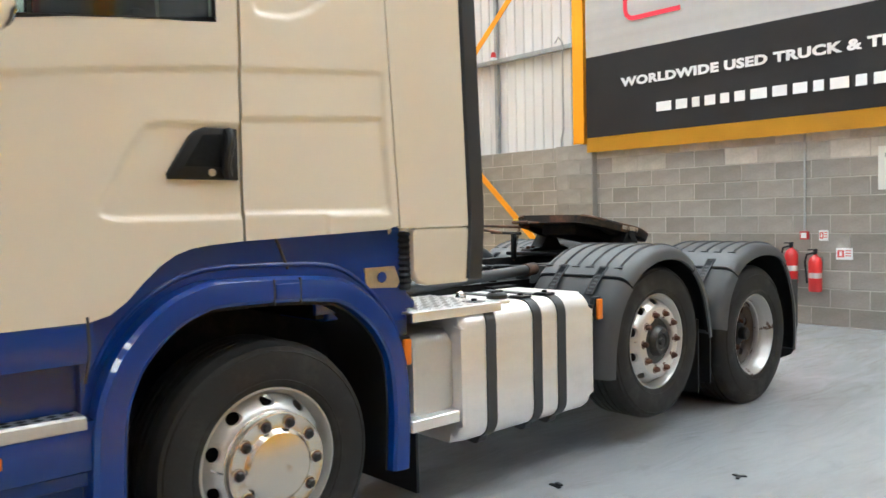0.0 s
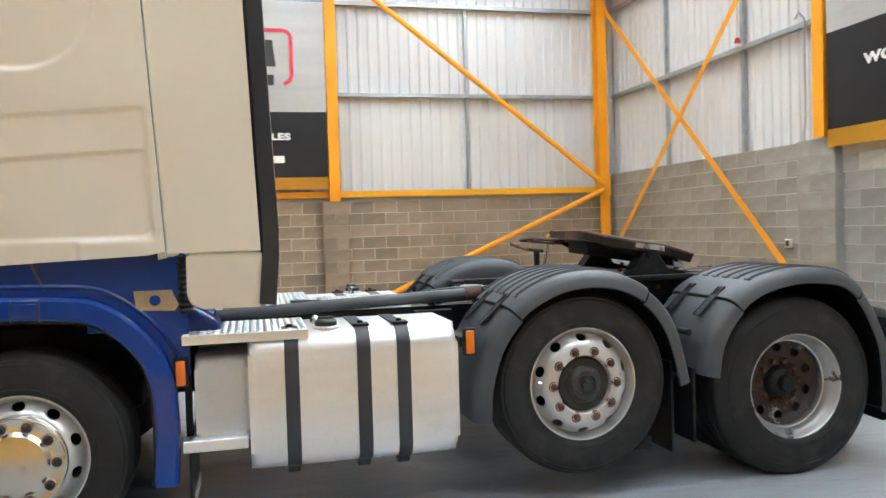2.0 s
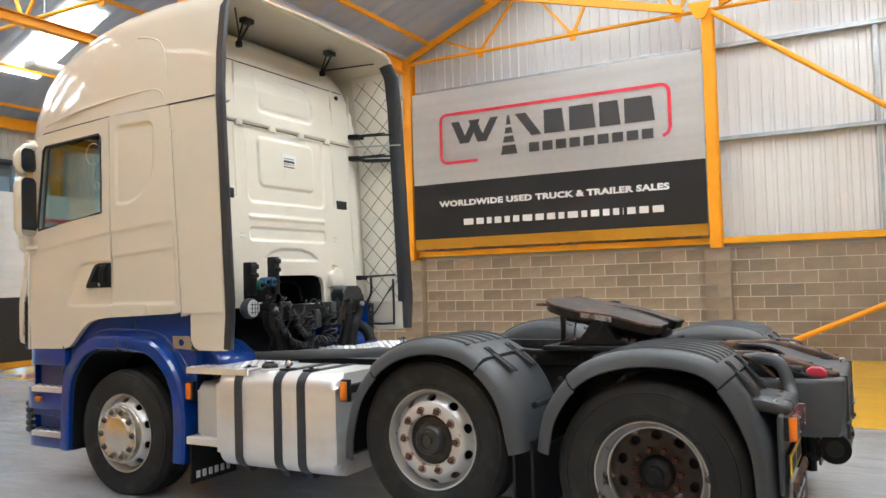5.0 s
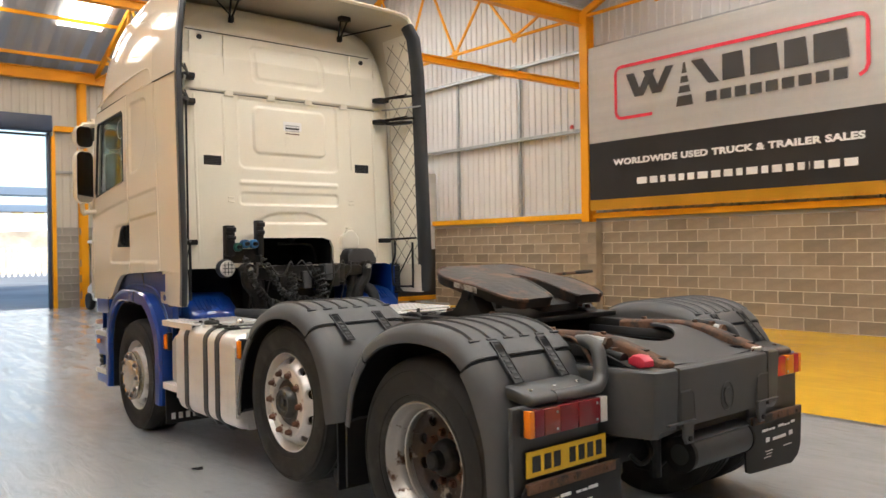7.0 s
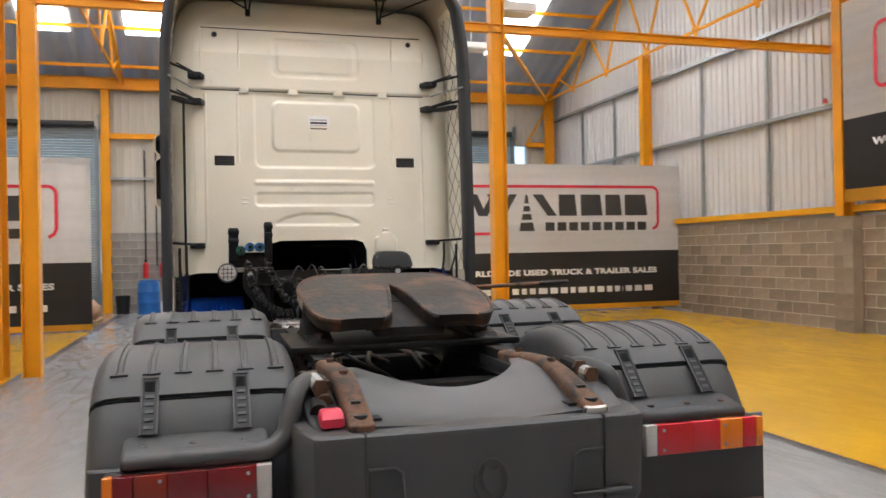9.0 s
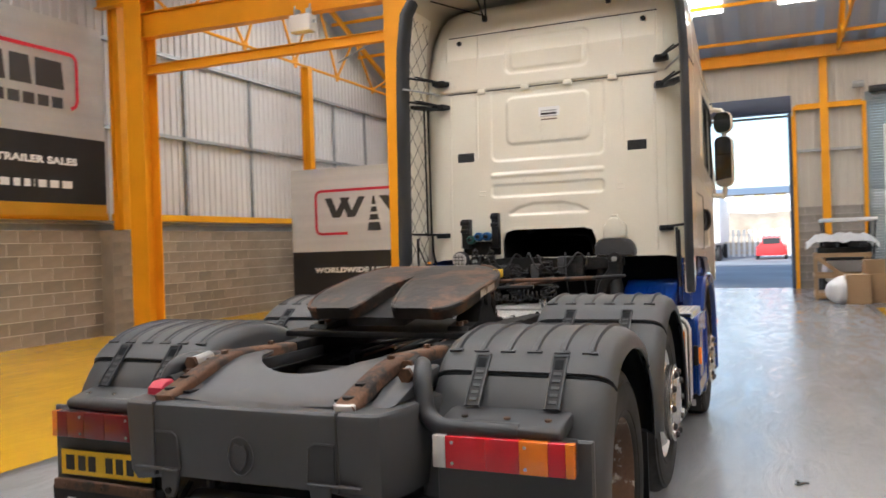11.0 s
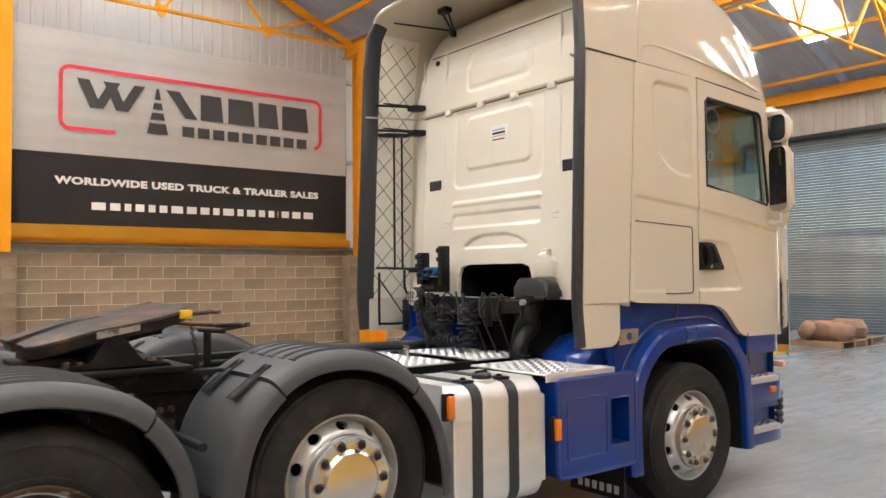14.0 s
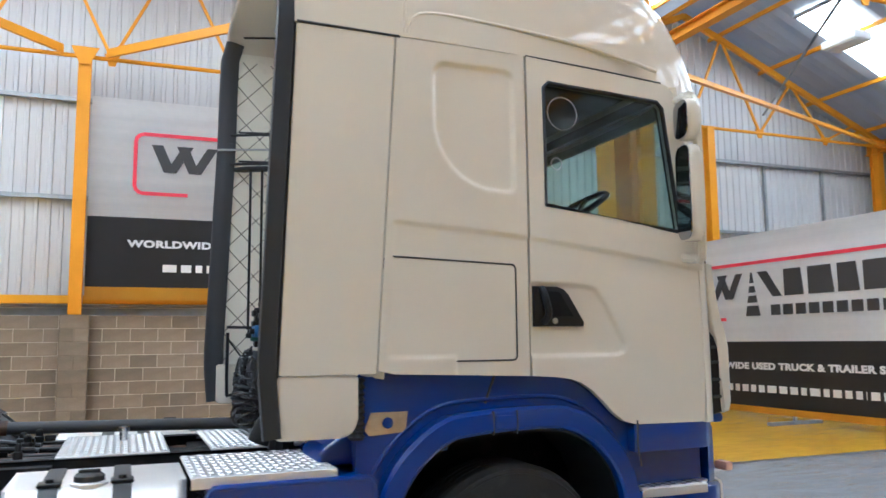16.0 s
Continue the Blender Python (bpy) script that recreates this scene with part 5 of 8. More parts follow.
def marker_lamp(x, y, z, parent, name="marker_lamp", w=0.045, h=0.12):
    m = part(name, box(x - w / 2 - 0.01, x + w / 2 + 0.01, y - (0.035 if y > 0 else 0), y + (0 if y > 0 else 0.035), z - h / 2 - 0.01, z + h / 2 + 0.01, 0.006), BLACK_PL, parent)
    part("lens", box(x - w / 2, x + w / 2, min(y, y + (0.022 if y > 0 else -0.022)), max(y, y + (0.022 if y > 0 else -0.022)), z - h / 2, z + h / 2, 0.008), AMBER, m, "amber side marker lens")
    return m


marker_lamp(-0.62, 1.17, 0.82, truck)
marker_lamp(-2.03, 1.205, 0.885, truck)
marker_lamp(-2.05, -1.225, 0.89, truck)
marker_lamp(-1.305, -1.255, 0.69, truck)
part("lamp_bracket", box(-2.03, -1.98, 0.9, 1.2, 0.86, 0.91), CHASSIS, truck)

# blue locker on the other side
lk = part("side_locker", plate(rounded(-1.29, -0.60, 0.40, 0.96, 0.04, 4), [[(-0.83, 0.54), (-0.83, 0.815), (-0.665, 0.815), (-0.665, 0.54)]], lambda u, v, d: (u, -1.25 + d, v), 0.15), BLUE, truck, "blue side locker with a deep recessed grip", smooth=None)
part("locker_body", box(-1.285, -0.605, -1.10, -0.75, 0.405, 0.955), BLUE, lk, smooth=None)
part("locker_rim", tube([(p[0], -1.244, p[1]) for p in rounded(-1.288, -0.602, 0.402, 0.958, 0.04, 4)], 0.013, 8, closed=True), BLUE, lk)
part("recess_rim", tube([(p[0], -1.247, p[1]) for p in rounded(-0.835, -0.66, 0.535, 0.82, 0.015, 3)], 0.007, 6, closed=True), BLUE, lk)
part("locker_frame", tube([(p[0], -1.249, p[1]) for p in rounded(-1.21, -0.87, 0.50, 0.845, 0.02, 3)], 0.007, closed=True), BLUE, lk)
part("front_mud_flap", box(-0.66, -0.645, -1.2, -0.75, 0.16, 0.5), BLACK_PL, truck)
part("front_mud_flap", box(-0.66, -0.645, 0.75, 1.2, 0.16, 0.5), BLACK_PL, truck)
for s in (1, -1):
    for k in range(6):
        part("maker_bar", box(-0.67 - 0.001, -0.664, min(s * (1.16 - k * 0.06), s * (1.128 - k * 0.06)), max(s * (1.16 - k * 0.06), s * (1.128 - k * 0.06)), 0.195, 0.245), WHITE_INK, truck, smooth=None)


def side_y(z):
    """Half-width of the roof's side at a height, for the straight part of the cab."""
    v = (z - 2.94) / 0.86
    k = [(0, 0), (0.2, 0.004), (0.42, 0.018), (0.62, 0.04), (0.78, 0.065), (1, 0.2)]
    for (a, p), (c, q) in zip(k, k[1:]):
        if v <= c:
            return 1.199 - p - (q - p) * max(0, v - a) / (c - a)
    return 1.0


# -- cab: side panels with real gaps over a dark inner skin --
def side_plate(name, outline, holes, y, s, mat, parent, thick=0.045, label=""):
    return part(name, plate(outline, holes, lambda u, v, d: (u, s * (y - d), v), thick), mat, parent, label, smooth=30)


def pressed_side(name, outline, holes, y, s, mat, parent, steps, thick=0.045):
    return part(name, pressed(outline, holes, lambda u, v, d: (u, s * (y - d), v), thick, steps), mat, parent, smooth=50)


cab = part("cab", box(0.2, 1.12, -1.0, 1.0, 1.36, 1.44), DARK, truck, "cream high-roofed sleeper cab")
for s in (1, -1):
    G = 0.006
    upper_step = [(-0.50, 2.062), (-0.47, 2.066), (0.10, 2.022), (0.19, 2.016), (0.68, 1.962), (1.3, 1.872), (1.3, 1.0), (-0.2, 1.0), (-0.2, 1.455), (-0.53, 1.455)]
    sunk = [(rounded(-0.30, 0.112, 2.238, 2.838, (0.05, 0.06, 0.33, 0.03), 8), 0.014, 0.022), (upper_step, 0.008, 0.014)]
    if s > 0:
        sunk.append(([(-0.50, 1.87), (0.19, 1.825), (0.6, 1.80), (0.6, 1.462), (-0.49, 1.468), (-0.525, 1.50)], 0.010, 0.014))
    sleeper = pressed_side("sleeper_side", [(-0.575, 1.40), (-0.50, 1.383), (0.185 - G, 1.358), (0.185 - G, 2.928), (-0.485, 2.936)], [], 1.2, s, CREAM, cab, sunk)
    side_plate("inner_skin", [(-0.54, 1.41), (0.24, 1.39), (0.24, 2.9), (-0.47, 2.92)], [], 1.15, s, DARK, sleeper, 0.01)
    # door with its window
    win = [(0.285, 2.185), (0.285, 2.78), (0.31, 2.805), (0.97, 2.775), (1.0, 2.745), (1.085, 2.11), (1.07, 2.085)]
    dr = [(0.185 + G, 1.358), (0.33, 1.348), (0.40, 1.338), (0.46, 1.318), (0.52, 1.28), (0.585, 1.222), (0.64, 1.165), (0.70, 1.123), (0.77, 1.105), (1.19, 1.10), (1.225, 1.6), (1.215, 2.0), (1.17, 2.30), (1.08, 2.83), (1.04, 2.876), (0.185 + G, 2.928)]
    scoop = [(0.1, 1.80), (0.48, 1.79), (0.555, 1.775), (0.61, 1.70), (0.72, 1.50), (0.715, 1.465), (0.68, 1.452), (0.1, 1.452)]
    door = pressed_side("door", dr, [win], 1.2, s, CREAM, cab, [(upper_step, 0.008, 0.014), (scoop, 0.013, 0.018)])
    part("door_shell", plate([(p[0] * 0.985 + 0.02, p[1] * 0.99 + 0.02) for p in dr if True], [[(0.27, 2.16), (0.27, 2.82), (1.0, 2.79), (1.1, 2.07)]], lambda u, v, d: (u, s * (1.15 - d), v), 0.02), DARK, door, smooth=None)
    part("window_pane", plate(win, [], lambda u, v, d: (u, s * (1.178 - d), v), 0.005), GLASS, door, "green-tinted side window", smooth=None).visible_shadow = False
    part("window_seal", tube([(p[0], s * 1.196, p[1]) for p in win], 0.012, 6, closed=True), BLACK_PL, door)
    for cx, cz, r in ((0.40, 2.66, 0.085), (0.36, 2.40, 0.03)):
        part("window_sticker", tube([(cx + r * math.cos(t), s * 1.1805, cz + r * math.sin(t)) for t in [2 * math.pi * i / 20 for i in range(20)]], 0.0028, 5, closed=True), CONDUIT, door)
    # handle: a dark scooped pocket with a grip and lock
    hp = [(0.205, 1.592), (0.205, 1.785), (0.335, 1.785), (0.372, 1.772), (0.397, 1.748), (0.482, 1.612), (0.478, 1.592)]
    h = part("door_handle", slab(hp, "y", s * 1.165, s * 1.200, 0.006, 2), BLACK_PL, door, "black moulded door handle")
    part("handle_pocket", slab([(0.275, 1.64), (0.275, 1.762), (0.345, 1.757), (0.42, 1.64)], "y", s * 1.1995, s * 1.2012), LINER, h)
    part("grip", tube(smooth_path([(0.245, s * 1.20, 1.775), (0.25, s * 1.226, 1.735), (0.268, s * 1.226, 1.65), (0.25, s * 1.20, 1.608)], 4), 0.019), BLACK_PL, h)
    part("lock", lathe([(0.014, s * 1.2), (0.014, s * 1.207), (0, s * 1.208)], "y", (0.315, 0, 1.618), 12), CAPGOLD, h)
    if s < 0:                                   # the locker flap's gap
        flap_line = rounded(-0.545, 0.112, 1.435, 1.885, 0.022, 4)
        bead([(x, z + (0.012 - 0.035 * (x + 0.2)) * (1 if z > 1.6 else 0)) for x, z in flap_line], 1.1925, 0.0042, s, DARK, "locker_gap", sleeper, True)
    # rear fairing with its quilted inside and rubber edge
    fair = side_plate("side_fairing", [(-0.585, 1.388), (-0.495, 2.935), (-0.950, 2.935), (-0.985, 2.0), (-1.008, 1.388)], [], 1.2, s, CREAM, cab, 0.02)
    bm = bmesh.new()
    rows = []
    for q in range(26):
        z = 1.15 + 2.46 * q / 25
        xa, xb = -0.60 + 0.08 * (z - 1.15) / 2.2, -1.01 + 0.05 * (z - 1.15) / 2.2
        xa = xa if z > 1.395 else -0.70
        rows.append([bm.verts.new((xa + (xb - xa) * k / 4, s * (min(1.178, side_y(z) - 0.024) - 0.004 * math.sin(math.pi * k / 4)), z)) for k in range(5)])
    for p, q in zip(rows, rows[1:]):
        for k in range(4):
            bm.faces.new((p[k], p[k + 1], q[k + 1], q[k]))
    bmesh.ops.recalc_face_normals(bm, faces=bm.faces)
    bmesh.ops.solidify(bm, geom=bm.faces[:], thickness=0.010)
    part("quilted_lining", bm, QUILT, fair, smooth=60)
    bm, knots = bmesh.new(), bmesh.new()
    for k in range(-3, 18):                     # crossing quilting seams, knotted where they meet
        for d in (1, -1):
            z0 = 1.2 + k * 0.20
            pts = []
            for q in range(9):
                u, v = q / 8, z0 + d * (q / 8 - 0.5) * 0.40
                xa, xb = -0.61 + 0.07 * (v - 1.15) / 2.2, -0.985 + 0.05 * (v - 1.2) / 2.2
                if 1.36 < v < 3.56:
                    pts.append((xa + (xb - xa) * u, s * (min(1.178, side_y(v) - 0.024) - 0.013), v))
                    if q in (0, 4, 8):
                        lathe([(0, -0.008), (0.007, -0.005), (0.007, 0.005), (0, 0.008)], "z", pts[-1], 6, knots)
            if len(pts) > 1:
                tube(pts, 0.0038, 5, bm)
    part("quilt_stitching", bm, SEAM, fair, smooth=None)
    part("quilt_knot", knots, SEAM, fair, smooth=None)["kind"] = "stuff"
    edge = [(-0.955, 3.67), (-0.985, 3.55), (-0.988, 3.25), (-0.990, 2.955), (-1.012, 2.4), (-1.027, 2.0), (-1.048, 1.48), (-1.046, 1.36), (-1.025, 1.13)]
    for nm, run in (("roof_rubber_edge", edge[:4]), ("rubber_edge", edge[3:])):
        bm = sweep([Vector(p) for p in run], [(-0.075, 1.150), (-0.02, 1.150), (0.034, 1.172), (0.050, 1.196), (0.046, 1.222), (-0.026, 1.209), (-0.032, 1.19), (-0.075, 1.160)])
        for v in bm.verts:
            v.co.y -= 1.199 - side_y(v.co.z)
        part(nm, sided(bm, s), RUBBER_EDGE, fair, "dark grey rubber edge", smooth=50)
    skirt = part("fairing_skirt", slab(rounded(-1.018, -0.664, 1.118, 1.384, (0.012, 0.012, 0.02, 0.075), 6), "y", s * 1.145, s * 1.192, 0.014, 3), CREAM, cab, smooth=50)
    # hinged stays between cab back and fairing
    for z in (2.78, 2.99, 1.62):
        b = part("stay", tube([(-0.62, s * 0.95, z), (-0.75, s * 1.02, z + 0.012), (-0.95, s * 1.145, z + 0.02)], 0.010), BLACK_PL, cab)
        part("stay_clamp", sided(slab([(-0.70, 0.93), (-0.60, 0.90), (-0.57, 0.96), (-0.62, 1.03), (-0.70, 1.03)], "z", z - 0.022, z + 0.022, 0.008), s), BLACK_PL, b)
        if z != 1.62:
            part("stay_link", tube([(-0.66, s * 0.97, z + 0.015), (-0.90, s * 1.10, z + 0.035)], 0.007), BLACK_PL, b)
    part("stay_shelf", sided(slab([(-0.70, 0.99), (-0.86, 1.06), (-0.93, 1.14), (-0.86, 1.15), (-0.70, 1.07)], "z", 2.745, 2.775, 0.006), s), BLACK_PL, cab)
    part("stay_band", tube([(-0.62, s * 1.0, 2.90), (-1.04, s * 1.155, 2.90)], 0.008, 6), CONDUIT, cab)
    for dx in (0.0, 0.08) if s > 0 else ():
        part("stay_rod", tube([(-0.74 - dx, s * 1.06, 1.62), (-0.74 - dx, s * 1.06, 2.76)], 0.009), BLACK_PL, cab)
    part("stay_loop", tube(smooth_path([(-0.72, s * 1.06, 1.62), (-0.72, s * 1.06, 1.48), (-0.67, s * 1.06, 1.36), (-0.67, s * 1.07, 1.21), (-0.70, s * 1.08, 1.175), (-0.92, s * 1.10, 1.175), (-0.95, s * 1.10, 1.21), (-0.95, s * 1.10, 1.60)], 4), 0.011), BLACK_PL, cab)
    part("stay_diagonal", tube([(-0.95, s * 1.11, 1.56), (-0.70, s * 1.08, 1.22)], 0.006), BLACK_PL, cab)
# corrugated gaiters between the blue infill and the fairing skirts
for s in (1, -1):
    bm = bmesh.new()
    lathe([(0.030 + (0.010 if k % 2 else 0.0), 1.10 + k * 0.0135) for k in range(21)], "z", (-0.655, s * 1.13, 0), 14, bm)
    part("gaiter", bm, BLACK_PL, truck, "black corrugated gaiter", smooth=None)
# the hole for the engine in the back wall, and the pressed back panel
sunk = [([(-1.2, 2.905), (1.2, 2.905), (1.2, 4.0), (-1.2, 4.0)], -0.016, 0.014), ([(-1.2, 3.432), (1.2, 3.432), (1.2, 4.0), (-1.2, 4.0)], -0.012, 0.012),
        (rounded(-0.365, 0.365, 3.02, 3.355, 0.06, 5), 0.013, 0.016), (rounded(-0.32, 0.32, 3.06, 3.315, 0.04, 4), -0.008, 0.014),
        (rounded(-0.49, 0.51, 2.262, 2.872, (0.03, 0.03, 0.06, 0.06), 5), 0.010, 0.016), (rounded(-0.36, 0.365, 2.40, 2.81, 0.055, 5), -0.013, 0.016),
        (rounded(-0.475, 0.515, 2.118, 2.15, 0.012, 3), -0.010, 0.014), (rounded(-0.475, 0.515, 1.945, 2.048, 0.03, 4), 0.012, 0.014),
        ([(0.36, 1.795), (0.27, 1.845), (0.14, 1.875), (-0.12, 1.875), (-0.25, 1.845), (-0.34, 1.795), (-0.33, 1.782), (0.35, 1.782)], 0.014, 0.014)]
back = part("back_panel", pressed([(-0.98, 1.40), (0.98, 1.40), (0.99, 2.9), (0.985, 3.2), (0.96, 3.38), (0.89, 3.52), (0.74, 3.61), (-0.74, 3.61), (-0.89, 3.52), (-0.96, 3.38), (-0.985, 3.2), (-0.99, 2.9)],
                                  [[(-0.40, 1.405), (-0.40, 1.56), (-0.37, 1.63), (-0.30, 1.652), (0.32, 1.652), (0.39, 1.63), (0.42, 1.56), (0.42, 1.405)]],
                                  lambda u, v, d: (-0.66 + d + 0.10 * (v - 1.4) / 2.0 + max(0, v - 3.2) * 0.35, u, v), 0.03, sunk), WHITE_BACK, cab, "cream pressed-steel back of the cab", smooth=50)


def bx(z):
    return -0.66 + 0.10 * (z - 1.4) / 2.0 + max(0, z - 3.2) * 0.35


def back_bead(pts):
    bm = tube([(bx(z), y, z) for y, z in pts], 0.0125, 10)
    for v in bm.verts:
        v.co.x = bx(v.co.z) + (v.co.x - bx(v.co.z)) * 0.42
    return part("pressed_edge", bm, WHITE_BACK, back, smooth=60)


for y in (-0.9, 0.9):
    back_bead([(y, 1.45), (y, 2.86)])
    back_bead([(y * 0.715, 2.3), (y * 0.715, 2.86)])
    part("screw", lathe([(0.022, -0.012), (0.022, 0), (0.01, 0.0)], "x", (bx(3.36) - 0.018, y * 0.91, 3.36), 12), BLACK_PL, back)
    part("vent_slot", box(bx(2.31) - 0.006, bx(2.31) + 0.01, y * 0.838 - 0.078, y * 0.838 + 0.078, 2.272, 2.352, 0.004, 1), BLACK_PL, back, "black ribbed vent")
    for k in range(5):
        part("vent_rib", box(bx(2.31) - 0.010, bx(2.31) - 0.005, y * 0.838 - 0.07, y * 0.838 + 0.07, 2.282 + k * 0.0145, 2.288 + k * 0.0145), GREY_PL, back, smooth=None)
# the step where the roof section meets the lower back; dark strips paint its shadow
for z, o in ((2.893, 0.0), (3.424, 0.016)):
    part("seam_shade", box(bx(z) - o - 0.004, bx(z) + 0.006, -0.93, 0.93, z - 0.004, z + 0.004), DARK, back, smooth=None)
for y in (-0.93, 0.93, -0.655, 0.63):
    part("panel_fold", box(bx(3.2) - 0.024, bx(3.2), y - 0.006, y + 0.006, 2.97, 3.39, 0.004, 1), WHITE_BACK, back)
for y in (-0.567, -0.184, 0.193, 0.593):
    part("seam_tab", slab([(y - 0.042, 2.87), (y + 0.042, 2.87), (y + 0.034, 2.915), (y - 0.034, 2.915)], "x", bx(2.9) - 0.024, bx(2.9), 0.006, 2), WHITE_BACK, back)
stk = part("sticker", box(bx(2.64) - 0.004, bx(2.64) + 0.004, -0.11, 0.075, 2.585, 2.70), WHITE_INK, back, "small white sticker with grey bars")
for k, (z, h, m) in enumerate(((2.665, 0.012, CONDUIT), (2.64, 0.018, INK), (2.618, 0.008, CONDUIT), (2.592, 0.01, RUST))):
    part("sticker_bar", box(bx(2.64) - 0.006, bx(2.64) - 0.004, -0.085, 0.055, z - h / 2, z + h / 2), m, stk, smooth=None)
part("washer_bottle", slab([(-0.66, 1.545), (-0.66, 1.650), (-0.645, 1.672), (-0.60, 1.692), (-0.595, 1.725), (-0.53, 1.725), (-0.525, 1.692), (-0.48, 1.672), (-0.465, 1.650), (-0.465, 1.545)], "x", bx(1.65) - 0.05, bx(1.65) + 0.01, 0.018, 3), WHITE_BACK, back, "pale plastic bottle")
part("bottle_cap", box(bx(1.74) - 0.042, bx(1.74), -0.588, -0.537, 1.727, 1.748, 0.006), WHITE_BACK, back)
for y in (-0.62, 0.60):
    for z in (1.965, 2.0):
        part("pressed_tab", box(bx(z) - 0.006, bx(z) + 0.01, y - 0.028, y + 0.028, z - 0.005, z + 0.005, 0.003, 1), WHITE_BACK, back)
part("engine_tunnel", plate([(-0.46, 1.30), (0.48, 1.30), (0.48, 1.70), (-0.46, 1.70)], [[(-0.40, 1.36), (-0.40, 1.66), (0.42, 1.66), (0.42, 1.36)]], lambda u, v, d: (-0.60 + d, u, v), 0.75), LINER, cab, smooth=None)
part("tunnel_end", box(0.15, 0.2, -0.5, 0.5, 1.3, 1.72), LINER, cab)
part("tunnel_pipe", tube(smooth_path([(-0.42, 0.05, 1.60), (-0.43, -0.22, 1.595), (-0.44, -0.30, 1.56), (-0.45, -0.335, 1.42)], 5), 0.012, 8), CHASSIS, cab)

# rounded corners that carry the back panel out to the sides and up into the roof
inner = [(0.98, 1.40), (0.983, 1.8), (0.987, 2.3), (0.99, 2.9), (0.988, 3.05), (0.96, 3.38), (0.925, 3.45), (0.89, 3.52), (0.82, 3.562), (0.74, 3.61), (0.4, 3.61), (0.0, 3.61)]
outer = [(1.166, 1.36), (1.166, 1.8), (1.166, 2.3), (1.166, 2.9), (1.165, 3.1), (1.145, 3.38), (1.125, 3.50), (1.09, 3.60), (1.03, 3.68), (0.93, 3.725), (0.45, 3.745), (0.0, 3.75)]
inner = inner + [(-y, z) for y, z in inner[-2::-1]]
outer = outer + [(-y, z) for y, z in outer[-2::-1]]
bm = bmesh.new()
rows = []
for k in range(7):
    f = k / 6
    rows.append([bm.verts.new((bx(p[1] + (q[1] - p[1]) * f) + 0.004 - (0.026 if p[1] > 3.4 else 0.012 if p[1] > 2.95 else 0) * (1 - f) + 0.12 * f ** 2.2, p[0] + (q[0] - p[0]) * f, p[1] + (q[1] - p[1]) * f)) for p, q in zip(inner, outer)])
for p, q in zip(rows, rows[1:]):
    for k in range(len(inner) - 1):
        bm.faces.new((p[k], p[k + 1], q[k + 1], q[k]))
part("rear_corner", bm, WHITE_BACK, cab, smooth=60)

# high roof: a hollow shell lofted from front to rear, open behind
STN = [(-0.985, 1.200, 3.77), (-0.7, 1.200, 3.79), (-0.3, 1.198, 3.80), (0.1, 1.194, 3.77), (0.45, 1.187, 3.71), (0.75, 1.175, 3.62), (0.98, 1.155, 3.51), (1.15, 1.125, 3.40), (1.28, 1.085, 3.25), (1.36, 1.04, 3.09), (1.40, 1.0, 2.94)]


def roof_section(w, top, base):
    h = top - base
    pts = [(w, base), (w - 0.004, base + 0.2 * h), (w - 0.018, base + 0.42 * h), (w - 0.04, base + 0.62 * h), (w - 0.065, base + 0.78 * h),
           (w - 0.095, base + 0.89 * h), (w - 0.14, base + 0.955 * h), (w - 0.22, base + 0.985 * h), (w - 0.4, base + h), (w * 0.35, top + 0.006)]
    return pts + [(0, top + 0.008)] + [(-y, z) for y, z in pts[::-1]]


bm = bmesh.new()
rows = []
for x, w, top in STN:
    base = 2.94 - max(0, x) * 0.055
    rows.append([bm.verts.new((x, y, z)) for y, z in roof_section(w, max(top, base + 0.03), base)])
for p, q in zip(rows, rows[1:]):
    for j in range(len(p) - 1):
        bm.faces.new((p[j], p[j + 1], q[j + 1], q[j]))
bm.faces.new(rows[-1])
bmesh.ops.recalc_face_normals(bm, faces=bm.faces)
bmesh.ops.solidify(bm, geom=bm.faces[:], thickness=0.02)
roof = part("roof", bm, CREAM, cab, "cream moulded high roof", smooth=50)
part("roof_lip", tube([(-0.985, y, z) for y, z in roof_section(1.200, 3.77, 2.94)[5:-5]], 0.014, 6), CREAM, roof)
for s in (1, -1):
    bead([(-0.95, 2.945), (-0.47, 2.938)], 1.2, 0.006, s, DARK, "roof_gap", roof)
    bead([(0.19, 2.931), (0.6, 2.911), (1.0, 2.884)], 1.197, 0.0045, s, DARK, "door_gap", roof)
    for line in ([(-0.43, 2.965), (-0.41, 3.03), (-0.35, 3.07), (-0.2, 3.08), (0.2, 3.06), (0.6, 3.02), (0.98, 2.95)], [(-0.445, 2.965), (-0.44, 3.15), (-0.42, 3.32), (-0.36, 3.43), (-0.25, 3.49), (-0.1, 3.52)]):
        part("pressed_edge", tube([(p.x, s * (side_y(p.y) - 0.0085), p.y) for p in smooth_path(line, 5)], 0.011, 8), CREAM, roof, smooth=60)
    for dx in (-0.035, 0.035):                  # forked stay under the hood and its thin rod
        part("roof_strut", tube([(-0.66, s * 0.55 + dx, 3.70), (-0.575, s * 0.55 + dx * 0.3, 3.56)], 0.009, 6), BLACK_PL, roof)
    part("strut_bracket", box(-0.70, -0.63, s * 0.55 - 0.055, s * 0.55 + 0.055, 3.69, 3.735, 0.008), BLACK_PL, roof)
    part("strut_foot", box(-0.60, -0.555, s * 0.55 - 0.02, s * 0.55 + 0.02, 3.515, 3.565, 0.006), BLACK_PL, roof)
    part("strut_rod", tube([(-0.60, s * 0.56, 3.565), (-0.90, s * 0.93, 3.665)], 0.007, 6), BLACK_PL, roof)
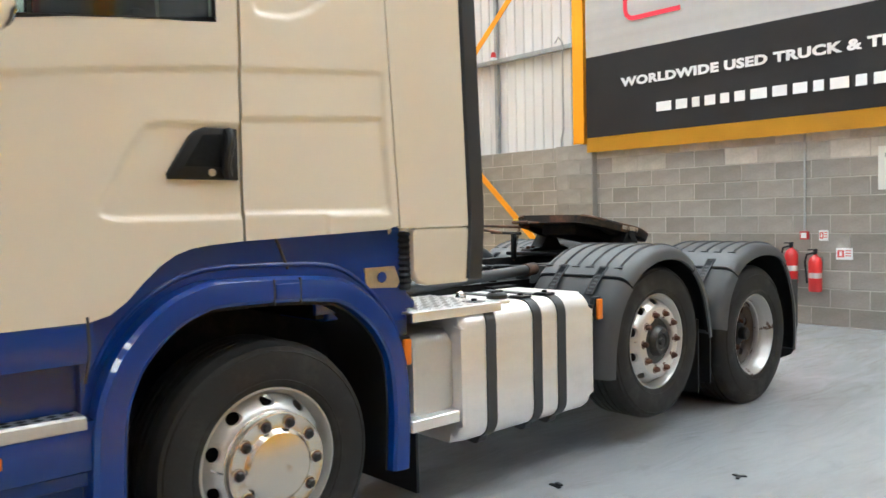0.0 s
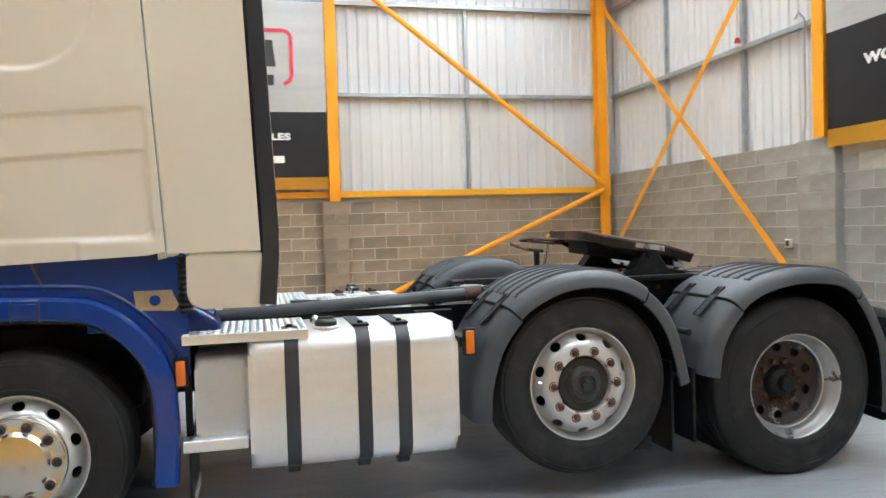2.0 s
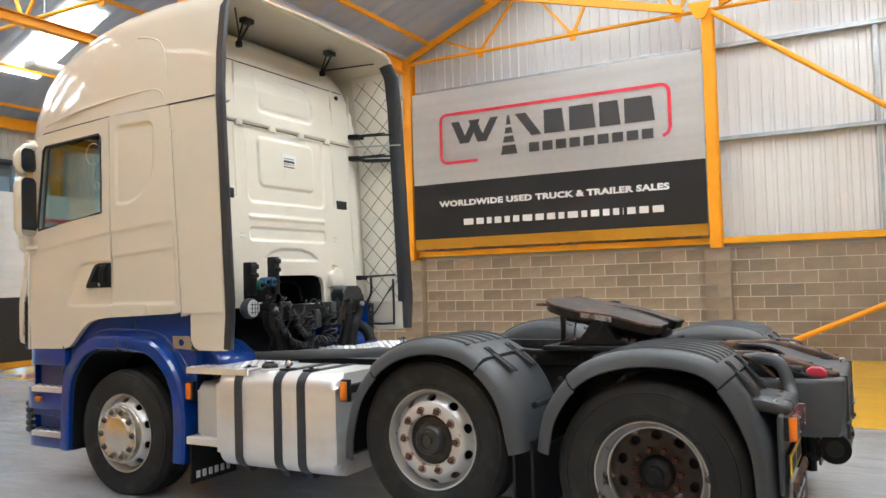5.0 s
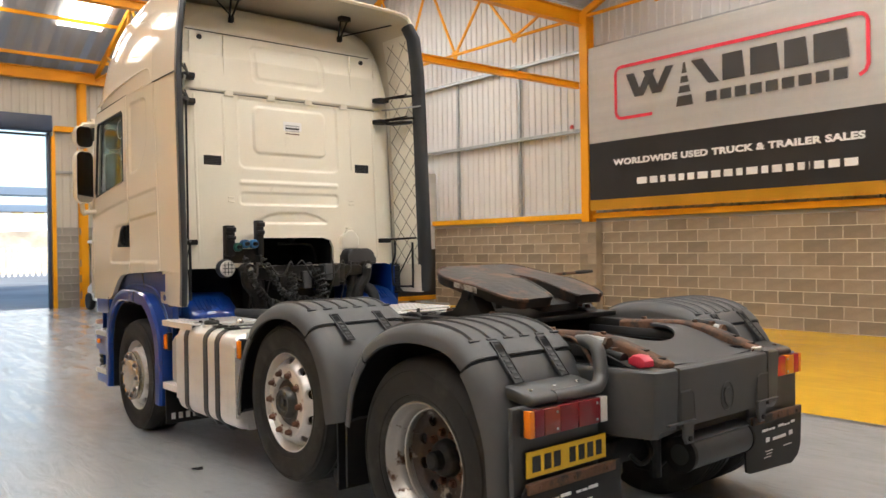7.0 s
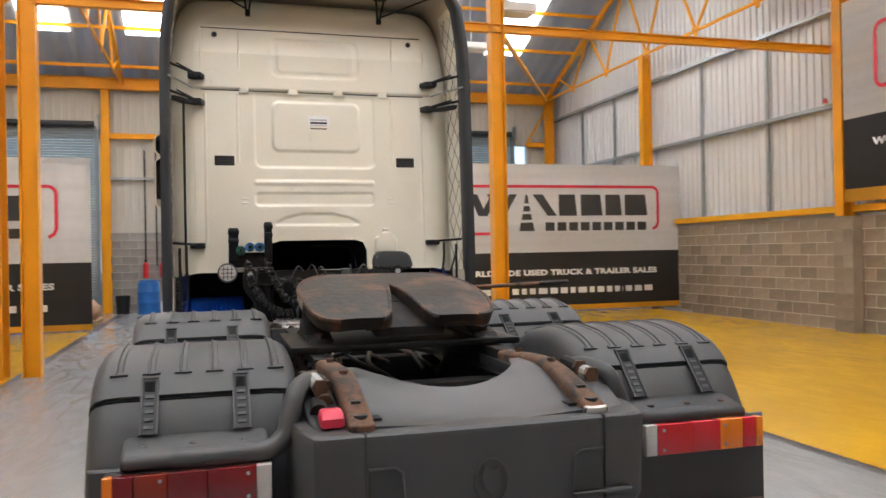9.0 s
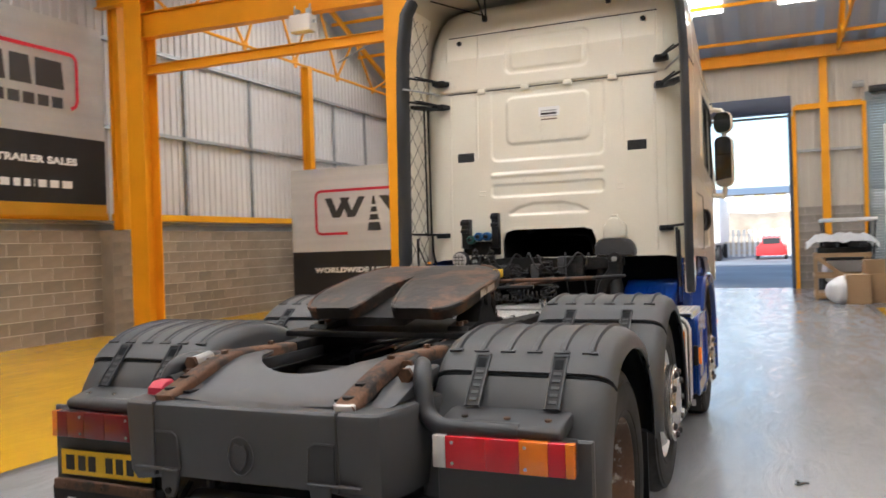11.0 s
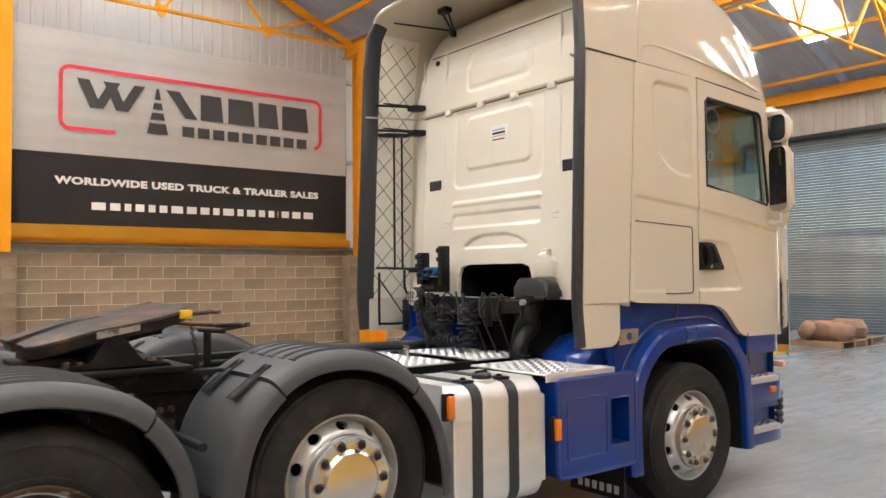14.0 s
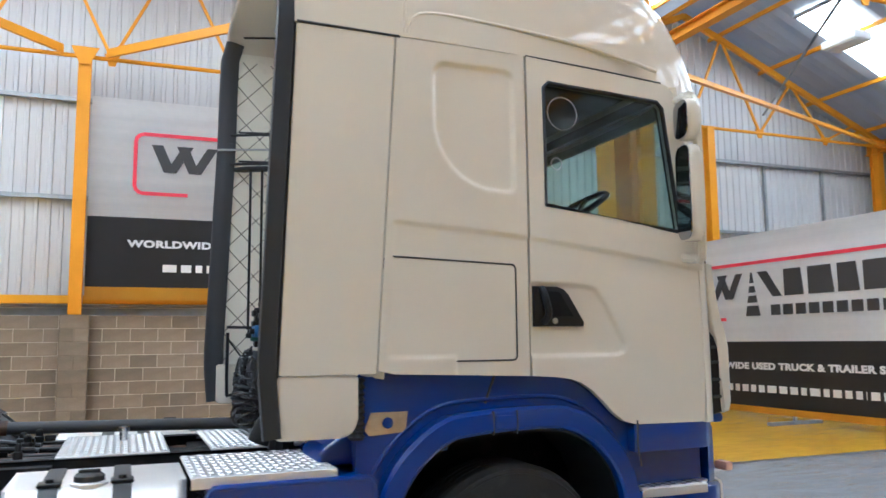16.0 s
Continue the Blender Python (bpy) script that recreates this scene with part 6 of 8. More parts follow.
part("clearance_lamp", box(1.22, 1.27, -0.62, -0.55, 3.22, 3.26, 0.01), AMBER, roof)

# front end: rounded nose panels, screen, grille, bumper
bm = bmesh.new()
prev = None
nose = [(1.205, 1.198), (1.235, 1.192), (1.265, 1.172), (1.295, 1.135), (1.33, 1.075), (1.37, 0.98), (1.42, 0.80), (1.46, 0.4), (1.47, 0)]
outline = nose + [(x, -y) for x, y in nose[::-1][1:]]
for x, y in outline:
    col = (bm.verts.new((x, y, 1.095)), bm.verts.new((x, y, 1.55)), bm.verts.new((x - 0.01, y, 1.93)))
    if prev:
        bm.faces.new((prev[0], col[0], col[1], prev[1]))
        bm.faces.new((prev[1], col[1], col[2], prev[2]))
    prev = col
bmesh.ops.recalc_face_normals(bm, faces=bm.faces)
bmesh.ops.solidify(bm, geom=bm.faces[:], thickness=0.03)
bmesh.ops.recalc_face_normals(bm, faces=bm.faces)
front = part("front_panel", bm, CREAM, cab, smooth=28)
bm = bmesh.new()
prev = None
for x, y in outline:
    col = (bm.verts.new((x - 0.02, y * 0.985, 1.935)), bm.verts.new((x - 0.13, y * 0.93, 2.90)))
    if prev:
        bm.faces.new((prev[0], col[0], col[1], prev[1]))
    prev = col
bmesh.ops.recalc_face_normals(bm, faces=bm.faces)
bmesh.ops.solidify(bm, geom=bm.faces[:], thickness=0.006)
part("windscreen", bm, GLASS, cab, "wide curved windscreen", smooth=50).visible_shadow = False
for s in (1, -1):
    part("windscreen_pillar", tube([(1.20, s * 1.185, 1.95), (1.12, s * 1.13, 2.88)], 0.045, 8), CREAM, cab)
    part("corner_deflector", sided(slab([(1.262, 1.93), (1.312, 1.92), (1.325, 1.64), (1.35, 1.575), (1.385, 1.535), (1.395, 1.48), (1.395, 1.19), (1.38, 1.145), (1.345, 1.135), (1.33, 1.16), (1.33, 1.46), (1.312, 1.53), (1.285, 1.60)], "y", 1.095, 1.172, 0.016, 3), s), CREAM, cab, "cream air deflector at the cab corner", smooth=50)
    vent = part("deflector_slot", sided(slab([(1.262, 1.59), (1.31, 1.53), (1.34, 1.45), (1.34, 1.14), (1.262, 1.12)], "y", 1.06, 1.158, 0.006, 1), s), BLACK_PL, cab)
    for z in (1.22, 1.31, 1.40, 1.48):
        part("vent_fin", sided(box(1.266, 1.338, 1.15, 1.166, z - 0.008, z + 0.008, 0.003, 1), s), BLACK_GREY, vent)
    part("deflector_foot", sided(slab(rounded(1.275, 1.36, 1.085, 1.135, 0.02, 3), "y", 1.06, 1.14, 0.012, 2), s), BLUE, cab)
part("sun_visor", slab([(1.14, 2.86), (1.27, 2.90), (1.27, 2.94), (1.14, 2.92)], "y", -1.02, 1.02, 0.01, 1), DARK, cab, "tinted sun visor")

# -- mirrors --
for s in (1, -1):
    arm = part("mirror_arm", tube(smooth_path([(1.08, s * 1.16, 2.79), (1.12, s * 1.26, 2.79), (1.12, s * 1.32, 2.70), (1.12, s * 1.32, 2.0), (1.12, s * 1.27, 1.94), (1.10, s * 1.19, 1.95)], 4), 0.024), CREAM, cab)
    for z0, z1, nm in ((2.02, 2.52, "main_mirror"), (2.55, 2.76, "wide_angle_mirror")):
        turned = Matrix.Translation((1.085, 1.335, 0)) @ Matrix.Rotation(radians(15), 4, "Z") @ Matrix.Translation((-1.05, -1.315, 0))
        body = slab(rounded(1.225, 1.395, z0, z1, 0.06, 6), "x", 0.99, 1.060, 0.028, 4)
        pane = slab(rounded(1.229, 1.391, z0 + 0.007, z1 - 0.007, 0.055, 6), "x", 0.984, 0.989)
        bmesh.ops.transform(body, matrix=turned, verts=body.verts)
        bmesh.ops.transform(pane, matrix=turned, verts=pane.verts)
        hs = part(nm, sided(body, s), CREAM, cab, "cream mirror housing", smooth=50)
        part("mirror_glass", sided(pane, s), MIRROR, hs)
    kerb = part("kerb_mirror", sided(slab(rounded(1.13, 1.24, 2.77, 2.855, 0.035, 5), "y", 1.13, 1.215, 0.028, 3), s), CREAM, cab, "cream kerb mirror housing", smooth=50)
    part("kerb_glass", sided(slab(rounded(1.145, 1.24, 2.64, 2.785, 0.045, 6), "y", 1.14, 1.205, 0.028, 3), s), BLACK_PL, kerb, "black lower shell", smooth=50)

# -- blue lower body: wheel arches, infill, steps and bumper --
ARCH = [(-0.59, 0.30), (-0.603, 0.58), (-0.58, 0.82), (-0.505, 0.98), (-0.39, 1.10), (-0.28, 1.168), (-0.19, 1.192), (0.05, 1.210), (0.30, 1.212), (0.40, 1.195), (0.52, 1.14), (0.63, 1.045), (0.71, 0.93), (0.765, 0.74), (0.785, 0.30)]
for s in (1, -1):
    ap = smooth_path(ARCH[::-1], 5)
    arch = part("wheel_arch", sided(sweep(ap, [(0.0, 1.08), (0.008, 1.165), (0.005, 1.207), (-0.010, 1.227), (-0.045, 1.233), (-0.086, 1.233), (-0.099, 1.223), (-0.105, 1.20), (-0.10, 1.12), (-0.10, 0.80), (-0.085, 0.80), (-0.09, 1.10)]), s), BLUE, truck, "glossy dark blue wheel arch", smooth=32)
    part("arch_liner", sided(sweep(ap, [(-0.115, 0.75), (-0.106, 0.75), (-0.106, 1.19), (-0.115, 1.19)]), s), BLACK_PL, arch)
    for x in (-0.035, 0.085):
        part("arch_gap", sided(box(x - 0.0025, x + 0.0025, 1.16, 1.2352, 1.10, 1.205), s), DARK, arch)
    part("arch_joint", sided(box(-0.030, 0.080, 1.19, 1.2385, 1.125, 1.185, 0.006), s), BLUE, arch)
    bead([(0.775, 1.125), (0.772, 1.0), (0.79, 0.90)], 1.192, 0.005, s, DARK, "step_gap", arch)
    fill = [(-0.66, 1.372), (0.30, 1.372), (0.44, 1.362), (0.54, 1.295), (0.66, 1.185), (0.74, 1.14), (0.79, 1.13), (0.79, 0.78), (0.68, 0.80), (0.56, 1.0), (0.38, 1.13), (0.10, 1.15), (-0.17, 1.135), (-0.33, 1.06), (-0.46, 0.95), (-0.56, 0.82), (-0.66, 0.80)]
    infill = side_plate("blue_infill", fill, [], 1.135, s, BLUE, truck, 0.05)
    bead([(-0.035, 1.235), (0.02, 1.37)], 1.136, 0.006, s, DARK, "infill_gap", infill)
    outer = smooth_path([(-0.62, 0.88), (-0.53, 1.03), (-0.40, 1.155), (-0.24, 1.236), (0.06, 1.256), (0.34, 1.252), (0.52, 1.185), (0.66, 1.07), (0.745, 0.93)], 5)
    bead([(p.x, p.y) for p in outer], 1.133, 0.011, s, BLUE, "arch_ridge", infill)
    part("badge_plate", sided(slab([(-0.43, 1.125), (-0.42, 1.215), (-0.59, 1.215), (-0.62, 1.14), (-0.60, 1.115)], "y", 1.134, 1.142), s), CAPGOLD, infill, "worn metal badge plate")
    part("badge_emblem", lathe([(0.026, s * 1.141), (0.026, s * 1.146), (0, s * 1.146)], "y", (-0.515, 0, 1.168), 8), BLUE, infill)
    part("inner_arch", sided(slab([(-0.80, 0.98), (-0.80, 1.03), (-0.76, 1.07), (-0.64, 1.15), (-0.45, 1.19), (-0.28, 1.20), (-0.28, 0.98)], "y", 0.62, 1.045, 0.03, 3), s), BLUE, truck, smooth=50)
    part("inner_wing", sided(slab([(-0.655, 1.02), (-0.672, 1.392), (-0.60, 1.40), (-0.2, 1.415), (-0.2, 1.02)], "y", 1.052, 1.082, 0.008, 2), s), BLUE, truck)
    part("wing_backing", sided(box(-0.26, -0.22, 0.45, 1.05, 1.0, 1.42), s), LINER, truck)
    for k in range(7):
        part("arch_vent", tube([(-0.765, s * (0.74 + k * 0.035), 1.068), (-0.65, s * (0.74 + k * 0.035), 1.145)], 0.006), BLUE, truck)
    # entrance steps
    steps = part("step_body", sided(slab([(0.755, 0.75), (1.30, 0.75), (1.30, 1.02), (1.25, 1.07), (0.755, 1.09)], "z", 0.28, 1.10), s), BLUE, truck, "blue entrance steps with recessed treads", smooth=None)
    for z0, z1, x1 in ((0.965, 1.105, 1.31), (0.60, 0.775, 1.355), (0.29, 0.41, 1.34)):
        part("step_fascia", sided(slab([(0.755, 0.90), (x1 + 0.03, 0.90), (x1 + 0.015, 1.06), (x1 - 0.03, 1.13), (x1 - 0.10, 1.175), (x1 - 0.18, 1.19), (0.755, 1.192)], "z", z0, z1, 0.012, 2), s), BLUE, steps, smooth=40)
    part("step_shadow_rail", sided(slab([(0.76, 1.0), (1.33, 1.0), (1.32, 1.08), (1.24, 1.15), (0.76, 1.165)], "z", 0.545, 0.598, 0.006, 1), s), BLUE, steps)
    for z in (0.41, 0.775):
        tp = part("tread", sided(slab([(0.79, 1.02), (1.28, 1.02), (1.27, 1.10), (1.20, 1.165), (0.79, 1.185)], "z", z + 0.002, z + 0.016, 0.004, 1), s), CHEQUER, steps, "worn aluminium step tread")
        part("tread_nose", sided(box(0.79, 1.19, 1.186, 1.196, z - 0.03, z + 0.014, 0.003, 1), s), ALU_DULL, tp)
        for k in range(8):
            for m in range(3):
                cx, cy = 0.83 + k * 0.048, 1.055 + m * 0.04 + 0.02 * (k % 2)
                part("tread_hole", sided(slab([(cx - 0.019, cy), (cx, cy - 0.016), (cx + 0.019, cy), (cx, cy + 0.016)], "z", z + 0.0155, z + 0.0172), s), CHASSIS, tp, smooth=None)
    marker_lamp(1.09, s * 1.19, 0.69, steps, w=0.075, h=0.045)
    part("corner_lamp", sided(box(1.37, 1.42, 1.03, 1.13, 0.825, 0.875, 0.015), s), PEACH, truck)
    part("headlamp", sided(box(1.34, 1.44, 0.72, 1.04, 0.58, 0.78, 0.04), s), CLEAR, truck)
    for k in range(5):
        part("spot_lamp", lathe([(0, 0.03), (0.03, 0.02), (0.035, -0.01), (0.02, -0.04), (0, -0.045)], "x", (1.40, s * 1.07, 0.40 + 0.055 * k), 10), BLACK_GREY, truck)
bump = part("bumper", slab([(1.28, -1.10), (1.28, 1.10), (1.34, 1.07), (1.39, 0.99), (1.44, 0.78), (1.48, 0), (1.44, -0.78), (1.39, -0.99), (1.34, -1.07)], "z", 0.28, 1.08, 0.03, 2), BLUE, truck, "blue front bumper")
part("grille", box(1.47, 1.53, -0.8, 0.8, 1.1, 1.75, 0.02), BLACK_PL, truck)

# -- cab interior --
for y in (0.6, -0.6):
    st = part("cab_seat", box(0.05, 0.55, y - 0.25, y + 0.25, 1.62, 1.8, 0.05), SEATM, cab, "dark cab seat")
    part("seat_back", slab([(0.0, 1.72), (0.14, 1.72), (-0.02, 2.45), (-0.14, 2.45)], "y", y - 0.24, y + 0.24, 0.04, 2), SEATM, st)
    part("head_rest", box(-0.16, -0.05, y - 0.14, y + 0.14, 2.46, 2.64, 0.04), SEATM, st)
part("dashboard", slab([(0.95, 1.5), (1.36, 1.5), (1.36, 2.0), (1.1, 2.06), (0.92, 1.92)], "y", -1.08, 1.08, 0.03, 2), DARK, cab)
ring = [Vector((0.22 * math.cos(t), 0.22 * math.sin(t), 0)) for t in [2 * math.pi * i / 28 for i in range(28)]]
tilt = Matrix.Translation((0.80, -0.6, 2.27)) @ Matrix.Rotation(radians(-32), 4, "Y")
sw = part("steering_wheel", tube([tilt @ p for p in ring], 0.017, 8, closed=True), BLACK_PL, cab)
for a in (0.5, 2.64, 4.71):
    part("spoke", tube([tilt @ Vector((0, 0, -0.03)), tilt @ Vector((0.22 * math.cos(a), 0.22 * math.sin(a), 0))], 0.014), BLACK_PL, sw)
part("steering_column", tube([tilt @ Vector((0, 0, -0.03)), (1.04, -0.6, 1.90)], 0.04), BLACK_PL, sw)
part("headliner", box(-0.5, 1.08, -1.12, 1.12, 2.93, 2.95), DARK, cab)
part("cab_rear_trim", box(-0.52, -0.49, -1.12, 1.12, 1.72, 2.93), DARK, cab)
part("bunk", box(-0.49, -0.12, -1.0, 1.0, 1.73, 1.9, 0.05), SEATM, cab)

# -- rear of the cab: cross beam, air couplings, coils, lamp --
xb = -0.88
part("cab_cross_beam", slab([(0.56, 1.30), (0.52, 1.40), (0.30, 1.415), (-0.30, 1.40), (-0.52, 1.40), (-0.60, 1.36), (-0.56, 1.31), (-0.30, 1.30), (0.20, 1.29)], "x", xb - 0.02, xb + 0.03, 0.008, 1), CHASSIS, truck)
part("beam_tube", tube([(xb + 0.06, 0.62, 1.36), (xb + 0.06, -0.66, 1.36)], 0.035, 10), CHASSIS, truck)
for y in (0.30, 0.02, -0.28):
    part("beam_slot", slab([(y + 0.06 * math.cos(t), 1.352 + 0.014 * math.sin(t)) for t in [2 * math.pi * i / 12 for i in range(12)]], "x", xb - 0.0215, xb - 0.0195), INK, truck, smooth=None)
for y, sgn in ((-0.60, -1), (0.58, 1)):
    arm = part("cab_mount", tube(smooth_path([(xb, y, 1.37), (xb + 0.01, y - 0.01 * sgn, 1.28), (xb + 0.01, y - 0.08 * sgn, 1.18), (xb + 0.01, y - 0.12 * sgn, 1.0)], 5), 0.06, 10), CHASSIS, truck)
    part("mount_bush", tube([(xb - 0.04, y, 1.385), (xb + 0.08, y, 1.385)], 0.05, 14), CHASSIS, arm)
    part("mount_bolt", lathe([(0.022, xb - 0.065), (0.022, xb - 0.04), (0, xb - 0.04)], "x", (0, y, 1.385), 6), CONDUIT, arm, smooth=None)
    part("cab_damper", tube([(xb + 0.05, y - 0.16 * sgn, 1.0), (xb + 0.03, y - 0.10 * sgn, 1.42)], 0.04, 14), CHASSIS, truck)
part("intake_cover", slab(rounded(-0.745, -0.43, 1.40, 1.548, (0.06, 0.09, 0.02, 0.02), 6), "x", -0.85, -0.71, 0.03, 4), BLACK_GREY, truck, smooth=50)
part("intake_lip", tube([(-0.855, -0.45, 1.41), (-0.855, -0.73, 1.41)], 0.012, 8), BLACK_PL, truck)
bkt = part("coupling_bracket", box(-0.79, -0.75, 0.40, 0.74, 1.44, 1.56, 0.01), CHASSIS, truck, "bracket with coloured air couplings")
for y, z1, m, w in ((0.70, 1.755, BLACK_PL, 0.038), (0.43, 1.80, BLACK_PL, 0.03)):
    col = part("socket_column", box(-0.83, -0.75, y - w, y + w, 1.50, z1, 0.008), m, bkt)
    part("socket_cap", box(-0.845, -0.82, y - w - 0.006, y + w + 0.006, z1 - 0.055, z1 - 0.015, 0.008), m, col)
    part("socket_cap", box(-0.845, -0.82, y - w - 0.004, y + w + 0.004, z1 - 0.12, z1 - 0.085, 0.008), m, col)
for y, z, m in ((0.645, 1.575, CABLE_GREEN), (0.575, 1.60, CABLE_BLUE), (0.50, 1.60, CABLE_BLUE)):
    c = part("air_coupling", lathe([(0.034, -0.86), (0.038, -0.85), (0.038, -0.80), (0.028, -0.78)], "x", (0, y, z), 14), m, bkt, "coloured air coupling")
    part("coupling_nose", lathe([(0.016, -0.89), (0.018, -0.86), (0, -0.86)], "x", (0, y, z), 10), BLACK_PL, c)
lampw = part("work_lamp", lathe([(0, -0.05), (0.062, -0.045), (0.078, -0.02), (0.078, 0.015), (0.05, 0.05), (0, 0.06)], "x", (-0.82, 0.75, 1.40), 20), BLACK_GREY, truck, "round work lamp")
part("lens", lathe([(0, -0.058), (0.06, -0.052), (0.066, -0.044)], "x", (-0.82, 0.75, 1.40), 20), CLEAR, lampw)
for d in (-0.03, 0.0, 0.03):
    part("lamp_bar", tube([(-0.88, 0.75 + d, 1.35), (-0.88, 0.75 + d, 1.45)], 0.003, 5), BLACK_PL, lampw)
    part("lamp_bar", tube([(-0.88, 0.70, 1.40 + d), (-0.88, 0.80, 1.40 + d)], 0.003, 5), BLACK_PL, lampw)
part("exhaust_elbow", tube(smooth_path([(-0.75, -0.50, 1.30), (-0.82, -0.58, 1.22), (-0.95, -0.62, 1.15), (-1.0, -0.62, 1.05)], 5), 0.05, 14), CHASSIS, truck)
def coil(line, rad, turns, seed, r=0.0068):
    """A coiled hose: rings about a smooth centre line, a little uneven."""
    mid = smooth_path(line, 60)
    pts, up = [], Vector((1, 0, 0))
    for i, c in enumerate(mid):
        d = (mid[min(len(mid) - 1, i + 1)] - mid[max(0, i - 1)]).normalized()
        e = d.cross(up).normalized()
        f = d.cross(e)
        t = i / (len(mid) - 1)
        a = 2 * math.pi * turns * t
        q = rad * min(1, 12 * t, 12 * (1 - t)) * (1 + 0.18 * math.sin(5 * a / turns + seed))
        pts.append(c + q * math.cos(a) * e + q * math.sin(a) * f + d * 0.006 * math.sin(3.1 * a / turns * 4 + seed))
    part("coiled_hose", tube(pts, r, 6), CABLE, truck, "coiled black air hose")


coil([(-0.86, 0.60, 1.50), (-0.93, 0.58, 1.36), (-0.95, 0.53, 1.24), (-0.97, 0.42, 1.115), (-0.98, 0.27, 1.08), (-0.97, 0.06, 1.10)], 0.026, 34, 0)
coil([(-0.92, -0.03, 1.36), (-0.97, -0.05, 1.28), (-0.98, -0.06, 1.17), (-0.97, -0.07, 1.075)], 0.052, 9, 1)
coil([(-0.92, 0.20, 1.34), (-0.96, 0.215, 1.27), (-0.98, 0.215, 1.18), (-0.97, 0.20, 1.095)], 0.042, 9, 2)
coil([(-0.95, 0.28, 1.17), (-0.99, 0.16, 1.12), (-0.99, 0.02, 1.10), (-0.97, -0.10, 1.14), (-0.93, -0.14, 1.30)], 0.034, 14, 3)
coil([(-0.88, 0.46, 1.50), (-0.96, 0.40, 1.34), (-0.97, 0.32, 1.20), (-0.96, 0.22, 1.16), (-0.93, 0.12, 1.32)], 0.024, 24, 4)
for k in range(9):
    rng = random.Random(50 + k)
    y = rng.uniform(-0.45, 0.55)
    y2 = y + rng.uniform(-0.3, 0.3)
    part("cable", tube(smooth_path([(xb - 0.02, y, 1.39 + rng.random() * 0.03), (xb - 0.06, y * 0.8 + y2 * 0.2, 1.42 + rng.random() * 0.03), (xb - 0.08, (y + y2) / 2, 1.34), (xb - 0.05, y2, 1.22 + rng.random() * 0.08), (xb + 0.08, y2, 1.0)], 6), 0.0055 + 0.003 * rng.random()), CABLE, truck)
for k in range(9):
    rng = random.Random(80 + k)
    y = rng.uniform(-0.45, 0.55)
    part("valve_block", box(xb - 0.03 - rng.random() * 0.04, xb + 0.08, y - 0.04, y + 0.04, 1.2 + rng.random() * 0.1, 1.32 + rng.random() * 0.1, 0.012), CHASSIS if k % 3 else GREY_PL, truck)

# -- fifth-wheel coupling --
def fwz(x, y):
    a = abs(y)
    return 1.425 + (x + 3.07) * 0.165 - max(0, -3.55 - x) ** 1.3 * 0.24 - max(0, a - 0.24) ** 2 * 0.6


FW = [(-3.07, 0.0, 0.24), (-3.08, 0.0, 0.30), (-3.10, 0.0, 0.36), (-3.15, 0.0, 0.41), (-3.21, 0.0, 0.44), (-3.28, 0.0, 0.455), (-3.34, 0.0, 0.458), (-3.39, 0.004, 0.458), (-3.43, 0.012, 0.458),
      (-3.48, 0.020, 0.457), (-3.54, 0.030, 0.455), (-3.61, 0.042, 0.45), (-3.68, 0.054, 0.44), (-3.74, 0.066, 0.425), (-3.79, 0.078, 0.40), (-3.825, 0.095, 0.365), (-3.84, 0.115, 0.33)]
bm = bmesh.new()
for s in (1, -1):
    rows = [[bm.verts.new((x, s * (a + (b - a) * k / 10), fwz(x, a + (b - a) * k / 10))) for k in range(11)] for x, a, b in FW]
    for p, q in zip(rows, rows[1:]):
        for k in range(10):
            bm.faces.new((p[k], p[k + 1], q[k + 1], q[k]))
bmesh.ops.remove_doubles(bm, verts=bm.verts[:], dist=0.0005)
bmesh.ops.recalc_face_normals(bm, faces=bm.faces)
bmesh.ops.solidify(bm, geom=bm.faces[:], thickness=0.058)
cp = part("fifth_wheel", bm, GREASE, truck, "greasy rust-marked fifth-wheel coupling plate", smooth=45)
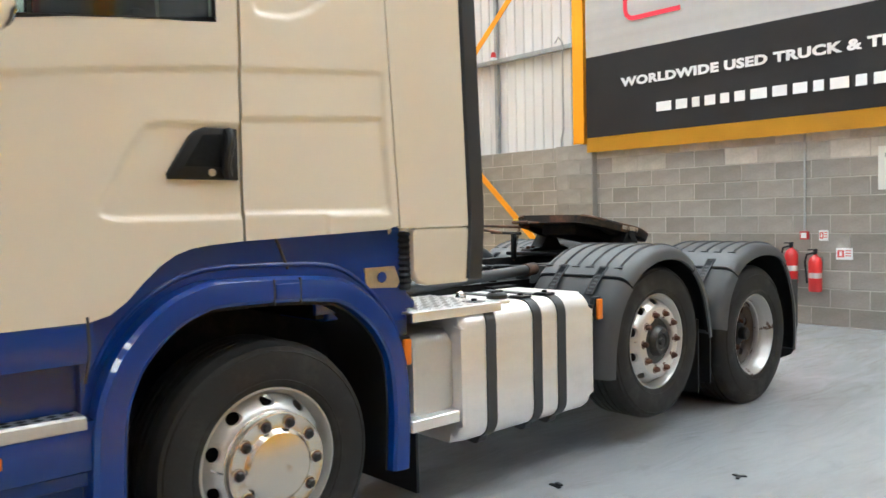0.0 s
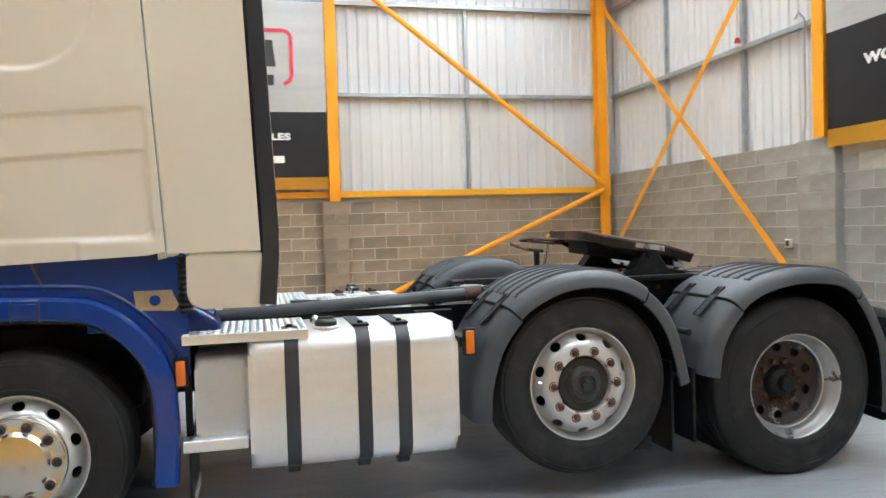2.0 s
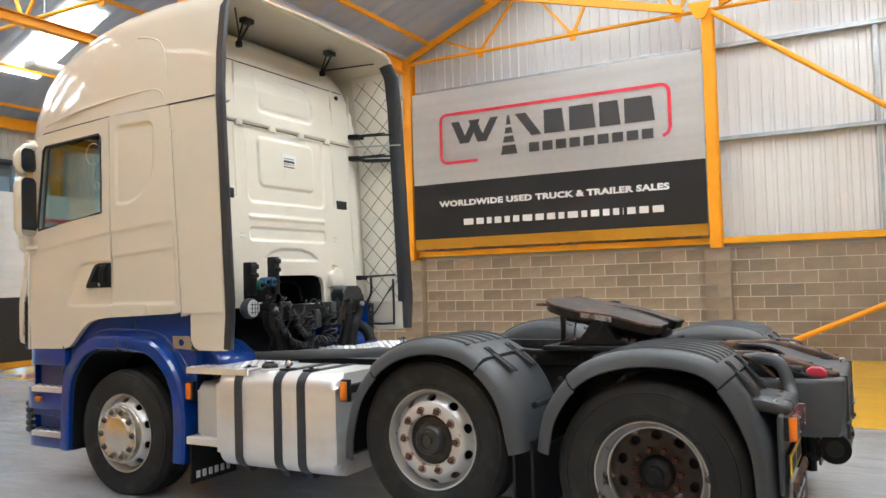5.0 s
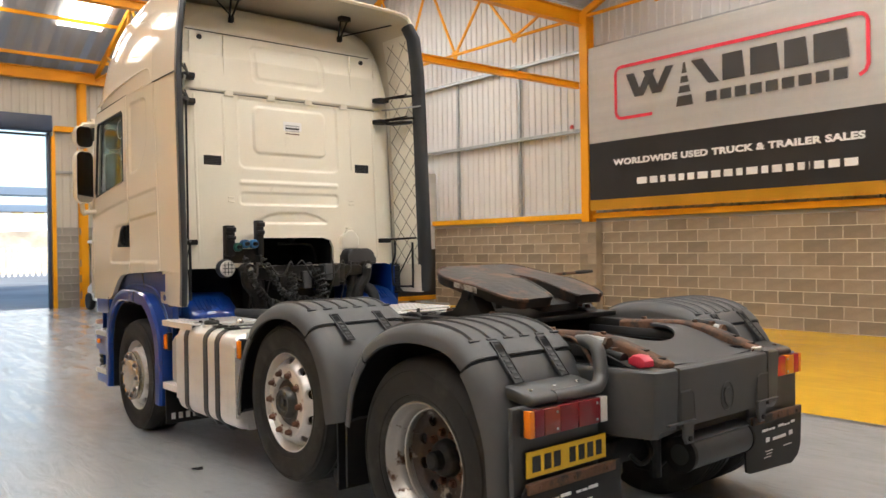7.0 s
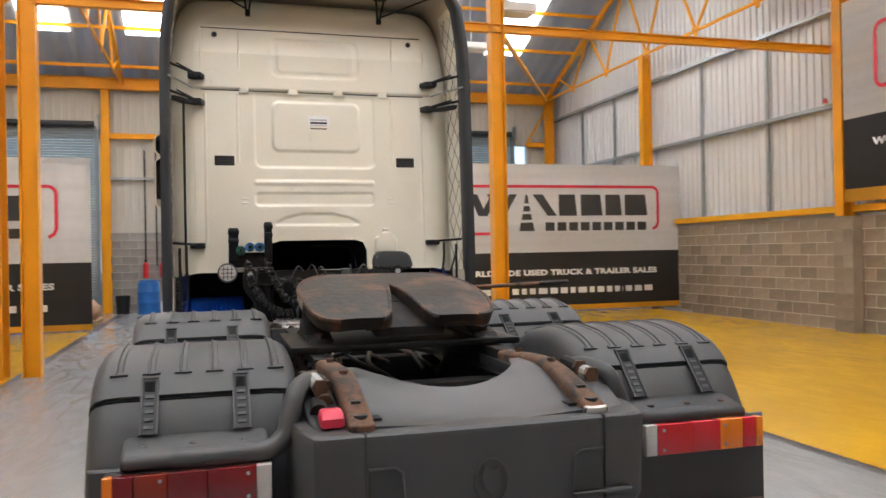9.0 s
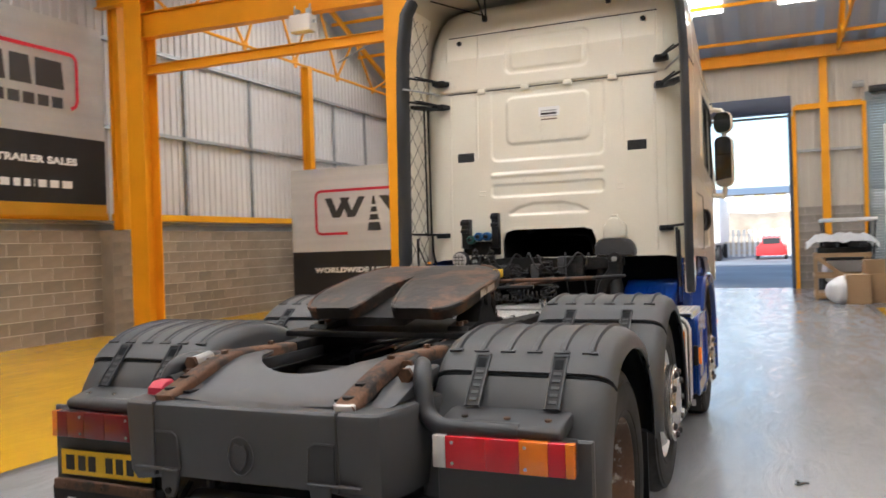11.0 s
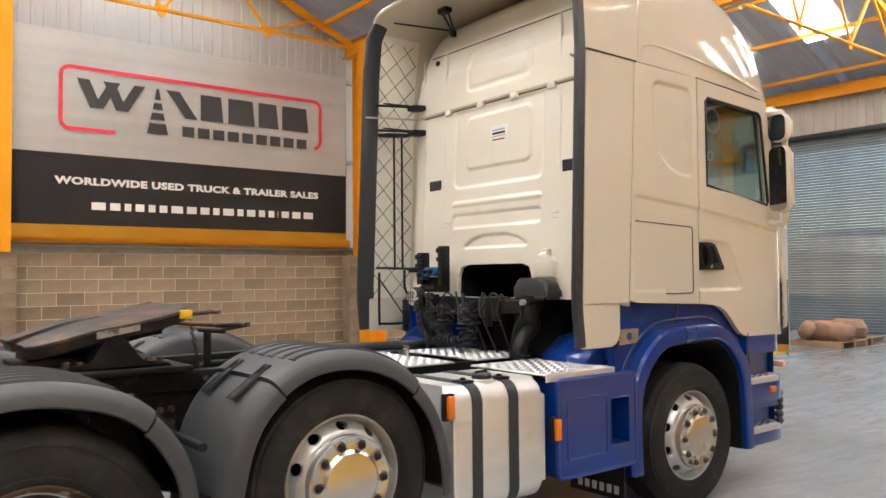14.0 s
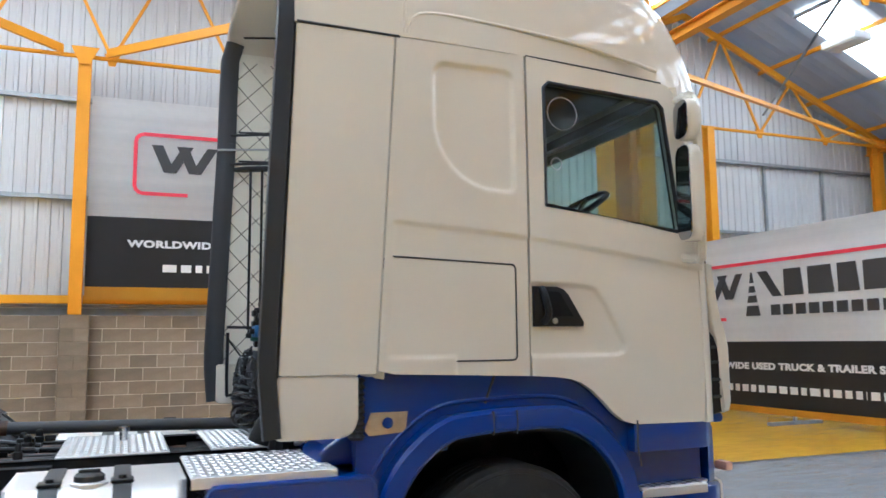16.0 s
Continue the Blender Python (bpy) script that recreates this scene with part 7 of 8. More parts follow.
for s in (1, -1):
    rim_line = [(x + 0.002, s * (b - 0.012), fwz(x, b) - 0.004) for x, a, b in FW[1:]]
    part("worn_edge", tube(smooth_path(rim_line, 2), 0.013, 6), RUSTEDGE, cp, "rust-brown worn edge")
    part("slot_edge", tube([(x, s * (a + 0.012), fwz(x, a) - 0.006) for x, a, b in FW[8:]], 0.011, 6), GREASE, cp)
    part("coupling_skirt", sided(slab([(-3.12, 1.355), (-3.20, 1.37), (-3.5, 1.315), (-3.74, 1.25), (-3.70, 1.215), (-3.45, 1.235), (-3.25, 1.29)], "y", 0.34, 0.38, 0.01, 1), s), CHASSIS, cp)
    ped = part("pedestal", sided(slab([(-3.20, 1.13), (-3.72, 1.13), (-3.70, 1.15), (-3.58, 1.16), (-3.53, 1.26), (-3.49, 1.29), (-3.45, 1.29), (-3.41, 1.26), (-3.35, 1.16), (-3.22, 1.15)], "y", 0.33, 0.45, 0.008, 1), s), CHASSIS, cp)
    part("coupling_rail", sided(box(-3.95, -2.45, 0.36, 0.45, 1.0, 1.095, 0.006), s), CHASSIS, truck)
    for k in range(9):
        part("rail_bolt", lathe([(0.015, s * 0.45), (0.015, s * 0.462), (0, s * 0.464)], "y", (-2.55 - 0.16 * k, 0, 1.05), 6), RUST if k % 3 == 0 else CHASSIS, truck, smooth=None)
    for k in range(12):
        part("frame_bolt", lathe([(0.017, s * 0.42), (0.017, s * 0.445), (0, s * 0.447)], "y", (-3.20 - 0.055 * (k % 4), 0, 0.78 + 0.065 * (k // 4)), 6), RUST, truck, smooth=None)
    part("pivot_pin", tube([(-3.47, s * 0.30, 1.262), (-3.47, s * 0.468, 1.262)], 0.032, 14), CHASSIS, ped)
    for x in (-3.24, -3.30, -3.62, -3.68):
        part("pedestal_bolt", lathe([(0.018, 1.14), (0.018, 1.17), (0, 1.173)], "z", (x, s * 0.39, 0), 6), RUST, ped, smooth=None)
    for k, x in enumerate((-3.76, -3.80)):
        part("wear_stud", lathe([(0.012, fwz(x, 0.2) - 0.075), (0.012, fwz(x, 0.2) - 0.03)], "z", (x, s * 0.19, 0), 8), CHASSIS, cp, smooth=None)
    lx = (-3.36, -3.56)
    bmq = bmesh.new()
    vs = [bmq.verts.new((x, s * (0.4545 + o), fwz(x, 0.45) + h)) for o in (0, 0.003) for x, h in ((lx[0], -0.006), (lx[1], -0.006), (lx[1], -0.040), (lx[0], -0.040))]
    for f in ((0, 1, 2, 3), (7, 6, 5, 4), (0, 4, 5, 1), (1, 5, 6, 2), (2, 6, 7, 3), (3, 7, 4, 0)):
        bmq.faces.new([vs[i] for i in f])
    part("maker_label", bmq, LABELW, cp, "worn pale label", smooth=None)
part("sub_plate", box(-3.80, -3.12, -0.53, 0.53, 1.10, 1.13, 0.006), CHASSIS, truck)
part("lock_housing", slab([(-3.80, 1.16), (-3.15, 1.27), (-3.15, 1.37), (-3.44, 1.32), (-3.80, 1.20)], "y", -0.17, 0.17, 0.02, 2), CHASSIS, cp)
part("lock_jaw", lathe([(0.045, 1.20), (0.07, 1.205), (0.07, 1.27), (0.045, 1.275)], "z", (-3.44, 0, 0.03), 18, close=True), CHASSIS, cp)
part("release_handle", tube([(-3.16, -0.30, 1.335), (-3.13, -0.45, 1.335), (-3.13, -0.92, 1.345)], 0.011), RUST, cp)
part("handle_loop", tube(smooth_path([(-3.13, -0.92, 1.345), (-3.175, -0.95, 1.348), (-3.18, -1.04, 1.352), (-3.145, -1.08, 1.354), (-3.10, -1.05, 1.352), (-3.095, -0.96, 1.348), (-3.13, -0.92, 1.345)], 4), 0.010), CHASSIS, cp)
part("release_rod", tube([(-3.1, -0.10, 1.36), (-2.86, -0.13, 1.375)], 0.011), RUST, cp)
part("rod_grip", tube([(-2.86, -0.21, 1.375), (-2.86, -0.05, 1.375)], 0.012), RUST, cp)
for k in range(11):                             # safety chain, links turned by turns
    t = k / 10
    c = Vector((-3.07 + 0.05 * t, -0.33 - 0.02 * t, 1.34 - 0.26 * t))
    e = Vector((0, 1, 0)) if k % 2 else Vector((1, 0, 0))
    part("chain_link", tube([c + e * 0.008 * math.cos(a) + Vector((0, 0, 0.018 * math.sin(a))) for a in [2 * math.pi * i / 8 for i in range(8)]], 0.0032, 5, closed=True), RUST, cp, smooth=None)
part("earth_post", box(-2.98, -2.945, -0.315, -0.28, 1.08, 1.285, 0.006), CHASSIS, truck)
part("post_bar", tube([(-2.985, -0.24, 1.285), (-2.975, -0.55, 1.292)], 0.012), CHASSIS, truck)
part("post_bar", tube([(-2.935, -0.40, 1.29), (-2.90, -0.68, 1.33)], 0.012), RUST, truck)
part("yellow_tag", box(-3.155, -3.085, -0.415, -0.372, 1.355, 1.40, 0.006), PLATE, cp, "small yellow tag")

# -- rear end: cover, ramps, lamps, plate, flaps --
bm = bmesh.new()
plan = [(-4.40, 0.625), (-4.72, 0.60), (-4.845, 0.562), (-4.862, 0.535), (-4.87, 0.30), (-4.873, 0.0)]
plan = plan + [(x, -y) for x, y in plan[-2::-1]]
rows = []
for z, g in ((0.665, 0.03), (0.70, 0.012), (0.95, 0.0), (0.968, 0.004), (0.976, 0.016)):
    rows.append([bm.verts.new((x + (g if x < -4.5 else 0), y * (1 - g * 0.6), z + (0.035 if (z < 0.69 and abs(y) < 0.35) else 0))) for x, y in plan])
for p, q in zip(rows, rows[1:]):
    for k in range(len(plan) - 1):
        bm.faces.new((p[k], p[k + 1], q[k + 1], q[k]))
bm.faces.new(rows[-1])
bmesh.ops.recalc_face_normals(bm, faces=bm.faces)
bmesh.ops.solidify(bm, geom=bm.faces[:], thickness=0.008)
cover = part("rear_cover", bm, GREY_PL, truck, "moulded grey rear cover with an embossed badge", smooth=32)


def ramp_z(x):
    t = min(1, max(0, (-4.36 - x) / 0.42))
    return 1.085 - 0.105 * t * t * (3 - 2 * t) * 0.75 - 0.105 * 0.25 * t


bm = bmesh.new()
rows = []
for i in range(15):
    f = i / 14
    row = []
    for k in range(21):
        y = -0.40 + 0.80 * k / 20
        front = -4.20 - 0.32 * max(0, 1 - (y / 0.31) ** 2) ** 0.5 if abs(y) < 0.31 else -4.20
        x = front + (-4.80 - front) * f
        row.append(bm.verts.new((x, y, ramp_z(x) - 0.012 * max(0, 1 - (y / 0.36) ** 2) + 0.006)))
    rows.append(row)
for p, q in zip(rows, rows[1:]):
    for k in range(20):
        bm.faces.new((p[k], p[k + 1], q[k + 1], q[k]))
bmesh.ops.recalc_face_normals(bm, faces=bm.faces)
bmesh.ops.solidify(bm, geom=bm.faces[:], thickness=0.014)
part("cover_ramp", bm, GREY_SM, cover, "smooth grey moulded ramp", smooth=50)
part("cover_badge", tube([(-4.872, 0.056 * math.cos(t), 0.80 + 0.070 * math.sin(t)) for t in [2 * math.pi * i / 24 for i in range(24)]], 0.0035, 6, closed=True), GREY_PL, cover)
part("badge_crest", slab([(-0.034, 0.82), (-0.02, 0.845), (0.0, 0.835), (0.02, 0.845), (0.034, 0.82), (0.025, 0.775), (0.0, 0.748), (-0.025, 0.775)], "x", -4.877, -4.868, 0.002, 1), GREY_PL, cover)
for s in (1, -1):
    part("cover_split", sided(box(-4.8715, -4.74, 0.402, 0.407, 0.70, 0.979), s), DARK, cover, smooth=None)
    # bracket pocket beside the joint, its recess shade a flat dark patch, its lower ledge, and the bolted hanger under
    # it
    part("pocket_shade", sided(slab([(0.285, 0.735), (0.295, 0.85), (0.315, 0.865), (0.396, 0.865), (0.396, 0.735)], "x", -4.8725, -4.866, 0.001, 1), s), BLACK_GREY, cover)
    part("pocket_lip", sided(tube([(-4.871, 0.283, 0.735), (-4.872, 0.293, 0.853), (-4.872, 0.315, 0.869), (-4.870, 0.398, 0.869)], 0.004, 6), s), GREY_PL, cover)
    part("cover_fold", sided(box(-4.882, -4.86, 0.285, 0.50, 0.722, 0.732, 0.003, 1), s), GREY_PL, cover)
    part("cover_hook", sided(slab([(0.29, 0.725), (0.375, 0.725), (0.372, 0.65), (0.355, 0.622), (0.315, 0.622), (0.30, 0.65)], "x", -4.874, -4.856, 0.004, 1), s), GREY_PL, cover)
    part("hook_bolt", sided(lathe([(0.013, -4.884), (0.013, -4.872), (0, -4.872)], "x", (0, 0.335, 0.648), 6), s), CHASSIS, cover, smooth=None)
    line = smooth_path([(-3.95, 1.062), (-4.2, 1.075), (-4.36, 1.08), (-4.5, 1.065), (-4.64, 1.028), (-4.76, 0.99), (-4.81, 0.972)], 4)[::-1]
    ramp = part("slide_ramp", sided(sweep(line, [(-0.012, 0.362), (-0.022, 0.366), (-0.030, 0.380), (-0.030, 0.428), (-0.022, 0.442), (-0.012, 0.446), (0.02, 0.446), (0.02, 0.362)][::-1]), s), RUST, truck, "rusty steel slide ramp", smooth=40)
    for x in (-4.77,):
        zz = 0.99 + (x + 4.76) * 0.33 + 0.030
        part("ramp_slot", slab([(x + 0.028 * math.cos(t), s * 0.404 + 0.023 * math.sin(t)) for t in [2 * math.pi * i / 12 for i in range(12)]], "z", zz - 0.008, zz + 0.0035), INK, ramp, smooth=None)
    for x in (-4.10, -4.44):
        part("ramp_bolt", lathe([(0.016, 1.10), (0.016, 1.116), (0, 1.118)], "z", (x, s * 0.405, 0), 6), RUST, ramp, smooth=None)
    part("ramp_toe", sided(slab([(-4.80 + 0.034 * math.cos(t), 0.404 + 0.043 * math.sin(t)) for t in [math.pi * (0.5 + i / 10) for i in range(11)]], "z", 0.965, 1.0, 0.005, 1), s), RUST if s > 0 else SILVER, ramp)
    part("rail_cover", sided(box(-4.34, -3.72, 0.352, 0.45, 1.0, 1.052, 0.008), s), BLACK_GREY, truck)
    part("ramp_web", sided(box(-4.70, -3.95, 0.39, 0.42, 0.96, 1.05), s), CHASSIS, ramp, smooth=None)
    part("side_horn", sided(slab([(-4.30, 0.97), (-4.30, 1.065), (-4.46, 1.06), (-4.60, 1.02), (-4.74, 0.977)], "y", 0.452, 0.56, 0.02, 2), s), GREY_PL if s < 0 else CHASSIS, cover)
    part("frame_end", sided(box(-4.45, -4.05, 0.45, 0.56, 0.92, 1.02, 0.012), s), CHASSIS, truck)
part("red_coupling", slab([(-4.775, 0.985), (-4.772, 1.012), (-4.745, 1.034), (-4.70, 1.036), (-4.672, 1.018), (-4.675, 0.985), (-4.73, 0.972)], "y", 0.452, 0.528, 0.014, 2), PINK, truck, "bright red plastic coupling cap")
part("coupling_neck", tube([(-4.65, 0.52, 1.01), (-4.54, 0.51, 1.02)], 0.03, 12), CHASSIS, truck)
for k, (x, y, z, w) in enumerate(((-4.47, 0.50, 1.075, 0.06), (-4.40, 0.47, 1.06, 0.05), (-4.52, 0.49, 1.03, 0.045), (-4.43, -0.50, 1.08, 0.05), (-4.50, -0.52, 1.06, 0.035))):
    part("line_valve", tube([(x - w, y, z), (x + w, y + 0.01, z + 0.01)], 0.026, 10), CONDUIT if k in (0, 4) else CHASSIS, truck)
    part("valve_nut", lathe([(0.03, x - w - 0.02), (0.03, x - w), (0.0, x - w)], "x", (0, y, z), 6), RUST, truck, smooth=None)
for k in range(5):
    part("tail_cable", tube(smooth_path([(-3.9, 0.46 + k * 0.012, 1.03), (-4.15, 0.47 + 0.015 * k, 1.07), (-4.35, 0.50 + k * 0.01, 1.05 + 0.01 * k), (-4.5, 0.58, 1.0), (-4.56, 0.62, 0.9)], 4), 0.009), CABLE if k % 2 else RUST, truck)
part("cross_tube", tube([(-4.785, 0.27, 0.545), (-4.785, -0.26, 0.545)], 0.082, 26), BLACK_GREY, truck, "dark cylindrical cross tube")
part("tube_lip", slab([(-4.845, 0.612), (-4.82, 0.632), (-4.775, 0.636), (-4.775, 0.622), (-4.83, 0.60)], "y", -0.26, 0.27, 0.004, 1), GREY_SM, truck)
for y in (0.27, -0.26):
    part("tube_cap", lathe([(0.086, y - 0.012), (0.088, y), (0.086, y + 0.012), (0.05, y + 0.014)], "y", (-4.785, 0, 0.545), 26, close=True), CHASSIS, truck)
part("tow_pin", tube([(-4.66, 0.30, 0.42), (-4.66, 0.30, 0.66)], 0.03), CHASSIS, truck)
part("tow_bracket", slab([(-4.70, 0.62), (-4.70, 0.50), (-4.62, 0.42), (-4.5, 0.42), (-4.5, 0.66)], "y", 0.22, 0.26, 0.006, 1), CHASSIS, truck)
part("drain_tap", tube(smooth_path([(-4.68, 0.40, 0.62), (-4.72, 0.42, 0.56), (-4.70, 0.47, 0.52), (-4.66, 0.50, 0.56)], 4), 0.012), CHASSIS, truck)
part("under_beam", box(-4.60, -4.50, -1.0, 1.0, 0.50, 0.62, 0.02), CHASSIS, truck)
part("spring_pack", box(-4.55, -4.0, 0.40, 0.50, 0.42, 0.52, 0.02), CHASSIS, truck)
part("spring_pack", box(-4.55, -4.0, -0.50, -0.40, 0.42, 0.52, 0.02), CHASSIS, truck)
for s in (1, -1):
    sh = part("lamp_shelf", sided(slab([(-4.47, 0.885), (-4.60, 0.862), (-4.628, 0.866), (-4.642, 0.885), (-4.636, 0.906), (-4.615, 0.916), (-4.50, 0.935), (-4.47, 0.94)], "y", 0.68, 1.135, 0.014, 2), s), GREY_PL if s > 0 else BLACK_GREY, truck, "grey moulded lamp shelf", smooth=50)
    for yy in (0.76, 0.92, 1.07):
        part("shelf_bolt", lathe([(0.013, 0.908), (0.013, 0.930), (0, 0.933)], "z", (-4.565, s * yy, 0), 8), CHROME if s > 0 else RUST, sh, smooth=None)
    part("shelf_tube", tube(smooth_path([(-4.61, s * 0.98, 0.888), (-4.61, s * 0.76, 0.888), (-4.61, s * 0.68, 0.895), (-4.595, s * 0.625, 0.935), (-4.575, s * 0.605, 1.0), (-4.54, s * 0.585, 1.06), (-4.46, s * 0.55, 1.08), (-4.36, s * 0.50, 1.07)], 5), 0.034, 14), GREY_PL if s > 0 else BLACK_GREY, truck)
    up = 0.014 if s > 0 else 0.027                  # the two lamps hang at slightly different heights
    lamp = part("tail_lamp", sided(box(-4.645, -4.585, 0.672, 1.182, 0.733 + up, 0.852 + up, 0.010), s), BLACK_PL, truck, "red, amber and clear tail lamp")
    # the left lamp's shade is painted in with darker lens colours
    red = RED_SHADED if s > 0 else RED
    lenses = ((0.668, 0.7155, CLEAR, "clear_lens"), (0.7162, 0.8655, red, "red_lens"), (0.8662, 0.9855, red, "red_lens"), (0.9862, 1.0855, AMBER_SHADED if s > 0 else AMBER, "amber_lens"), (1.0862, 1.1455, red, "red_lens"), (1.1462, 1.176, AMBER, "end_lens"))
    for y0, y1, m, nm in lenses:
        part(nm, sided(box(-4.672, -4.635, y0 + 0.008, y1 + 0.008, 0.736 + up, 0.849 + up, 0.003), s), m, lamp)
    for yy in (0.75, 1.015):
        for zz in (0.755, 0.828):
            part("lens_screw", lathe([(0.006, -4.675), (0.006, -4.670), (0, -4.670)], "x", (0, s * yy, zz + up), 8), CONDUIT, lamp, smooth=None)
    part("rear_panel", sided(slab([(0.665, 0.54), (1.235, 0.50), (1.235, 0.875), (0.665, 0.875)], "x", -4.612, -4.588, 0.008, 1), s), GREY_PL, truck)
    flap = part("mud_flap", sided(slab([(0.565, 0.265), (0.60, 0.25), (1.08, 0.225), (1.16, 0.262), (1.195, 0.32), (1.21, 0.52), (1.19, 0.545), (0.57, 0.555), (0.555, 0.30)], "x", -4.655, -4.643), s), BLACK_PL, truck, "black rubber mud flap with white bars")
    part("flap_clamp", sided(box(-4.668, -4.642, 0.615, 1.19, 0.515, 0.56, 0.005), s), RUST, flap)
    for y in (0.68, 0.9, 1.12):
        part("clamp_bolt", lathe([(0.010, -4.676), (0.010, -4.666), (0, -4.666)], "x", (0, s * y, 0.537), 6), RUST, flap, smooth=None)
    for y0, y1, z, h in ((0.735, 0.80, 0.468, 0.022), (0.81, 0.84, 0.466, 0.016), (0.85, 0.88, 0.466, 0.016), (0.92, 0.985, 0.47, 0.022), (0.995, 1.02, 0.466, 0.016), (1.03, 1.055, 0.466, 0.016), (1.075, 1.12, 0.472, 0.024),
                          (0.855, 1.01, 0.405, 0.026), (0.775, 0.815, 0.41, 0.040), (1.05, 1.09, 0.41, 0.040), (0.77, 0.85, 0.345, 0.006), (0.78, 0.84, 0.328, 0.006), (0.75, 0.83, 0.311, 0.006), (0.98, 1.08, 0.345, 0.006)):
        part("maker_bar", sided(box(-4.6585, -4.6555, y0, y1, z - h * 0.32, z + h * 0.32), s), WHITE_INK, flap, smooth=None)
plt = part("number_plate", box(-4.640, -4.632, 0.652, 1.172, 0.575, 0.686, 0.002, 1), PLATE, truck, "yellow rear number plate with black bars")
part("plate_back", box(-4.631, -4.61, 0.67, 1.16, 0.58, 0.68), BLACK_PL, plt)
for k, (y, w) in enumerate(((1.115, 0.050), (1.045, 0.042), (0.985, 0.042), (0.885, 0.040), (0.825, 0.040), (0.765, 0.040), (0.705, 0.040))):
    part("plate_bar", box(-4.6425, -4.6395, y - w / 2, y + w / 2, 0.597, 0.664), INK, plt, smooth=None)


# ---- free-standing banners on the yellow floor ----
banner((9.4, 9.42, 0.14), -90, 6.25, 3.36, "free-standing silver and charcoal banner on steel feet", 0.14, True)
banner((9.4, -3.6, 0.14), -90, 6.36, 3.36, "free-standing silver and charcoal banner on steel feet", 0.14, True)


# ---- front wall: shutters, posts, rails, things before it ----
def shutter(y0, y1, z1, z0, name):
    t = thing(name, "grey ribbed steel roller shutter, closed" if z0 < 1 else "dark roller shutter box over the open door", "roller shutter", (XF - 0.02, 0, 0))
    n = int((z1 - z0) / 0.075)
    if n:
        me = finish(slab([(0.0, 0.0), (-0.008, 0.012), (-0.008, 0.055), (0.0, 0.070)], "y", y0, y1), None)
        me.materials.append(SHUTTER)
        for i in range(n):
            o = new("slat", me)
            o.parent = t
            o.matrix_basis = Matrix.Translation((0.05, 0, z0 + i * 0.075))
    if z0 > 1:
        part("roller_box", box(-0.32, 0.03, y0 - 0.1, y1 + 0.1, z1, z1 + 0.45, 0.03), NAVY, t)
    else:
        part("roller", tube([(-0.06, y0, z1 + 0.06), (-0.06, y1, z1 + 0.06)], 0.085, 14), BLACK_GREY, t)
    for y in (y0 - 0.05, y1 + 0.05):
        part("guide", box(-0.06, 0.05, y - 0.05, y + 0.05, 0.002, z1), NAVY if z0 > 1 else SHUTTER, t)
    part("end_plate", box(-0.26, 0.03, y0 - 0.12, y0 - 0.08, z1 - 0.1, z1 + 0.3), GALV, t)
    part("motor", tube([(-0.2, y1 + 0.12, z1 + 0.2), (-0.2, y1 + 0.4, z1 + 0.2)], 0.09, 12), CONDUIT, t)
    return t


shutter(-8.45, -4.05, 5.25, 0.0, "roller_shutter")
shutter(4.05, 8.3, 5.25, 0.0, "roller_shutter")
shutter(-2.05, 1.95, 4.85, 4.75, "roller_shutter")
for y in (-2.2, -3.92, 2.1, 3.85):
    steel("door_post", box(XF - 0.16, XF - 0.02, y - 0.05, y + 0.05, 0, 5.0), "orange steel post beside a shutter door", "post", group="door posts")
for y0, y1 in ((-3.87, -2.25), (2.15, 3.8), (-9.6, -8.95), (8.4, 9.8)):
    steel("door_rail", box(XF - 0.16, XF - 0.04, y0, y1, 4.9, 5.05), "orange steel rail between the door posts", "rail", group="door rails")
for y0, y1 in ((-9.9, -8.95), (-3.87, -2.25), (2.15, 3.8), (8.4, 9.9)):
    steel("sheeting_rail", box(XF - 0.06, XF + 0.02, y0, y1, 3.75, 3.82), "galvanised sheeting rail", "rail", GALV, "sheeting rails")
for a, b in (((XF - 0.1, -9.0, 5.05), (XF - 0.1, -9.7, 6.2)), ((XF - 0.1, 8.6, 5.05), (XF - 0.1, 9.7, 6.2))):
    steel("wall_brace", beam(a, b, 0.06, 0.06), "short orange brace by the corner", "brace")
for y in (2.45, 2.75):
    steel("conduit", tube([(XF - 0.03, y, 1.3), (XF - 0.03, y, 4.6)], 0.02), "black cable on the front wall", "cable", BLACK_PL)

t = thing("plastic_drum", "blue plastic drum standing by the front wall", "drum", (15.75, 2.62, 0))
part("body", lathe([(0, 0), (0.26, 0), (0.29, 0.03), (0.29, 0.28), (0.30, 0.3), (0.29, 0.32), (0.29, 0.58), (0.30, 0.6), (0.29, 0.62), (0.28, 0.85), (0.24, 0.89), (0, 0.89)], "z", (0, 0, 0), 28), DRUMB, t)
part("lid", lathe([(0.25, 0.888), (0.25, 0.92), (0, 0.925)], "z", (0, 0, 0), 24), DRUMB, t)
t = thing("plastic_bottle", "white plastic container beside the blue drum", "container", (15.6, 2.15, 0))
part("body", slab(rounded(-0.14, 0.14, 0, 0.32, 0.05, 4), "x", -0.11, 0.11, 0.04, 2), FILMW, t)
part("cap", lathe([(0.03, 0.32), (0.03, 0.37), (0, 0.37)], "z", (0, 0.06, 0), 12), RED_P, t)
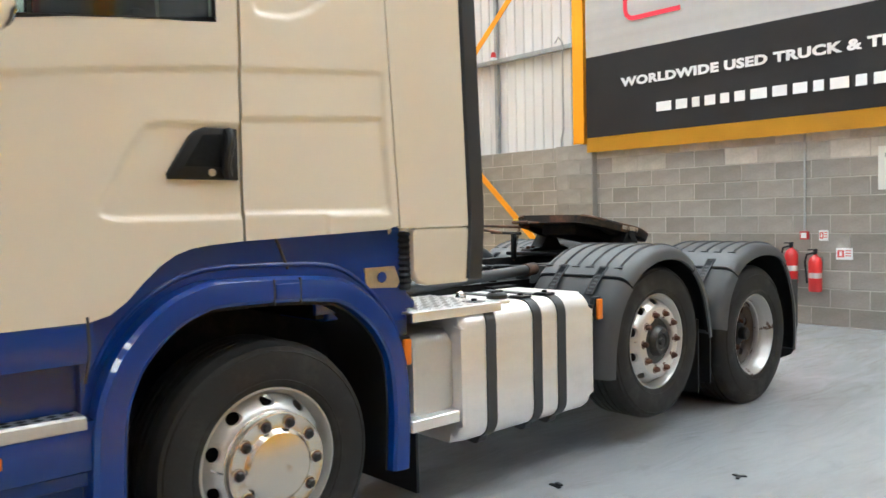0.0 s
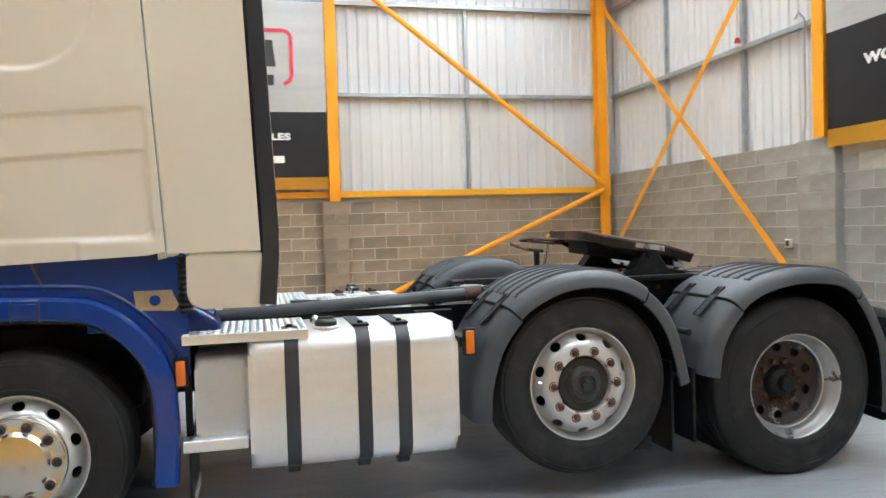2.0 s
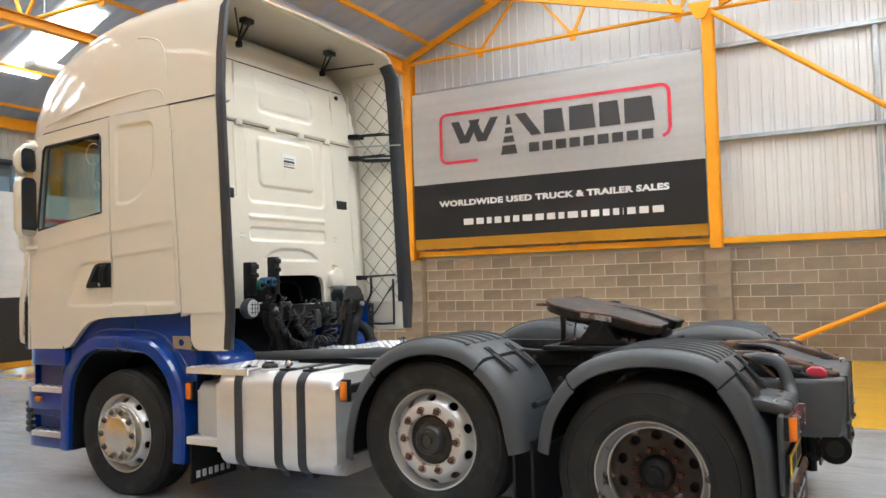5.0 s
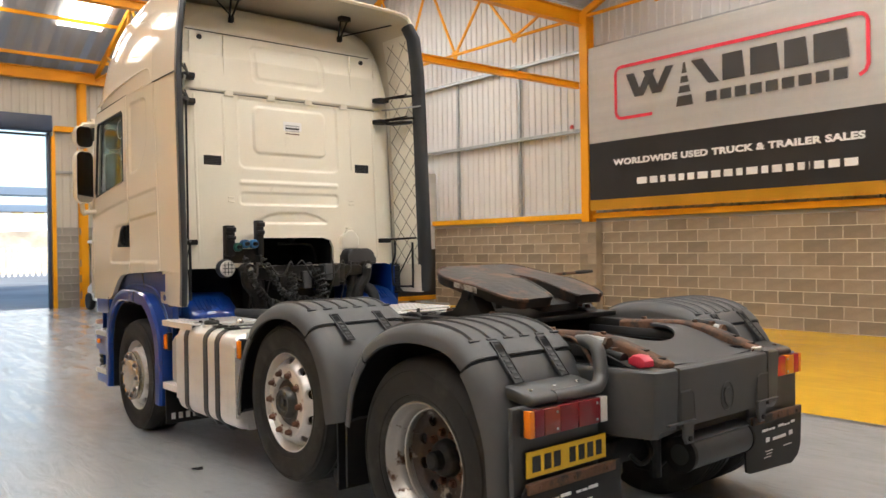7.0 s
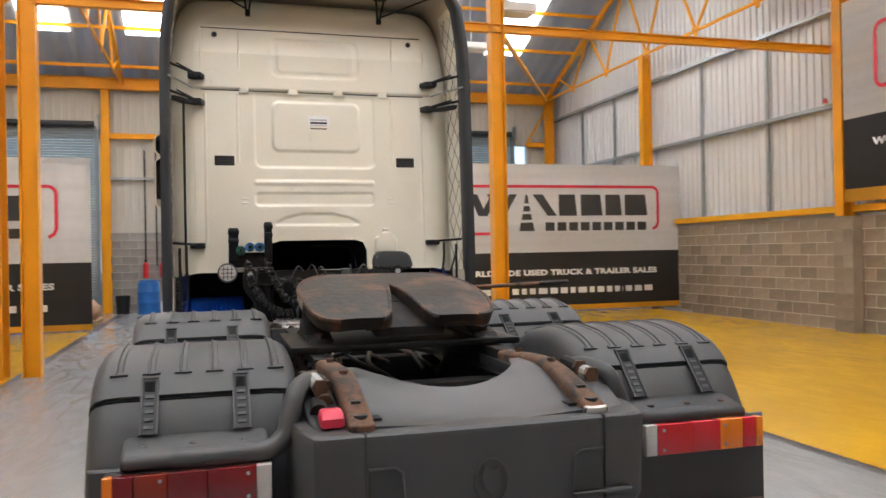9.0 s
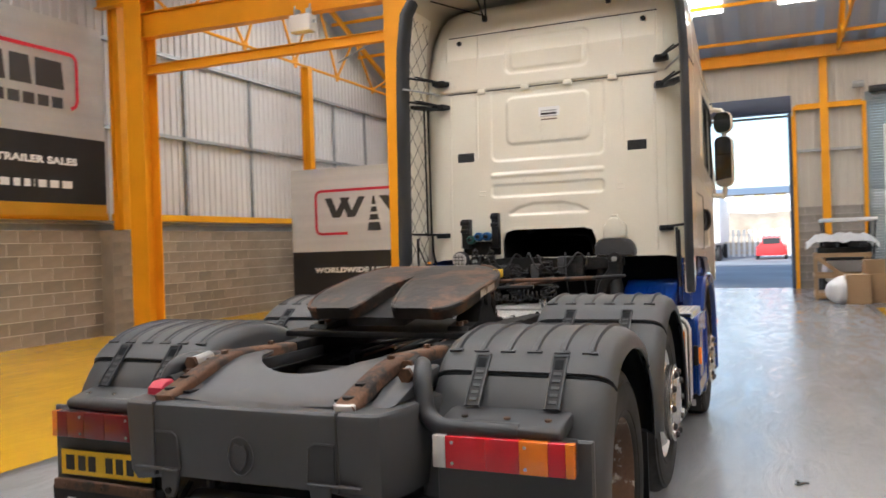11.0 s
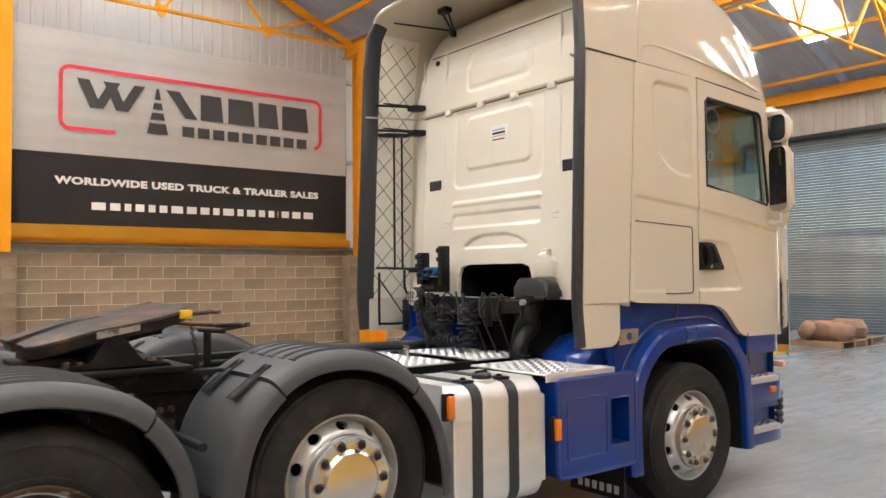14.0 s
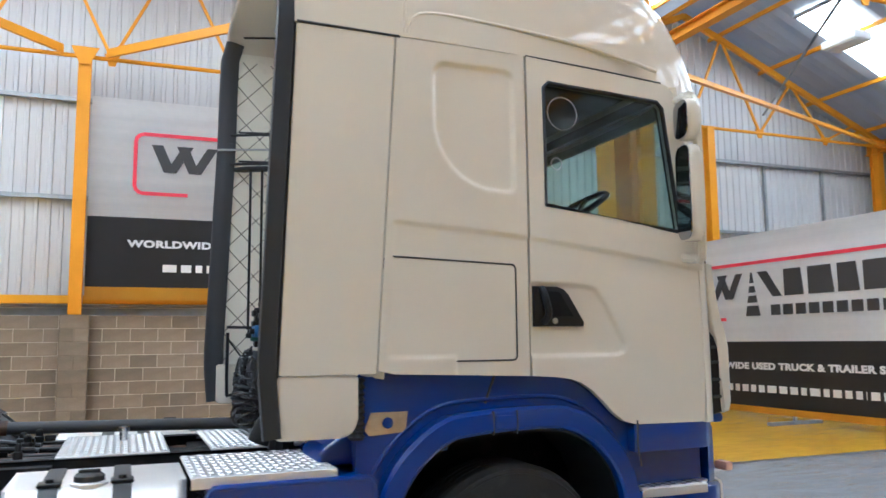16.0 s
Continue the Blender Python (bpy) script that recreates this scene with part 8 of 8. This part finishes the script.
for y in (2.3, 2.75):
    t = thing("fire_extinguisher", "red fire extinguisher hung on the front wall", "fire extinguisher", (XF - 0.12, y, 0.95), "fire extinguishers")
    part("cylinder", lathe([(0, 0), (0.08, 0.01), (0.08, 0.38), (0.03, 0.45), (0, 0.47)], "z", (0, 0, 0), 16), RED_P, t)
    part("valve", box(-0.02, 0.02, -0.03, 0.03, 0.46, 0.54, 0.008), BLACK_PL, t)
    part("bracket", box(0.07, 0.13, -0.03, 0.03, 0.1, 0.4), GALV, t)
t = thing("waste_bin", "small dark waste bin by the front wall", "bin", (15.9, 3.3, 0))
part("body", lathe([(0, 0), (0.16, 0), (0.2, 0.5), (0.18, 0.5), (0.15, 0.03), (0, 0.03)], "z", (0, 0, 0), 20), BLACK_PL, t)
t = thing("safety_sign", "yellow safety notice on the front wall", "sign", (XF - 0.02, 2.05, 1.75))
part("board", box(-0.012, 0, -0.02, 0.22, -0.22, 0.22), PLATE, t)


def wall_blocks_front(y0, y1, name):
    return block_wall(name, (XF, y1), (XF, y0), (-1, 0), 10, BLOCK_GREY, (0, 30), "grey concrete block wall beside the shutter doors", 0.05, MORTAR_GREY)


# timber crate with wrapped load, cartons
t = thing("timber_crate", "open raw-timber crate standing on the floor", "crate", (12.9, -3.05, 0))
for x in (-0.5, 0.46):
    for y in (-0.55, 0.51):
        part("post", box(x, x + 0.05, y, y + 0.05, 0, 1.05), PLY, t, smooth=None)
for z in (0.05, 0.5, 0.97):
    for y in (-0.575, 0.561):
        part("board", box(-0.5, 0.51, y, y + 0.02, z, z + 0.09), PLY, t, smooth=None)
    for x in (-0.522, 0.512):
        part("board", box(x, x + 0.02, -0.55, 0.56, z, z + 0.09), PLY, t, smooth=None)
part("brace", beam((-0.53, -0.5, 0.15), (-0.53, 0.5, 0.95), 0.09, 0.02, up=(1, 0, 0)), PLY, t, smooth=None)
part("deck", box(-0.5, 0.51, -0.55, 0.56, 0.14, 0.17), PLY, t, smooth=None)
t = thing("golf_buggy", "white-roofed golf buggy parked by the shutter", "golf buggy", (14.6, -3.3, 0))
part("roof", slab(rounded(-0.9, 0.9, -0.6, 0.6, 0.2, 5), "z", 1.78, 1.86, 0.03, 2), FILMW, t)
part("body", slab([(-0.95, 0.25), (0.95, 0.25), (1.0, 0.6), (0.6, 0.75), (0.5, 0.5), (-0.1, 0.5), (-0.2, 0.8), (-0.95, 0.85)], "y", -0.55, 0.55, 0.05, 2), FILMW, t)
part("seat", box(-0.35, 0.15, -0.5, 0.5, 0.78, 0.92, 0.05), BLACK_PL, t)
part("seat_back", box(-0.4, -0.3, -0.5, 0.5, 0.95, 1.3, 0.04), BLACK_PL, t)
for x in (-0.75, 0.72):
    for y in (-0.55, 0.55):
        part("roof_post", tube([(x * 0.8, y * 0.9, 0.7), (x, y, 1.8)], 0.02), BLACK_PL, t)
        part("wheel", lathe([(0, -0.08), (0.2, -0.08), (0.23, -0.05), (0.23, 0.05), (0.2, 0.08), (0, 0.08)], "y", (x, y, 0.23), 20), RUBBER, t)
for i, (x, y, w, h, a) in enumerate(((11.6, -3.25, 0.45, 0.62, 8), (11.95, -3.62, 0.5, 0.62, -5), (12.2, -3.3, 0.42, 0.5, 12), (11.9, -3.6, 0.4, 0.3, 3))):
    z = 0 if i < 3 else 0.62
    t = thing("carton", "closed brown cardboard carton stacked on the floor", "carton", (x, y, z), "cartons", a)
    part("body", box(-w / 2, w / 2, -w / 2, w / 2, 0, h, 0.006, 1), CARD, t)
    part("tape", box(-0.03, 0.03, -w / 2 - 0.001, w / 2 + 0.001, h - 0.12, h + 0.001), PLATE if i == 1 else FILMW, t, smooth=None)
t = thing("wrapped_bundle", "bundle in crumpled white plastic film beside the cartons", "bundle", (11.65, -2.95, 0))
bm = bmesh.new()
bmesh.ops.create_icosphere(bm, subdivisions=3, radius=0.28)
for v in bm.verts:
    v.co *= 1 + 0.22 * noise.noise(v.co * 6)
    v.co.z = max(0.0, v.co.z * 1.1 + 0.28)
part("film", bm, FILMW, t)
t = thing("wrapped_bundle", "machine part under a sagging white plastic sheet on the crate", "bundle", (12.9, -3.05, 1.06))
part("base", box(-0.4, 0.4, -0.5, 0.5, 0.0, 0.12, 0.02), CHASSIS, t)
for k, (x, y, w, h) in enumerate(((-0.2, -0.25, 0.14, 0.34), (0.15, -0.1, 0.18, 0.30), (-0.1, 0.25, 0.15, 0.36), (0.2, 0.35, 0.1, 0.33))):
    part("machine_block", box(x - w, x + w, y - w * 0.8, y + w * 0.8, 0.121, h, 0.03), CHASSIS if k % 2 else BLACK_GREY, t)
bm = bmesh.new()
g = [[bm.verts.new((-0.62 + 1.24 * i / 16, -0.72 + 1.44 * j / 18, 0.40 + 0.10 * noise.noise(Vector((i * 0.45, j * 0.4, 3.0))) - 0.16 * max(0.0, abs(j / 9 - 1) - 0.72) / 0.28 - 0.14 * max(0.0, abs(i / 8 - 1) - 0.7) / 0.3)) for j in range(19)] for i in range(17)]
for i in range(16):
    for j in range(18):
        bm.faces.new((g[i][j], g[i + 1][j], g[i + 1][j + 1], g[i][j + 1]))
bmesh.ops.solidify(bm, geom=bm.faces[:], thickness=0.05)
part("film", bm, FILMW, t, smooth=70)


def loaded_pallet(x, y, seed, label):
    t = thing("pallet", "worn wooden pallet on the floor", "pallet", (x, y, 0), "pallets")
    for yy in (-0.5, -0.25, 0, 0.25, 0.5):
        part("deck_board", box(-0.6, 0.6, yy - 0.05, yy + 0.05, 0.11, 0.13), PLY, t, smooth=None)
    for xx in (-0.55, 0, 0.55):
        part("bearer", box(xx - 0.05, xx + 0.05, -0.55, 0.55, 0, 0.11), PLY, t, smooth=None)
    for i in range(6):
        rng = random.Random(seed + i)
        sck = thing("sack", label, "sack", (x + rng.uniform(-0.35, 0.35), y + rng.uniform(-0.35, 0.35), 0.13), "sacks", rng.uniform(0, 180))
        bm = bmesh.new()
        bmesh.ops.create_icosphere(bm, subdivisions=3, radius=0.3)
        for v in bm.verts:
            d = v.co * (1 + 0.25 * noise.noise(v.co * 5 + Vector((i, seed, 0))))
            v.co = Vector((d.x * 1.2, d.y * 0.8, max(0, d.z * 0.75 + 0.18)))
        part("bag", bm, ORANGE_BAG if i == 2 else SACK, sck)


loaded_pallet(12.6, 4.0, 3, "bulging brown sack lying on a pallet")
loaded_pallet(13.75, 4.15, 30, "bulging brown sack lying on a pallet")
# lifting stand with an orange drum beside the banner
t = thing("workshop_stand", "blue steel workshop stand with an orange machine on it", "stand", (11.9, 5.6, 0))
for x in (-0.4, 0.4):
    for y in (-0.4, 0.4):
        part("leg", beam((x, y, 0), (x * 0.9, y * 0.9, 0.75), 0.05, 0.05), DRUMB, t, smooth=None)
part("tray", box(-0.5, 0.5, -0.5, 0.5, 0.75, 0.8, 0.01), DRUMB, t)
part("machine", lathe([(0, 0.8), (0.3, 0.82), (0.34, 1.1), (0.25, 1.3), (0, 1.34)], "z", (0, 0, 0), 20), ORANGE_BAG, t)

# lamps under the roof
def floodlight(x, y, z, label="white floodlight on the steel beam"):
    t = thing("floodlight", label, "lamp", (x, y, z))
    part("housing", box(-0.12, 0.1, -0.2, 0.2, -0.14, 0.14, 0.02), LAMPW, t)
    part("bracket", box(-0.02, 0.02, -0.26, 0.26, 0.0, 0.04), GALV, t)
    part("hanger", tube([(0.0, -0.15, 0.1), (0.0, -0.15, 0.32)], 0.015), GALV, t)
    part("hanger", tube([(0.0, 0.15, 0.1), (0.0, 0.15, 0.32)], 0.015), GALV, t)
    for y in (-0.12, 0.1):
        part("connector", tube([(0, y, 0.15), (0, y, 0.24)], 0.05, 12), CONDUIT, t)


floodlight(VALLEY - 0.2, 5.35, 5.26)
for x, y, z in ((9.8, -4.85, 6.2), (4.4, -3.75, 5.35), (9.8, 5.0, 6.6), (-1.5, -4.8, 6.3)):
    t = thing("strip_lamp", "white fluorescent lamp unit hung under the roof", "lamp", (x, y, z), "roof lamps")
    part("housing", box(-0.2, 0.2, -0.35, 0.35, -0.06, 0.08, 0.015), LAMPW, t)
    part("diffuser", box(-0.17, 0.17, -0.32, 0.32, -0.075, -0.061), FILMW, t)
    part("hanger", tube([(0, 0, 0.08), (0, 0, roof_z(x) - z + 0.1)], 0.012), GALV, t)
steel("cable_tray", beam((6.5, -9.6, 5.75), (6.5, 3.0, 5.75), 0.05, 0.03), "thin galvanised pipe under the roof", "pipe", GALV)
steel("cable_tray", beam((12.6, 9.8, 6.9), (8.5, 3.0, 7.5), 0.05, 0.03), "thin galvanised pipe under the roof", "pipe", GALV)
# small red beacons on the sheeting rails
for x, y in ((4.55, YR + 0.02), (5.0, YL - 0.02)):
    t = thing("alarm_beacon", "small red alarm beacon on the sheeting rail", "alarm", (x, y, 4.1))
    part("base", box(-0.05, 0.05, -0.04, 0.04, -0.04, 0.0, 0.006), LAMPW, t)
    part("dome", lathe([(0.045, 0), (0.045, 0.05), (0.03, 0.09), (0, 0.1)], "z", (0, 0, 0), 14), RED_P, t)
t = thing("alarm_beacon", "small red alarm beacon on the sheeting rail", "alarm", (XR + 0.0, -5.5, 4.12))
part("base", box(-0.05, 0.05, -0.04, 0.04, -0.04, 0.0, 0.006), LAMPW, t)
part("dome", lathe([(0.045, 0), (0.045, 0.05), (0.03, 0.09), (0, 0.1)], "z", (0, 0, 0), 14), RED_P, t)
# oil spots and litter on the floor
for i, (x, y) in enumerate(((-1.53, 1.30), (-2.3, 1.9), (-1.9, -1.9))):
    t = thing("floor_debris", "scrap of dark leaf litter on the floor", "litter", (x, y, 0.001))
    bm = bmesh.new()
    rng = random.Random(i)
    for k in range(3):
        m = Matrix.Translation((rng.uniform(-0.03, 0.03), rng.uniform(-0.03, 0.03), 0.004)) @ Matrix.Rotation(rng.uniform(0, 3), 4, "Z")
        box8(bm, m, 0.025, 0.01, 0.003)
    part("scrap", bm, BLACK_PL, t)

# ---- outside the open door ----
structure("ground", box(XF + 0.25, 900, -700, 700, -0.25, -0.03), YARD, "pale concrete yard reaching to the horizon", "ground")
structure("ground_rear", box(-900, XR - 0.45, -700, 700, -0.25, -0.03), YARD, "pale concrete yard behind the hall", "ground")
for nm, y0, y1 in (("ground_side_1", -700, YR - 0.35), ("ground_side_2", YL + 0.3, 700)):
    structure(nm, box(XR - 0.45, XF + 0.25, y0, y1, -0.25, -0.03), YARD, "pale concrete yard beside the hall", "ground")
t = thing("warehouse", "far warehouse with ochre and pale striped cladding", "building", (70, -6, -0.03))
part("wall", box(0, 14, -30, 40, 0, 5.2), FILMW, t, smooth=None)
me = finish(box(-0.08, 0.0, -0.45, 0.45, 4.0, 5.2), None)
me.materials.append(CLADYEL)
for i in range(40):
    o = new("cladding_panel", me)
    o.parent = t
    o.matrix_basis = Matrix.Translation((0, -29 + i * 1.75, 0))
part("roof", slab([(-0.4, 5.2), (7, 6.2), (14.4, 5.2)], "y", -30.2, 40.2), GALV, t, smooth=None)
t = thing("warehouse", "far blue-clad warehouse behind the yard", "building", (90, -30, -0.03))
part("wall", box(0, 16, -25, 22, 0, 8), CLADBLUE, t, smooth=None)
part("roof", slab([(-0.5, 8), (8, 9.5), (16.5, 8)], "y", -25.3, 22.3), GALV, t, smooth=None)
t = thing("earth_bank", "rough brown earth bank across the yard", "bank", (62, 0, -0.03))
bm = bmesh.new()
g = [[bm.verts.new((i * 0.9 - 3, j * 2.0 - 40, (1.6 + 1.2 * math.sin(math.pi * i / 7)) * (math.sin(math.pi * i / 7)) * 1.2 + 0.5 * noise.noise(Vector((i * 0.5, j * 0.4, 0))) * math.sin(math.pi * i / 7))) for j in range(41)] for i in range(8)]
for i in range(7):
    for j in range(40):
        bm.faces.new((g[i][j], g[i + 1][j], g[i + 1][j + 1], g[i][j + 1]))
part("slope", bm, BANK, t, smooth=60)
t = thing("palisade_fence", "white palisade fence across the yard", "fence", (52, 0, -0.03))
me = finish(box(-0.02, 0.02, -0.07, 0.07, 0.0, 1.9), None)
me.materials.append(FILMW)
for i in range(110):
    o = new("slat", me)
    o.parent = t
    o.matrix_basis = Matrix.Translation((0, -26 + i * 0.36, 0))
for z in (0.4, 1.5):
    part("rail", box(0.025, 0.07, -26, 14, z, z + 0.06), GALV, t, smooth=None)
t = thing("box_trailer", "white box trailer parked in the yard", "trailer", (44, 3.2, -0.03))
part("box", box(-1.5, 8, -1.6, 1.1, 1.1, 3.9, 0.03), FILMW, t)
part("chassis", box(-1.3, 7.8, -1.3, 0.9, 0.75, 1.08), CONDUIT, t)
for x in (-0.6, 0.6, 6):
    for y in (-1.4, 0.9):
        part("wheel", lathe([(0, -0.15), (0.42, -0.15), (0.48, -0.1), (0.48, 0.1), (0.42, 0.15), (0, 0.15)], "y", (x, y, 0.48), 20), RUBBER, t)
for i, (x, y, m, lab) in enumerate(((46, -1.2, RED_P, "small red car parked in the yard"), (49, -4.2, CLADBLUE, "small blue car parked in the yard"))):
    t = thing("parked_car", lab, "car", (x, y, -0.03))
    part("body", slab([(-0.85, 0.25), (0.85, 0.25), (0.85, 0.8), (0.6, 0.9), (0.5, 1.4), (-0.5, 1.4), (-0.6, 0.9), (-0.85, 0.8)], "x", -1.8, 1.8, 0.06, 2), m, t)
    part("rear_window", box(-1.83, -1.79, -0.5, 0.5, 0.95, 1.3), BLACK_PL, t)
    for xx in (-1.1, 1.1):
        for yy in (-0.8, 0.8):
            part("wheel", lathe([(0, -0.1), (0.3, -0.1), (0.3, 0.1), (0, 0.1)], "y", (xx, yy, 0.3), 16), RUBBER, t)
rub = bmesh.new()
rng = random.Random(5)
for i in range(160):
    s = rng.uniform(0.15, 0.55)
    m = Matrix.Translation((rng.uniform(34, 41), rng.uniform(5.5, 15), -0.03 + s * 0.4 + rng.uniform(0, 0.6))) @ Euler((rng.random() * 3, rng.random() * 3, rng.random() * 3)).to_matrix().to_4x4()
    box8(rub, m, s * 0.6, s * 0.45, s * 0.35)
tagged(part("rubble", rub, STONE, None, "", None), "heaps of pale broken stone lying in the yard", "rubble", kind="stuff")

# ---- pilasters under the wall columns ----
for i, x in enumerate((-2.5, 4.0, 10.55)):
    block_wall(f"pilaster_right_{i + 1}", (x - 0.225, YR + 0.2), (x + 0.225, YR + 0.2), (0, 1), 9, BLOCK, (0, 1), "block pilaster under a steel column", 0.2, BLOCK)
for i, x in enumerate((-2.4, 4.3, 10.9)):
    block_wall(f"pilaster_left_{i + 1}", (x + 0.225, YL - 0.3), (x - 0.225, YL - 0.3), (0, -1), 9, BLOCK, (0, 1), "block pilaster under a steel column", 0.3, BLOCK)
block_wall("pilaster_rear_1", (XR + 0.12, -3.35), (XR + 0.12, -4.05), (1, 0), 11, BLOCK_GREY, (0, 1), "block pilaster under a steel column", 0.12, BLOCK_GREY)
for i, (y0, y1) in enumerate(((-9.9, -9.05), (-3.9, -2.2), (2.1, 3.85), (8.45, 10.1))):
    wall_blocks_front(y0, y1, f"wall_front_blocks_{i + 1}")


# ---- the blocks of the walls ----
block_wall("wall_right_blocks", (XR, YR), (XF, YR), (0, 1), 9, BLOCK, (4.0, 17.5), "tan concrete block wall below the liner sheets")
block_wall("wall_left_blocks", (XF, YL), (XR, YL), (0, -1), 9, BLOCK, (8.0, 21.5), "tan concrete block wall below the liner sheets")
block_wall("wall_rear_blocks", (XR, YL), (XR, YR), (1, 0), 11, BLOCK_GREY, (8.0, 19.5), "grey concrete block rear wall", core_mat=MORTAR_GREY, pale=(block_mesh(0.437, BLOCK_PALE), 7.5, 13.6, block_mesh(0.212, BLOCK_PALE)))
